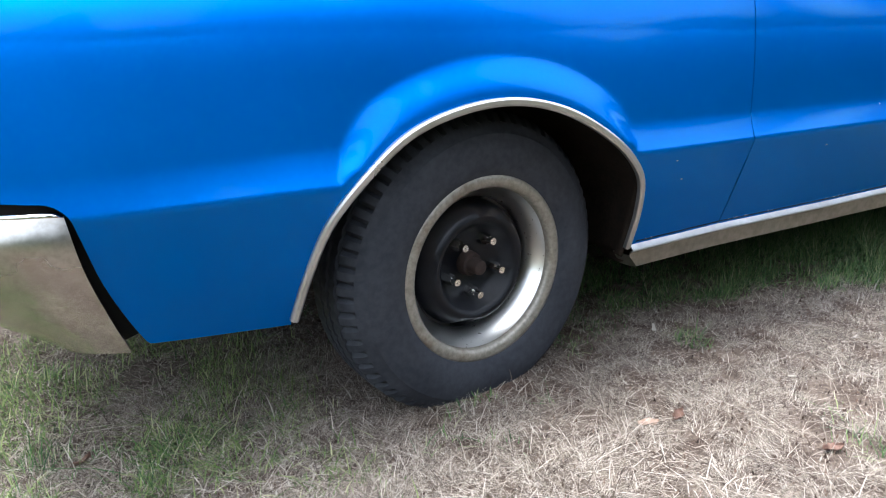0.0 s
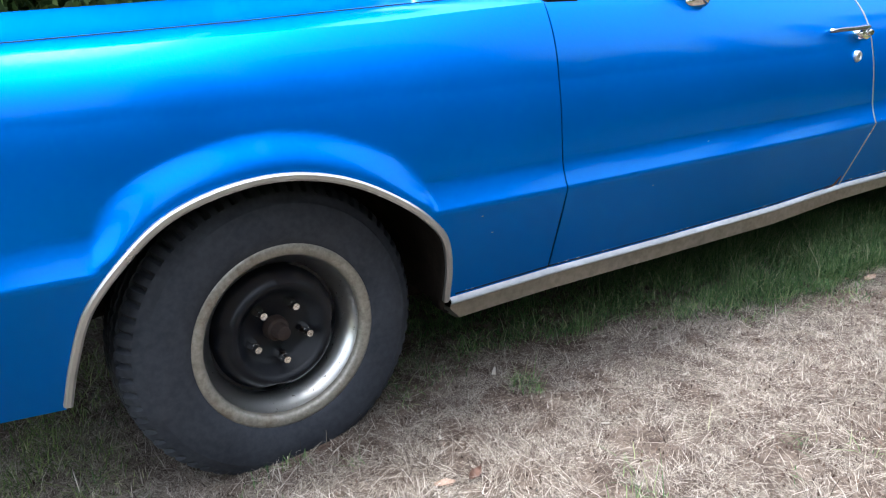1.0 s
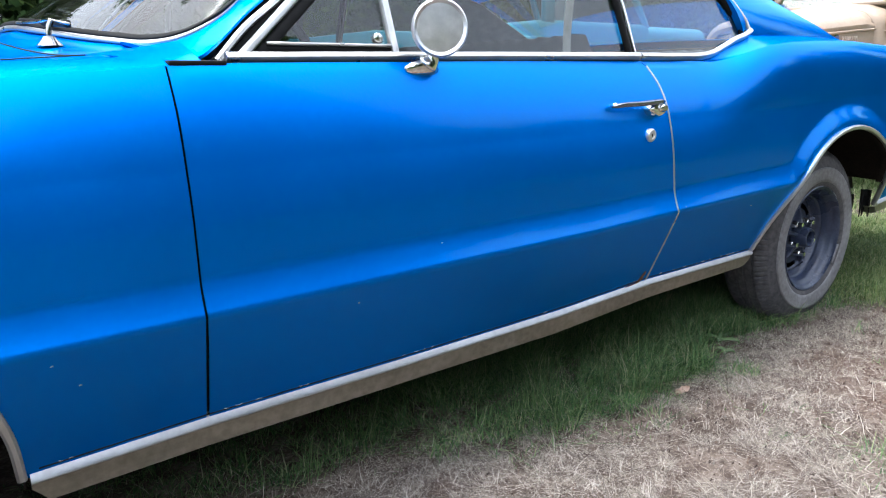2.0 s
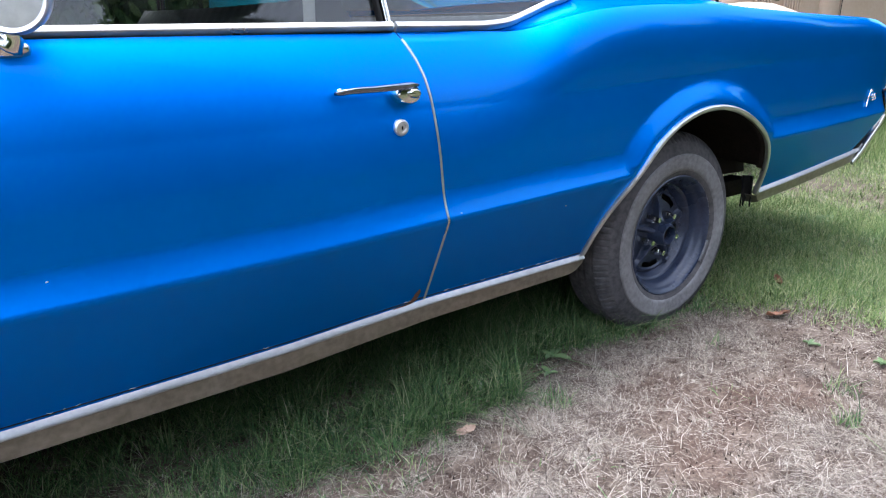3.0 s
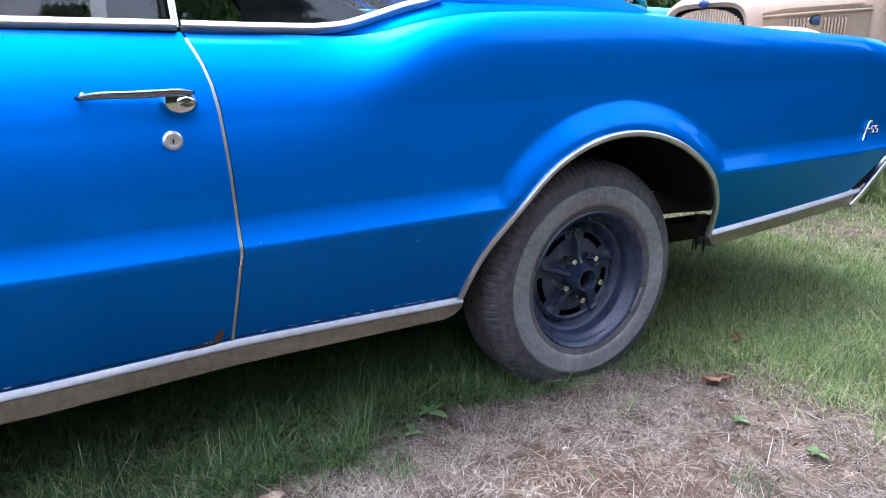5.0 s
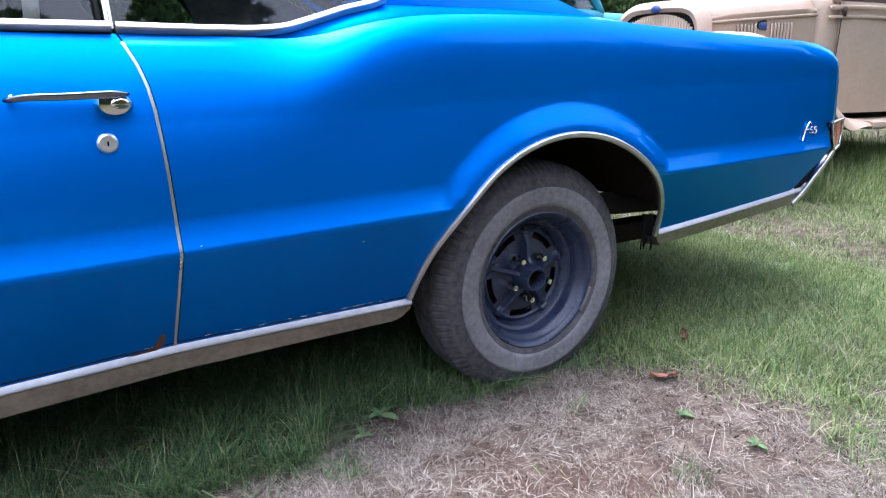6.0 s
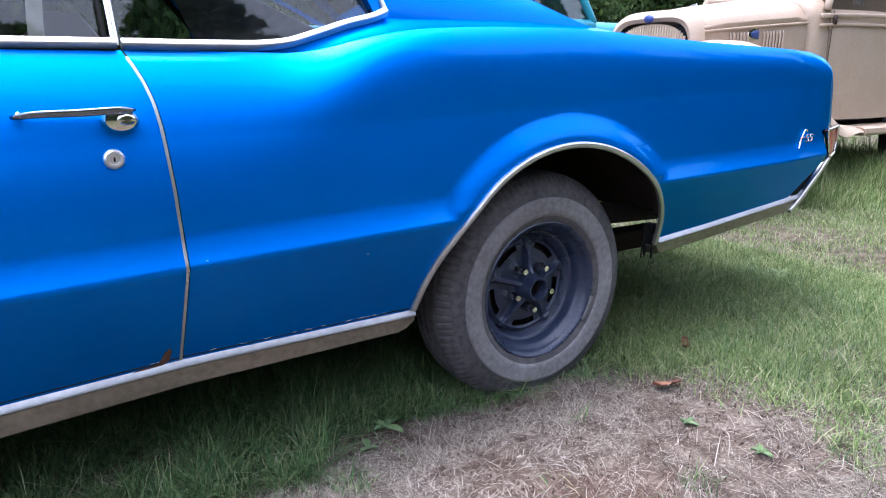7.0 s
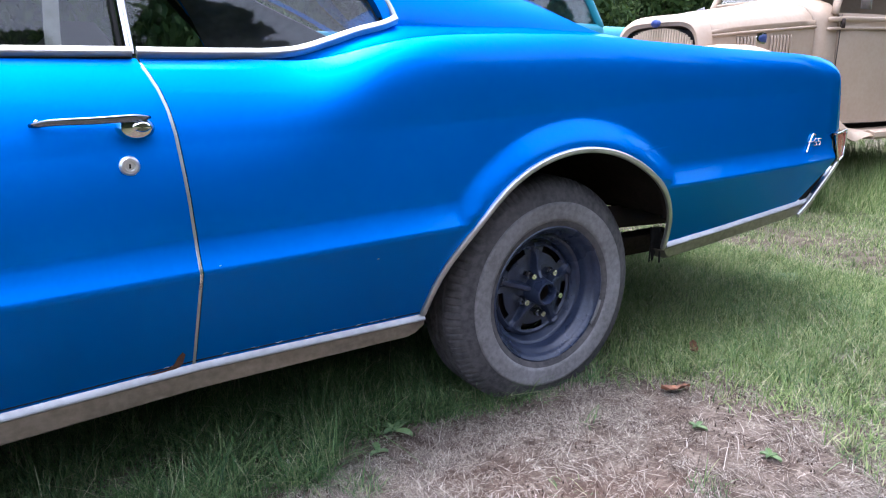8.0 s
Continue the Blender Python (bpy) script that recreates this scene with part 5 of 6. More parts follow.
def build_underside():
    for x, z in ((0.033, 0.284), (2.921, 0.307)):
        link("axle", *sweep([(x, 0.25, z), (x, 2 * MID - 0.25, z)], circle(0.035, 14), (0, 0, 1)), UNDER, car)
    # rail, torn flap and rusty plate behind the rear wheel
    part("frame_rail", box_bm(2.7, 3.66, 0.30, 0.38, 0.305, 0.372, 0.01), UNDER, car)
    part("frame_rail", box_bm(2.7, 3.66, 2 * MID - 0.38, 2 * MID - 0.30, 0.305, 0.372, 0.01), UNDER, car)
    link("rusty_plate", *sweep(spread([(3.12, 0.34, 0.45), (3.35, 0.32, 0.445), (3.60, 0.30, 0.44)], 10), rounded(0.006, 0.075, 0.2), (0, -1, 0.2)), RUST, car, "rusty inner wing plate")
    rng = random.Random(5)
    v = []
    n = 12
    for i in range(n):
        s = i / (n - 1)
        x = 3.372 + 0.006 * math.sin(s * 5)
        for k in range(8):
            t = k / 7
            drop = 0.34 + (0.025 if i % 3 else -0.012) * (rng.random() + 0.3)
            v.append((x + 0.012 * t * math.sin(7 * s), 0.125 + 0.035 * s, 0.44 - (0.44 - drop) * t))
    link("rubber_flap", v, grid_faces(n, 8), BLACK, car, "torn black rubber flap", solid=0.004)


build_underside()


def shorten_nose():
    """The nose stops a hand's width ahead of the bumper's corners."""
    for ob in car.children:
        if ob.type == "MESH":
            for v in ob.data.vertices:
                if v.co.x < -0.80:
                    v.co.x = -0.80 + 0.45 * (v.co.x + 0.80)


shorten_nose()


# ---- background: trucks, hedge, trees ----
def build_cream_truck():
    t = thing("pickup_truck", "cream old pickup truck with a slatted upright grille", "truck", (5.18, 1.485, 0.10))
    # local axes: x back along the truck, y across (0 is the near side of the bonnet), z up from the level below
    W = 0.86
    G0 = 0.06

    def loft(name, stations, material, label="", sharp=45, solid=0.006):
        """stations: (x, y inset at foot, z foot, y inset at top, z shoulder, z crown)."""
        v = []
        for x, yi, zf, yt, zs, zc in stations:
            half = W / 2
            ring = [(yi, zf), (yi, zf + (zs - zf) * 0.5), (yi + (yt - yi) * 0.4, zs - 0.06), (yt, zs - 0.015), (yt + 0.05, zs + (zc - zs) * 0.35), (yt + 0.16, zs + (zc - zs) * 0.75), (half, zc)]
            ring += [(2 * half - y, z) for y, z in reversed(ring[:-1])]
            v += [(x, y, z) for y, z in ring]
        return link(name, v, grid_faces(len(stations), 13), material, t, label, True, solid, sharp, False)

    # bonnet: sides with louvres below a swage, top above it
    loft("bonnet", [(0.22, 0.105, 1.03, 0.13, 1.11, 1.175), (0.5, 0.062, 1.055, 0.09, 1.14, 1.215), (0.9, 0.022, 1.085, 0.05, 1.175, 1.26), (1.20, -0.005, 1.105, 0.03, 1.20, 1.295), (1.33, -0.015, 1.115, 0.02, 1.21, 1.31)], CREAM, "cream bonnet with louvred sides")
    for side in (0, 1):
        rows = [(0.20, 0.112, 0.52, 1.03), (0.5, 0.066, 0.52, 1.055), (0.9, 0.026, 0.52, 1.085), (1.33, -0.014, 0.52, 1.115)]
        v = [(x, y if not side else W - y, z0 + (z1 - z0) * k / 5) for x, y, z0, z1 in rows for k in range(6)]
        f = grid_faces(4, 6)
        link("bonnet_side", v, f if not side else [tuple(reversed(q)) for q in f], CREAM, t, "", True, 0.006)
    p = [(0.22, 0.106, 1.035), (0.5, 0.060, 1.06), (0.9, 0.020, 1.09), (1.33, -0.020, 1.12)]
    link("bonnet_moulding", *sweep(spread(p, 20), rounded(0.014, 0.018, 0.45), (0, -1, 0)), CREAM, t, "raised swage along the bonnet")
    for k in range(17):
        x = 0.52 + 0.034 * k
        if 0.70 < x < 0.83:
            continue
        y = float(np.interp(x, [0.2, 0.5, 0.9, 1.33], [0.112, 0.066, 0.026, -0.014]))
        lz = 0.06 + 0.05 * (x - 0.5)
        slot = sweep([(x, y - 0.002, 0.81 + lz), (x, y - 0.010, 0.83 + lz), (x, y - 0.010, 0.955 + lz), (x, y - 0.002, 0.975 + lz)], rounded(0.012, 0.018, 0.5), (0, -1, 0))
        link("louvre", *slot, CREAM, t)
    # oval emblem, plain enamel in a chrome rim
    y = 0.04
    oval = lathe([(0.001, -0.016), (0.030, -0.015), (0.036, -0.012), (0.037, 0.0)], 32)
    link("emblem", *moved((np.array(oval[0]) * (2.9, 0.35, 0.95), oval[1]), (0.80, y, 1.035)), CHROME, t, "oval chrome emblem", sharp=40)
    oval = lathe([(0.001, -0.0175), (0.027, -0.0165), (0.029, -0.010)], 32)
    link("emblem_field", *moved((np.array(oval[0]) * (2.9, 0.35, 0.95), oval[1]), (0.80, y, 1.035)), EMBLEM_BLUE, t, "plain blue enamel field")
    # grille shell, rounded, with upright bars
    v = []
    n = 30
    for d, grow in ((0.0, 0.0), (-0.05, -0.02), (-0.07, -0.05), (-0.055, -0.075)):
        for i in range(n):
            s = i / (n - 1)
            a = math.pi * s
            half = 0.39 + grow
            yy = W / 2 - half * math.copysign(abs(math.cos(a)) ** 0.42, math.cos(a))
            zz = 0.55 + (0.635 + grow) * (math.sin(a) ** 0.32)
            v.append((0.24 + d - 0.06 * (1.2 - zz), yy, zz))
    f = [(j * n + i, (j + 1) * n + i, (j + 1) * n + i + 1, j * n + i + 1) for j in range(3) for i in range(n - 1)]
    link("grille_shell", v, [tuple(reversed(q)) for q in f], CREAM, t, "rounded cream grille shell", True, 0.008)
    part("radiator", box_bm(0.215, 0.26, 0.115, W - 0.115, 0.55, 1.09, 0.01), DARKHOLE, t)
    for k in range(31):
        yy = 0.125 + 0.61 * k / 30
        top = 0.55 + 0.55 * math.sin(math.acos(max(-0.99, min(0.99, (yy - W / 2) / 0.318)))) ** 0.28
        link("grille_bar", *sweep([(0.150, yy, 0.56), (0.180, yy, top)], rounded(0.02, 0.0065, 0.4), (-1, 0, 0)), CREAM, t)
    oval = lathe([(0.001, -0.012), (0.026, -0.010), (0.032, 0.0)], 24)
    link("grille_badge", *moved((np.array(oval[0]) * (1.25, 1, 0.85), oval[1]), (0.150, W / 2, 1.13), Euler((0, 0, radians(-90))).to_matrix().to_4x4()), EMBLEM_BLUE, t, "small blue oval badge")
    # cowl and cab
    loft("cowl", [(1.34, -0.015, 0.45, 0.02, 1.21, 1.31), (1.45, -0.05, 0.45, -0.02, 1.225, 1.33), (1.60, -0.09, 0.45, -0.06, 1.235, 1.345)], CREAM, "cream cowl")
    for side in (0, 1):
        yy = lambda y: y if not side else W - y  # noqa: E731
        rows = [(1.60, -0.09), (1.75, -0.13), (2.0, -0.17), (2.35, -0.18), (2.70, -0.17)]
        v = [(x + (0.02 * k / 7 if x < 1.7 else 0), yy(y + 0.02 * (k == 7)), 0.48 + 0.73 * k / 7) for x, y in rows for k in range(8)]
        f = grid_faces(5, 8)
        d = link("cab_door", v, f if not side else [tuple(reversed(q)) for q in f], CREAM, t, "cream cab door with a rusted hinge", True, 0.03)
        link("belt_swage", *sweep([(1.46, yy(-0.065), 1.165), (1.62, yy(-0.105), 1.17), (2.0, yy(-0.185), 1.175), (2.7, yy(-0.185), 1.175)], rounded(0.016, 0.03, 0.45), (0, -1 if not side else 1, 0)), CREAM, d)
        link("belt_swage", *sweep([(1.46, yy(-0.065), 1.105), (1.62, yy(-0.105), 1.11), (2.0, yy(-0.185), 1.115), (2.7, yy(-0.185), 1.115)], rounded(0.012, 0.02, 0.45), (0, -1 if not side else 1, 0)), CREAM, d)
        for z in (1.14, 0.62):
            link("hinge", *sweep([(1.60, yy(-0.12), z - 0.03), (1.60, yy(-0.12), z + 0.03)], circle(0.012, 10), (1, 0, 0)), RUST, d, "rusty door hinge")
        link("door_gap", *sweep([(1.605, yy(-0.0935), 0.5), (1.62, yy(-0.0935), 1.2)], rounded(0.004, 0.006, 0.3), (0, -1, 0)), BLACK, d)
        link("door_handle", *sweep(spread([(2.55, yy(-0.19), 1.03), (2.55, yy(-0.225), 1.03), (2.46, yy(-0.232), 1.03)], 10), rounded(0.014, 0.016, 0.5), (0, 0, 1)), CHROME, d, "chrome lever handle")
        # window posts and roof
        link("windscreen_post", *sweep(spread([(1.55, yy(-0.07), 1.205), (1.68, yy(-0.05), 1.42), (1.80, yy(-0.02), 1.62)], 10), rounded(0.05, 0.055, 0.4), (0, -1, 0)), CREAM, t)
        link("rear_post", *sweep(spread([(2.62, yy(-0.16), 1.2), (2.60, yy(-0.10), 1.45), (2.55, yy(-0.02), 1.62)], 10), rounded(0.05, 0.14, 0.4), (0, -1, 0)), CREAM, t)
        link("side_mirror", *sweep([(1.70, yy(-0.20), 1.23), (1.66, yy(-0.22), 1.33)], rounded(0.02, 0.07, 0.5), (1, 0, 0)), simple("dull_grey_metal", (0.2, 0.2, 0.2), (0.3, 0.3, 0.3), 0.4, 0.7), t, "grey door mirror")
        # running board and its swept front wing
        rb = sweep([(1.72, yy(-0.10), 0.34 + G0), (2.9, yy(-0.10), 0.34 + G0)], [(0.26, 0.0), (0.25, 0.016), (-0.10, 0.02), (-0.10, -0.02), (0.22, -0.04), (0.255, -0.03)] if not side else [(0.10, 0.02), (-0.25, 0.016), (-0.26, 0.0), (-0.255, -0.03), (0.10, -0.04)], (0, -1, 0))
        b = link("running_board", *rb, CREAM, t, "cream running board with ribs", sharp=40)
        for k in range(5):
            link("tread_rib", *sweep([(1.80, yy(-0.14 - 0.04 * k), 0.364 + G0), (2.88, yy(-0.14 - 0.04 * k), 0.364 + G0)], rounded(0.006, 0.012, 0.5), (0, 0, 1)), WORN_CHROME, b)
        v = []
        prof = spread([(-0.32, 0.56), (-0.25, 0.74), (-0.05, 0.90), (0.20, 0.955), (0.55, 0.93), (0.90, 0.80), (1.20, 0.60), (1.50, 0.47), (1.75, 0.445)], 30)
        for x, z in prof:
            for dy, dz in ((0.16, 0.02), (0.02, 0.03), (-0.12, 0.02), (-0.24, -0.02), (-0.31, -0.09), (-0.33, -0.16)):
                e = smooth((x - 1.2) / 0.5)
                v.append((x, yy(dy - 0.02), z + dz * (1 - 0.75 * e) - (0.0 if dz > -0.05 else 0.0)))
        f = grid_faces(30, 6)
        link("front_wing", v, [tuple(reversed(q)) for q in f] if not side else f, CREAM, t, "sweeping cream front wing", True, 0.008)
        for x in (0.12, 2.95):
            tyre_m = lathe([(0.20, 0.0), (0.24, -0.02), (0.31, -0.02), (0.345, 0.0), (0.355, 0.05), (0.355, 0.09), (0.33, 0.14), (0.20, 0.14)], 48)
            w = link("wheel", *moved(tyre_m, (x, yy(-0.16) - (0.0 if not side else 0.12), 0.34)), RUBBER, t, "black tyre under the wing", sharp=50)
            link("rim", *moved(lathe([(0.001, 0.02), (0.08, 0.02), (0.12, 0.05), (0.19, 0.04), (0.205, 0.0)], 32), (x, yy(-0.16) - (0.0 if not side else -0.0), 0.34)), CREAM, w)
    v = []
    for x, z, e in ((1.60, 1.30, 0), (1.86, 1.64, 0), (2.1, 1.70, 0), (2.45, 1.68, 0), (2.62, 1.55, 0.0), (2.72, 1.2, 0)):
        for k in range(13):
            s = k / 12
            v.append((x, -0.04 + (W + 0.08) * s, z - 0.05 * abs(2 * s - 1) ** 3))
    link("cab_roof", v[13:], grid_faces(5, 13), CREAM, t, "cream cab roof", True, 0.02)
    g = link("windscreen", [(1.60, 0.0, 1.325), (1.60, W, 1.325), (1.82, W - 0.03, 1.62), (1.82, 0.03, 1.62)], [(0, 3, 2, 1)], GLASS, t, "flat windscreen", solid=0.004)
    g.visible_shadow = False
    link("windscreen_frame", *sweep([(1.60, -0.02, 1.325), (1.60, W + 0.02, 1.325)], rounded(0.03, 0.03, 0.4), (0, 0, 1)), CREAM, t)
    part("cab_inside", box_bm(1.75, 2.6, 0.0, W, 0.45, 1.18, 0.03), VINYL, t)
    part("chassis", box_bm(0.1, 4.2, 0.12, W - 0.12, 0.32, 0.46, 0.01), UNDER, t)
    # load bed
    part("load_bed", box_bm(2.80, 4.35, -0.14, W + 0.14, 0.55, 1.0, 0.02), CREAM, t, "cream load bed")
    # the short bonnet and narrow cowl set the cab well forward
    for ob in t.children_recursive:
        for v in ob.data.vertices:
            v.co.x = float(np.interp(v.co.x, [-1.0, 0.22, 1.33, 1.60, 5.0], [-1.0, 0.22, 1.19, 1.34, 4.74]))


build_cream_truck()


def build_turquoise_truck():
    t = thing("delivery_truck", "turquoise old truck with a raked windscreen pillar", "truck", (6.1, 4.3, 0.12))
    # faces along +x: bonnet towards the right, cab behind it
    part("bonnet", box_bm(1.0, 2.6, 0.15, 1.45, 0.62, 1.33, 0.14, 5), TURQ, t, "rounded turquoise bonnet")
    part("wing", box_bm(0.9, 2.7, -0.1, 0.32, 0.55, 1.02, 0.14, 5), TURQ, t, "turquoise wing")
    part("wing", box_bm(0.9, 2.7, 1.28, 1.7, 0.55, 1.02, 0.14, 5), TURQ, t)
    part("cab_body", box_bm(-0.6, 1.1, -0.08, 1.68, 0.45, 1.32, 0.06, 4), TURQ, t, "turquoise cab")
    for y in (-0.04, 1.64):
        link("pillar", *sweep(spread([(1.06, y, 1.28), (0.86, y + (0.04 if y < 0 else -0.04), 1.62), (0.68, y + (0.10 if y < 0 else -0.10), 1.92)], 10), rounded(0.07, 0.08, 0.4), (0, -1, 0)), TURQ, t, "turquoise windscreen pillar")
        link("rear_pillar", *sweep([(-0.5, y, 1.28), (-0.42, y + (0.1 if y < 0 else -0.1), 1.92)], rounded(0.07, 0.16, 0.4), (0, -1, 0)), TURQ, t)
    part("cab_roof", box_bm(-0.55, 0.78, 0.0, 1.6, 1.88, 2.0, 0.055, 4), TURQ, t, "turquoise cab roof")
    g = link("windscreen", [(1.05, 0.0, 1.31), (1.05, 1.6, 1.31), (0.70, 1.52, 1.90), (0.70, 0.08, 1.90)], [(0, 1, 2, 3)], GLASS, t, "clear windscreen", solid=0.004)
    g.visible_shadow = False
    g = link("side_glass", [(-0.42, -0.045, 1.31), (1.0, -0.045, 1.31), (0.68, 0.05, 1.88), (-0.38, 0.05, 1.88)], [(0, 1, 2, 3)], GLASS, t, "clear door glass", solid=0.004)
    g.visible_shadow = False
    part("cab_inside", box_bm(-0.5, 0.5, 0.1, 1.5, 0.5, 1.25, 0.05), VINYL, t)
    part("load_bed", box_bm(-2.6, -0.66, -0.1, 1.7, 0.6, 1.15, 0.03), TURQ, t, "turquoise load bed")
    for x in (1.8, -1.7):
        for y in (-0.06, 1.66):
            link("wheel", *moved(lathe([(0.001, -0.03), (0.19, -0.03), (0.22, -0.06), (0.33, -0.06), (0.36, -0.02), (0.36, 0.1), (0.2, 0.13)], 40), (x, y - 0.03, 0.37)), RUBBER, t, "black truck wheel", sharp=50)


build_turquoise_truck()


def leaf_cloud(centres, radii, count, size, seed, flat=0.5):
    """Many small leaves spread over lumpy shells."""
    rng = np.random.default_rng(seed)
    c = np.array(centres, float)
    pick = rng.integers(0, len(c), count)
    d = rng.normal(size=(count, 3))
    d /= np.linalg.norm(d, axis=1)[:, None]
    r = np.array(radii, float)[pick] * rng.uniform(0.55, 1.08, (count, 1)) ** 0.6
    p = c[pick] + d * r
    n = d + rng.normal(scale=flat, size=(count, 3))
    n /= np.linalg.norm(n, axis=1)[:, None]
    a = np.cross(n, rng.normal(size=(count, 3)))
    a /= np.linalg.norm(a, axis=1)[:, None]
    b = np.cross(n, a)
    s = size * rng.uniform(0.6, 1.4, (count, 1))
    v = np.stack([p - a * s, p - b * s * 0.45, p + a * s, p + b * s * 0.45 + n * s * 0.15], 1).reshape(-1, 3)
    return v, np.arange(count * 4).reshape(-1, 4)


def fast_mesh(name, v, faces, material):
    """A joined mesh of many like pieces; faces: an array of equal rows."""
    me = bpy.data.meshes.new(name)
    k = faces.shape[1]
    me.vertices.add(len(v))
    me.vertices.foreach_set("co", np.asarray(v, np.float32).ravel())
    me.loops.add(faces.size)
    me.loops.foreach_set("vertex_index", faces.astype(np.int32).ravel())
    me.polygons.add(len(faces))
    me.polygons.foreach_set("loop_start", np.arange(0, faces.size, k, dtype=np.int32))
    me.materials.append(material)
    me.update(calc_edges=True)
    me.validate()
    return me


def build_hedge():
    rng = np.random.default_rng(3)
    proto = None
    spots = [(-4.2, 6.6), (-2.6, 6.9), (-0.9, 6.5), (0.7, 6.8), (2.4, 7.4), (4.3, 8.0), (6.3, 8.4), (8.4, 8.6), (10.6, 8.4), (12.8, 8.0), (15.0, 7.6), (17.2, 7.0), (19.4, 6.2)]
    spots += [(x + 0.9, y + 1.3) for x, y in spots]
    # unseen copies added along the open side, blocking low sky light under the car
    spots += [(-15 + 2.0 * k, -11.5 + 0.5 * math.sin(1.3 * k)) for k in range(17)] + [(18.6 + 0.4 * math.sin(k), -12 + 2.0 * k) for k in range(7)]
    for k, (x, y) in enumerate(spots):
        if proto is None:
            c = [(rng.uniform(-0.9, 0.9), rng.uniform(-0.5, 0.5), rng.uniform(0.4, 3.0)) for _ in range(34)]
            r = [(q, q * 0.9, q * 0.8) for q in rng.uniform(0.4, 0.75, 34)]
            v, f = leaf_cloud(c, r, 24000, 0.060, 11)
            proto = thing("hedge_shrub", "tall dense green hedge shrub", "shrub", (x, y, 0.05), "shrubs of the hedge")
            crown = new("foliage", fast_mesh("foliage", v, f, HEDGE_LEAF))
            crown.parent = proto
            for a in range(5):
                p = spread([(0.1 * math.cos(a), 0.1 * math.sin(a), -0.1), (0.3 * math.cos(a * 1.3), 0.3 * math.sin(a * 1.3), 1.2), (0.6 * math.cos(a * 1.3), 0.4 * math.sin(a * 1.3), 2.6)], 10)
                link("stem", *sweep(p, circle(0.03, 7), (1, 0.2, 0)), BARK, proto)
        else:
            s = copy_thing(proto, pose(x, y, 0.05, 0, 0, (k * 77) % 360))
            s.scale = (1.0 + 0.12 * math.sin(k * 2.1), 1.0, (1.5 if k < 5 or 13 <= k < 18 else 1.3 if y < 0 else 1.0) + 0.15 * math.sin(k * 1.7))
    # a trunk rising out of the hedge
    t = thing("tree", "tall tree with a bare brown trunk in the hedge", "tree", (1.55, 6.1, 0.0))
    p = spread([(0, 0, -0.1), (0.03, 0.02, 1.5), (-0.03, 0.0, 3.2), (0.05, 0.05, 6.0)], 24)
    v, f = sweep(p, circle(0.17, 14), (1, 0, 0))
    vv = np.array(v).reshape(24, 14, 3)
    vv = p[:, None] + (vv - p[:, None]) * np.linspace(1.25, 0.5, 24)[:, None, None]
    link("trunk", vv.reshape(-1, 3), f, BARK, t, "brown ridged trunk")
    c, r = [], []
    for a in range(9):
        ang = a * 2.4
        e = np.array([1.5 * math.cos(ang), 1.5 * math.sin(ang), 4.2 + 0.35 * a])
        link("limb", *sweep(spread([(0, 0, 3.2 + 0.3 * a), tuple(e * (0.5, 0.5, 1) - (0, 0, 0.15)), tuple(e)], 8), circle(0.04, 7), (0, 0, 1)), BARK, t)
        c += [tuple(e), tuple(e * (0.7, 0.7, 1.03)), tuple(e * (1.2, 1.2, 1.05))]
        r += [(0.75, 0.75, 0.55)] * 3
    v, f = leaf_cloud(c, r, 16000, 0.07, 12)
    crown = new("crown", fast_mesh("crown", v, f, HEDGE_LEAF))
    crown.parent = t


build_hedge()


def build_conifers():
    """Dark firs out of view: the windows mirror some, the others darken the paint's reflections."""
    rng = np.random.default_rng(8)
    t = thing("conifer", "tall dark green fir out of view beyond the lawn", "tree", (-4.5, -13, 0), "firs along the lawn")
    H = 9.5
    p = np.stack([np.zeros(16), np.zeros(16), np.linspace(-0.1, H, 16)], -1)
    v, f = sweep(p, circle(0.2, 10), (1, 0, 0))
    vv = p[:, None] + (np.array(v).reshape(16, 10, 3) - p[:, None]) * np.linspace(1.2, 0.08, 16)[:, None, None]
    link("trunk", vv.reshape(-1, 3), f, BARK, t, "straight brown trunk")
    pts, sizes = [], []
    for k in range(150):
        z = 0.5 + (H - 0.6) * (k / 150)
        reach = 2.3 * (1 - (z / H)) ** 0.8 + 0.15
        a = k * 2.39996
        for s in np.linspace(0.12, 1.0, 8):
            pts.append((reach * s * math.cos(a), reach * s * math.sin(a), z - 0.35 * s * s * reach * 0.5))
            sizes.append((0.10 + 0.16 * s * (1.1 - s) * 2 + 0.05,) * 2 + (0.07,))
    v, f = leaf_cloud(pts, sizes, 15000, 0.125, 21, 0.9)
    crown = new("crown", fast_mesh("crown", v, f, NEEDLE))
    crown.parent = t
    # unseen rows added to shut out bright sky near the horizon
    row = [(-19 + 2.5 * k, -15.5 + 0.9 * math.sin(2.3 * k), 0.70 + 0.05 * math.sin(1.7 * k)) for k in range(22)]
    row += [(-22 + 3.1 * k, -19.5 + 1.1 * math.sin(1.9 * k), 0.84 + 0.06 * math.sin(2.7 * k)) for k in range(20)]
    # firs from x 17.5 on are added to darken the tail's reflection
    for k, (x, y, s) in enumerate(row + [(17.5, 0.5, 0.75), (18.5, -2.6, 0.85), (18.0, -5.6, 0.75), (18.8, -8.4, 0.85), (17.6, -11.2, 0.8), (20.5, -1.2, 0.9), (20.8, -7.0, 0.95)] + [(2.3, -10.5, 1.2), (5.2, -9.6, 1.35), (6.7, -11.2, 1.45), (-9.5, -14, 1.1)]):
        c = copy_thing(t, pose(x, y, 0, 0, 0, (k * 63) % 360))
        c.scale = (s, s, s)


build_conifers()


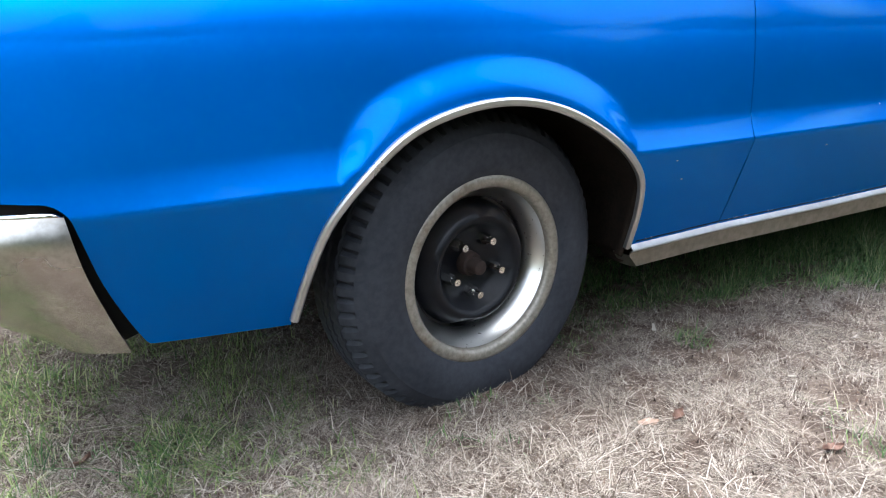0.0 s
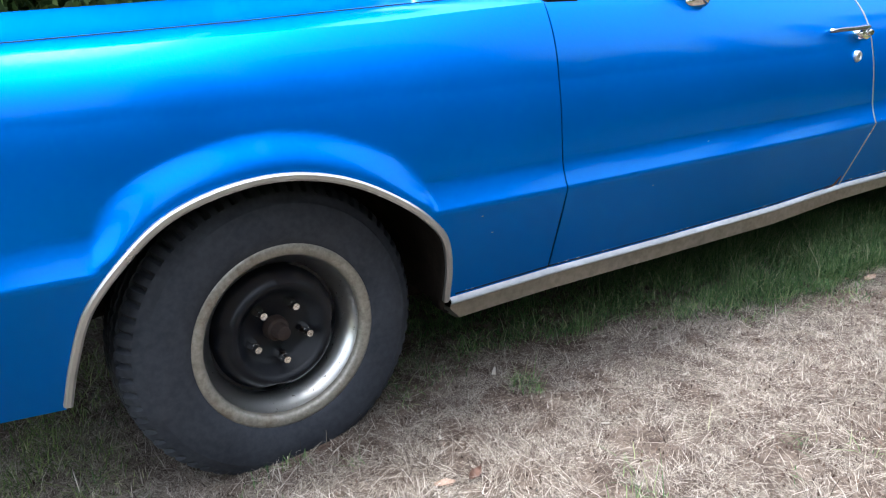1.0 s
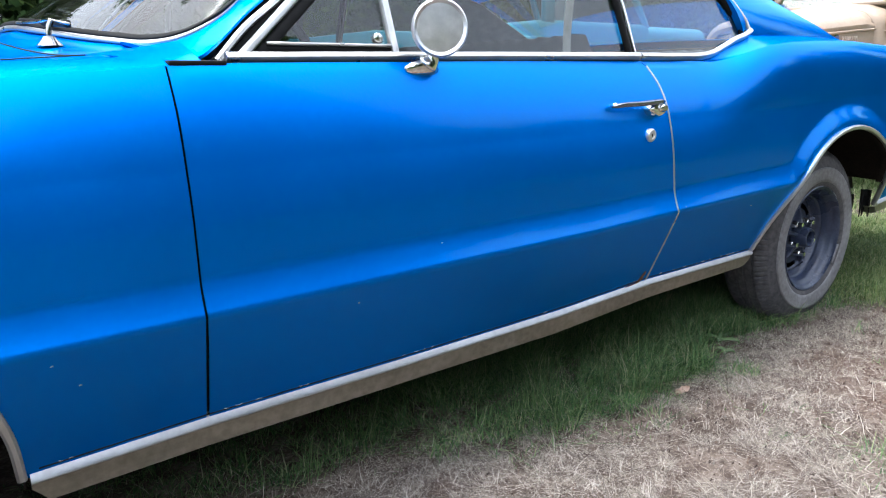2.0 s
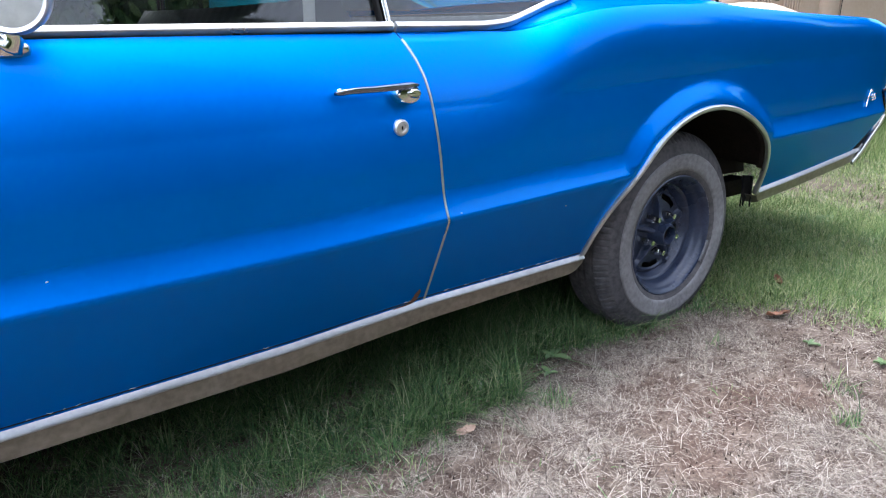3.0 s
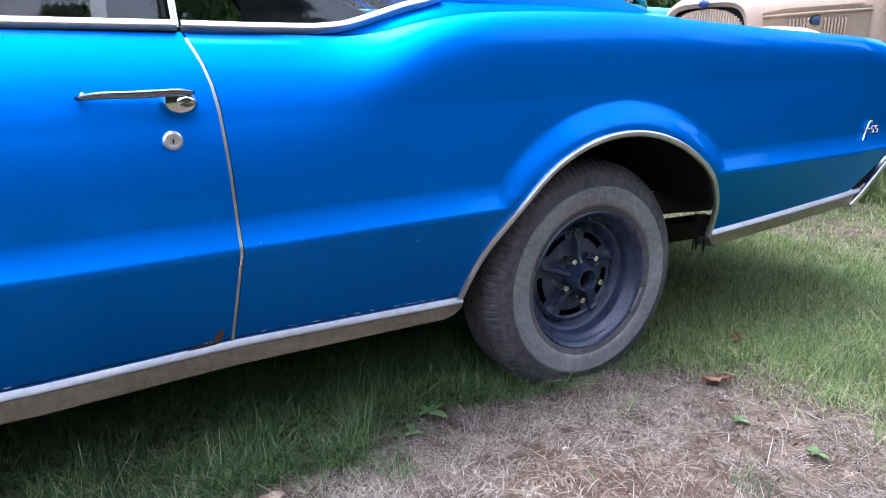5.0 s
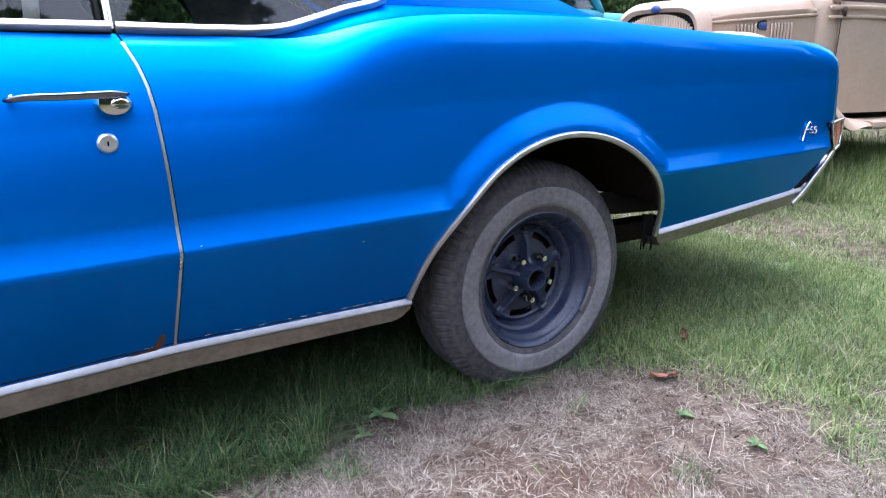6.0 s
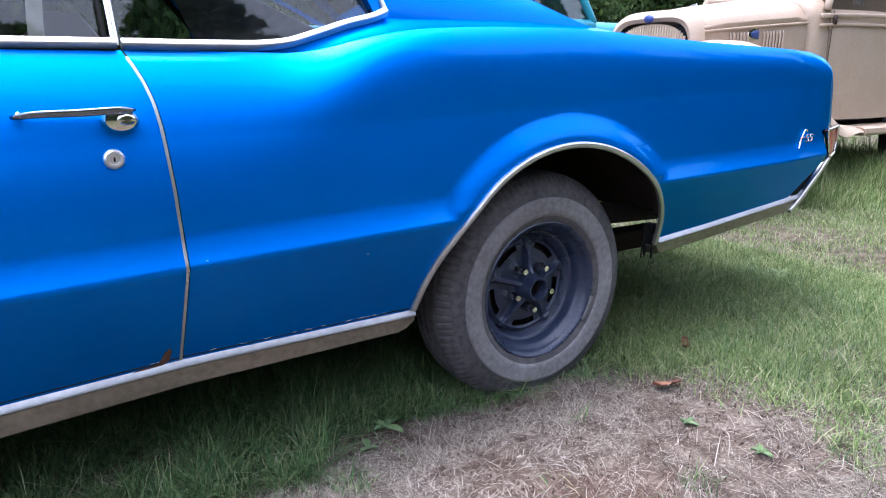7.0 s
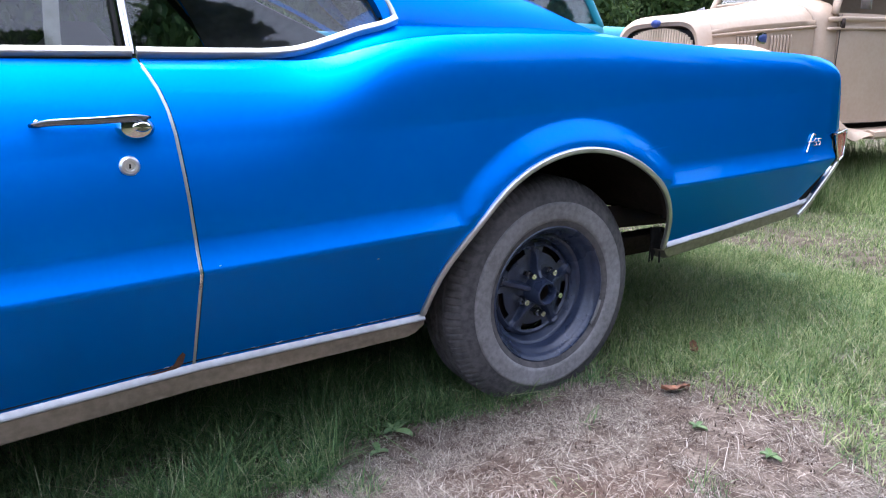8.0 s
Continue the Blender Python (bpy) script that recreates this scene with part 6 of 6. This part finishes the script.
# ---- grass ----
def value_noise(x, y, seed):
    rng = np.random.default_rng(seed)
    tab = rng.random((64, 64))
    xi, yi = np.floor(x).astype(int), np.floor(y).astype(int)
    fx, fy = smooth(x - xi), smooth(y - yi)
    g = lambda a, b: tab[a % 64, b % 64]  # noqa: E731
    return (g(xi, yi) * (1 - fx) + g(xi + 1, yi) * fx) * (1 - fy) + (g(xi, yi + 1) * (1 - fx) + g(xi + 1, yi + 1) * fx) * fy


def lushness(x, y):
    """How green the lawn is, 0 to 1."""
    edge = np.interp(x, [-1.0, -0.6, -0.2, 0.5, 0.87, 1.17, 1.43, 1.68, 2.2, 2.35, 2.76, 2.95, 3.15, 3.35, 3.6, 4.2, 5.0], [0.02, 0.16, 0.30, 0.24, 0.20, 0.16, 0.08, 0.02, -0.02, 0.085, 0.075, 0.10, -0.06, -0.20, -0.30, -0.5, -0.9])
    n = 0.6 * value_noise(x * 3.1 + 7, y * 3.1 + 3, 1) + 0.4 * value_noise(x * 9 + 2, y * 9 + 5, 2)
    g = smooth((y - edge + 0.16 * (n - 0.5)) / 0.14 + 0.35)
    spots = smooth((n - 0.66) / 0.12) * 0.5
    tail = smooth((x - 3.1) / 0.4) * (0.75 + 0.45 * n) * smooth((y + 0.75 + 0.3 * (n - 0.5)) / 0.5)
    tail = np.maximum(tail, smooth((x - 3.15) / 0.3) * smooth((y + 0.12) / 0.2))
    front = np.where(x < 0.45, 0.2 + 0.7 * smooth((n - 0.42) / 0.12), 1.0)
    far = smooth((x - 4.6) / 0.8)
    return np.clip(np.maximum.reduce([g * front * 0.95, spots * 0.8, tail, far * (0.55 + 0.45 * n)]), 0, 1)


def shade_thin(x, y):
    """Little grows under the car; thinning the pale straw also deepens the shade there."""
    under = smooth((y - 0.27) / 0.25) * (1 - smooth((y - 1.6) / 0.3)) * smooth((x + 0.35) / 0.25) * (1 - smooth((x - 3.05) / 0.3))
    return 1 - 0.85 * under


def blades(name, x, y, height, lean, width, heading, material, label, seed, plain=False):
    """Bent, tapered blades of three segments, all in one mesh."""
    rng = np.random.default_rng(seed)
    n = len(x)
    z = ground_z(x, y) - 0.003
    cx, cy = np.cos(heading), np.sin(heading)
    sx, sy = -cy, cx
    tw = rng.uniform(-0.6, 0.6, n)
    rows = []
    for t, w in ((0.0, 1.0), (0.45, 0.85), (0.8, 0.5), (1.0, 0.0)):
        out = lean * t**1.6
        up = height * t * (1 - 0.12 * t * np.minimum(lean / np.maximum(height, 1e-3), 3))
        px, py, pz = x + cx * out, y + cy * out, z + up
        hw = width * w / 2
        ax, ay = sx + cx * tw * t, sy + cy * tw * t
        rows.append((np.stack([px - ax * hw, py - ay * hw, pz], -1), np.stack([px + ax * hw, py + ay * hw, pz], -1)))
    if plain:
        v = np.stack([rows[0][0], rows[0][1], rows[1][0], rows[1][1], rows[3][0]], 1).reshape(-1, 3)
        b = np.arange(n)[:, None] * 5
        tri = np.concatenate([b + np.array(q) for q in ((0, 1, 3), (0, 3, 2), (2, 3, 4))], 0)
        return tagged(new(name, fast_mesh(name, v, tri, material)), label, "grass", kind="stuff")
    v = np.stack([rows[0][0], rows[0][1], rows[1][0], rows[1][1], rows[2][0], rows[2][1], rows[3][0]], 1).reshape(-1, 3)
    b = np.arange(n)[:, None] * 7
    tri = np.concatenate([b + np.array(q) for q in ((0, 1, 3), (0, 3, 2), (2, 3, 5), (2, 5, 4), (4, 5, 6))], 0)
    ob = new(name, fast_mesh(name, v, tri, material))
    return tagged(ob, label, "grass", kind="stuff")


def soil_spot(x, y):
    """1 where the thatch has worn through to brown soil."""
    n = value_noise(x * 11 + 2, y * 11 + 4, 61)
    out = 0.0 * x
    for cx, cy, r in ((2.52, -0.30, 0.20), (2.30, -0.42, 0.12), (2.74, -0.42, 0.12), (0.62, 0.10, 0.05), (0.05, 0.10, 0.10)):
        out = np.maximum(out, 1 - smooth((np.hypot(x - cx, y - cy) / r + 1.1 * (n - 0.5) - 0.55) / 0.5))
    return out


def scatter(n, x0, x1, y0, y1, rng):
    return rng.uniform(x0, x1, n), rng.uniform(y0, y1, n)


def under_tyre(x, y):
    bad = np.zeros(len(x), bool)
    for cx in (0.033, 2.921):
        bad |= (np.abs(x - cx) < 0.10) & (y > 0.13) & (y < 0.30)
    return bad


def build_grass():
    rng = np.random.default_rng(42)
    # flattened straw thatch
    x, y = scatter(520000, -1.05, 3.9, -0.82, 0.5, rng)
    x2, y2 = scatter(26000, 4.2, 7.5, -1.0, 2.0, rng)
    x, y = np.r_[x, x2], np.r_[y, y2]
    clump = smooth((value_noise(x * 17, y * 17, 6) - 0.2) / 0.35)
    bare = smooth((value_noise(x * 2.3 + 3, y * 2.3 + 1, 26) - 0.2) / 0.4) * (0.6 + 0.4 * smooth((value_noise(x * 8 + 5, y * 8 + 2, 46) - 0.22) / 0.25))
    # pale straw is cut under car and sill to darken the shaded strip
    keep = rng.random(len(x)) < (1 - 0.45 * lushness(x, y)) * (1 - 0.6 * smooth((y - 0.1) / 0.12) * smooth((x - 0.5) / 0.3) * (1 - smooth((x - 2.8) / 0.3))) * (0.04 + 0.96 * shade_thin(x, y)) * (0.15 + 0.85 * clump) * (0.4 + 0.6 * bare) * (1 - 0.5 * soil_spot(x, y))
    x, y, clump = x[keep], y[keep], clump[keep]
    n = len(x)
    length = rng.gamma(2.2, 0.015, n) + 0.010
    rise = np.abs(rng.normal(0, 0.006, n)) + 0.003 + 0.008 * clump * rng.random(n)
    comb = 2 * math.pi * value_noise(x * 6 + 11, y * 6 + 2, 16) * 2 + rng.normal(0, 1.3, n)
    blades("dry_straw_thatch", x, y, rise, length, rng.uniform(0.0005, 0.0012, n), comb, STRAW, "flattened bleached straw of dead grass", 1, True)
    # crumbs of bark, soil and dead leaf
    x, y = scatter(26000, -1.2, 4.2, -0.95, 0.35, rng)
    n = len(x)
    blades("plant_litter", x, y, rng.uniform(0.004, 0.014, n), rng.uniform(0.002, 0.010, n), rng.uniform(0.002, 0.006, n), rng.uniform(0, 2 * math.pi, n), LITTER, "dark crumbs of leaf and soil among the straw", 6, True)
    # dry stalks that still stand
    x, y = scatter(30000, -1.3, 5.0, -1.0, 0.9, rng)
    x2, y2 = scatter(10000, 5.0, 8.0, -1.0, 2.0, rng)
    x, y = np.r_[x, x2], np.r_[y, y2]
    keep = rng.random(len(x)) < 0.8 * shade_thin(x, y) * (1 - 0.5 * lushness(x, y))
    x, y = x[keep], y[keep]
    n = len(x)
    blades("dry_grass_stalks", x, y, rng.gamma(2.6, 0.007, n), rng.gamma(2.5, 0.013, n), rng.uniform(0.0009, 0.0019, n), rng.uniform(0, 2 * math.pi, n), STRAW, "thin dry standing grass stalks", 2)
    # green blades near the car
    x, y = scatter(380000, -1.3, 4.4, -0.95, 0.75, rng)
    lush = lushness(x, y)
    tuft = smooth((value_noise(x * 16 + 4, y * 16 + 9, 7) - 0.3) / 0.4)
    tuft2 = smooth((value_noise(x * 5 + 1, y * 5 + 6, 17) - 0.2) / 0.4)
    keep = (rng.random(len(x)) < lush**1.3 * (0.2 + 0.8 * tuft) * (0.45 + 0.55 * tuft2) * shade_thin(x, y - 0.3) * (1 - 0.75 * smooth((x - 3.0) / 0.3))) & ~under_tyre(x, y)
    x, y, lush, tuft = x[keep], y[keep], lush[keep], tuft[keep]
    n = len(x)
    tall = 0.016 + 0.012 * smooth((0.2 - x) / 0.4) + 0.024 * lush * smooth((x - 0.3) / 1.2) + 0.020 * smooth((x - 1.8) / 0.6) * smooth((y - 0.12) / 0.15) * (1 - smooth((x - 2.9) / 0.3))
    h = tall * rng.gamma(5.0, 0.19, n) * (0.6 + 0.5 * tuft) * (1 - 0.45 * smooth((y - 0.18) / 0.2) * (1 - smooth((x - 2.3) / 0.4)))
    swirl = 2 * math.pi * value_noise(x * 3 + 5, y * 3 + 8, 18) * 2 + rng.normal(0, 1.3, n)
    blades("lawn_grass", x, y, h, h * rng.gamma(2.2, 0.5, n), rng.uniform(0.0010, 0.0028, n), swirl, GREEN_BLADE, "uneven green lawn grass", 3)
    # long soft grass along the sill, where nothing mows it
    x, y = scatter(90000, 0.5, 2.95, -0.05, 0.85, rng)
    lush = lushness(x, y)
    tuft = smooth((value_noise(x * 12 + 8, y * 12 + 1, 57) - 0.25) / 0.4)
    keep = (rng.random(len(x)) < smooth((lush - 0.45) / 0.4) * (0.25 + 0.75 * tuft) * (0.35 + 0.65 * smooth((x - 0.9) / 0.8)) * (1 - 0.75 * smooth((y - 0.5) / 0.3))) & ~under_tyre(x, y)
    x, y, tuft = x[keep], y[keep], tuft[keep]
    n = len(x)
    h = (0.026 + 0.022 * smooth((x - 1.2) / 0.9)) * rng.gamma(5.0, 0.2, n) * (0.7 + 0.5 * tuft)
    blades("sill_grass", x, y, h, h * rng.gamma(2.4, 0.42, n), rng.uniform(0.0012, 0.0027, n), rng.uniform(0, 2 * math.pi, n), GREEN_BLADE, "long soft green grass along the car's sill", 13)
    # single tufts in the dry patch
    px, py = [], []
    for cx, cy, r, count in ((2.26, -0.04, 0.05, 110), (2.86, -0.48, 0.045, 60), (2.71, -0.56, 0.03, 70), (2.90, -0.70, 0.05, 110), (0.47, -0.44, 0.06, 50), (0.60, 0.06, 0.05, 120), (-0.78, 0.30, 0.05, 120), (-0.62, 0.14, 0.05, 90)):
        a, q = rng.uniform(0, 2 * math.pi, count), r * np.sqrt(rng.random(count))
        px.append(cx + q * np.cos(a))
        py.append(cy + q * np.sin(a))
    x, y = np.concatenate(px), np.concatenate(py)
    n = len(x)
    h = 0.030 * rng.gamma(5.0, 0.2, n)
    blades("grass_tufts", x, y, h, h * rng.gamma(2.2, 0.4, n), rng.uniform(0.0012, 0.0026, n), rng.uniform(0, 2 * math.pi, n), GREEN_BLADE, "single green tufts in the dry straw", 14)
    # short thick lawn under and past the tail
    x, y = scatter(190000, 3.0, 4.7, -0.75, 1.1, rng)
    tuft = smooth((value_noise(x * 14 + 4, y * 14 + 9, 27) - 0.15) / 0.4)
    keep = (rng.random(len(x)) < lushness(x, y) ** 1.4 * (0.35 + 0.65 * tuft) * smooth((x - 3.05) / 0.25)) & ~under_tyre(x, y)
    x, y = x[keep], y[keep]
    n = len(x)
    h = 0.028 * rng.gamma(5.0, 0.2, n)
    blades("tail_lawn_grass", x, y, h, h * rng.gamma(2.2, 0.5, n), rng.uniform(0.0014, 0.0032, n), rng.uniform(0, 2 * math.pi, n), LIT_LAWN_BLADE, "short thick green lawn grass", 7, True)
    # patchy lawn round the nose of the car
    x, y = scatter(190000, -1.6, -0.15, -0.22, 2.0, rng)
    tuft = smooth((value_noise(x * 7 + 4, y * 7 + 9, 37) - 0.25) / 0.35)
    pick = rng.random(len(x))
    back = smooth((-0.2 - x) / 0.25)
    keep = (pick < 0.26 * (0.05 + 0.95 * tuft) * back) & ~under_tyre(x, y)
    gx, gy = x[keep], y[keep]
    n = len(gx)
    h = 0.026 * rng.gamma(5.0, 0.2, n)
    blades("nose_lawn_grass", gx, gy, h, h * rng.gamma(2.2, 0.5, n), rng.uniform(0.0014, 0.003, n), rng.uniform(0, 2 * math.pi, n), LIT_LAWN_BLADE, "patchy green lawn grass", 8, True)
    keep = pick > 0.26
    sx, sy = x[keep], y[keep]
    n = len(sx)
    blades("nose_straw", sx, sy, np.abs(rng.normal(0, 0.006, n)) + 0.004, rng.gamma(2.2, 0.012, n) + 0.007, rng.uniform(0.0008, 0.002, n), rng.uniform(0, 2 * math.pi, n), STRAW, "bleached straw between tufts of grass", 9, True)
    # long loose straw curls over the worn lawn by the nose
    x, y = scatter(5200, -1.25, 0.2, -0.45, 0.45, rng)
    keep = ~under_tyre(x, y)
    x, y = x[keep], y[keep]
    n = len(x)
    blades("loose_straw", x, y, rng.gamma(3.0, 0.0055, n) + 0.005, rng.gamma(3.0, 0.013, n) + 0.012, rng.uniform(0.0012, 0.0024, n), rng.uniform(0, 2 * math.pi, n), STRAW, "long loose curls of bleached straw", 15)
    # the lawn behind the car
    x, y = scatter(150000, 4.2, 8.2, -1.2, 2.8, rng)
    tuft = smooth((value_noise(x * 6 + 4, y * 6 + 9, 9) - 0.2) / 0.4)
    near_truck = smooth((y - 0.7) / 0.5) * smooth((x - 5.6) / 0.6)
    keep = rng.random(len(x)) < (0.35 + 0.65 * tuft) * (0.4 + 0.6 * lushness(x, y))
    x, y, near_truck = x[keep], y[keep], near_truck[keep]
    n = len(x)
    h = (0.024 + 0.15 * near_truck) * rng.gamma(5.0, 0.19, n)
    blades("far_lawn_grass", x, y, h, h * rng.gamma(2.5, 0.32, n), rng.uniform(0.002, 0.0045, n), rng.uniform(0, 2 * math.pi, n), LIT_LAWN_BLADE, "green lawn growing tall beneath the truck", 4, True)
    # wide lawn beyond
    x, y = scatter(60000, -6, 16, -5.0, 9.0, rng)
    keep = ~((x > -1.3) & (x < 8.2) & (y > -1.2) & (y < 2.8))
    x, y = x[keep], y[keep]
    n = len(x)
    h = 0.05 * rng.uniform(0.5, 1.5, n)
    blades("distant_lawn_grass", x, y, h, h * rng.uniform(0.2, 0.9, n), rng.uniform(0.006, 0.012, n), rng.uniform(0, 2 * math.pi, n), LIT_LAWN_BLADE, "rough lawn around the parked vehicles", 5)


build_grass()


# ---- small things on the ground ----
def dead_leaf(at, size, turn, curl, label, seed, material=BROWN_LEAF):
    rng = random.Random(seed)
    n, m = 14, 7
    v = []
    for i in range(n):
        s = i / (n - 1)
        half = size * 0.22 * math.sin(math.pi * min(1, s * 1.02 + 0.02)) ** 0.7 * (1 + 0.2 * math.sin(s * 9 + seed) + 0.15 * math.sin(s * 21 + 2 * seed))
        for k in range(m):
            t = 2 * k / (m - 1) - 1
            v.append((size * (s - 0.5), half * t, 0.006 + curl * size * ((t + 0.3 * math.sin(seed)) ** 2 * 0.4 + 0.8 * (s - 0.3) ** 2 + 0.12 * math.sin(7 * s + 3 * t + seed)) + 0.004 * rng.random()))
    ob = link("fallen_leaf", v, grid_faces(n, m), material, None, "", True, 0.0012)
    ob.location = (at[0], at[1], float(ground_z(*at)) + at_lift(at))
    ob.rotation_euler = (0, 0, radians(turn))
    return tagged(ob, label, "leaf", "fallen leaves")


def at_lift(at):
    return 0.006 if at[0] > 2.5 else -0.003


dead_leaf((0.222, -0.168), 0.040, -28, 0.16, "curled tan fallen leaf on the straw", 1, TAN_LEAF)
dead_leaf((0.282, -0.185), 0.034, 15, 0.5, "crumpled brown fallen leaf on the straw", 2)
dead_leaf((0.414, -0.41), 0.04, -20, 0.25, "reddish brown leaf lying on the straw", 3)
dead_leaf((-0.73, 0.258), 0.034, 30, 0.4, "small dark brown leaf in the grass", 4)
dead_leaf((3.17, -0.135), 0.08, -30, 0.2, "large rust-brown fallen leaf on green grass", 5, RUST_LEAF)
dead_leaf((3.43, 0.01), 0.055, 50, 0.55, "curled rust-brown leaf standing in the grass", 6, RUST_LEAF)
dead_leaf((1.985, -0.02), 0.05, -10, 0.3, "pale tan leaf at the edge of the grass", 7, TAN_LEAF)
dead_leaf((1.93, 0.03), 0.035, 60, 0.3, "small pale tan leaf at the edge of the grass", 8, TAN_LEAF)


def chip(at, size, turn, label, tilt=0):
    bm = box_bm(-size / 2, size / 2, -size * 0.16, size * 0.16, 0, size * 0.12, size * 0.04)
    for v in bm.verts:
        v.co.y *= 1 - 0.5 * (v.co.x / size + 0.5)
    ob = part("wood_chip", bm, PALE_CHIP, None)
    ob.location = (at[0], at[1], float(ground_z(*at)) + 0.006)
    ob.rotation_euler = (radians(tilt), radians(-tilt), radians(turn))
    tagged(ob, label, "chip", "pale chips on the lawn")


chip((0.574, 0.165), 0.034, 50, "pale wood chip at the edge of the grass", 5)
chip((2.141, 0.115), 0.048, 65, "long pale chip lying in the grass", 25)
chip((0.95, -0.13), 0.022, 10, "small pale chip on the straw")
chip((0.30, -0.02), 0.016, 70, "small pale chip on the straw")
chip((0.62, -0.19), 0.018, -30, "small pale chip on the straw")
chip((2.63, -0.16), 0.016, 20, "small pale chip on the straw")
chip((1.42, -0.20), 0.016, 100, "small pale chip on the straw")


def weed(at, leaves, size, turn, label):
    w = thing("weed", label, "weed", (at[0], at[1], float(ground_z(*at)) + 0.004), "broad-leaved weeds")
    w.rotation_euler = (0, 0, radians(turn))
    for k in range(leaves):
        a = 2 * math.pi * k / leaves + 0.4 * math.sin(k * 3.1)
        n, m = 10, 5
        s_len = size * (0.75 + 0.25 * math.sin(k * 2.3 + 1))
        v = []
        for i in range(n):
            s = i / (n - 1)
            half = s_len * 0.22 * math.sin(math.pi * (0.06 + 0.93 * s)) ** 0.6
            r = s_len * s
            z = 0.012 * math.sin(math.pi * s * 0.8) * size / 0.08
            for j in range(m):
                t = 2 * j / (m - 1) - 1
                v.append((r * math.cos(a) - half * t * math.sin(a), r * math.sin(a) + half * t * math.cos(a), z + 0.006 * abs(t)))
        link("leaf_blade", v, grid_faces(n, m), WEED_LEAF, w, "", True, 0.0008)


weed((2.44, 0.15), 4, 0.06, 20, "broad-leaved green weed at the edge of the bare patch")
weed((2.36, 0.08), 3, 0.04, 80, "low green weed on the bare patch")
weed((3.05, -0.30), 4, 0.028, 10, "small dusty green weed on dry ground")
weed((3.06, -0.49), 5, 0.030, 45, "small pale green weed on dry ground")
weed((4.45, 0.33), 5, 0.08, 0, "leafy weed in the lawn")
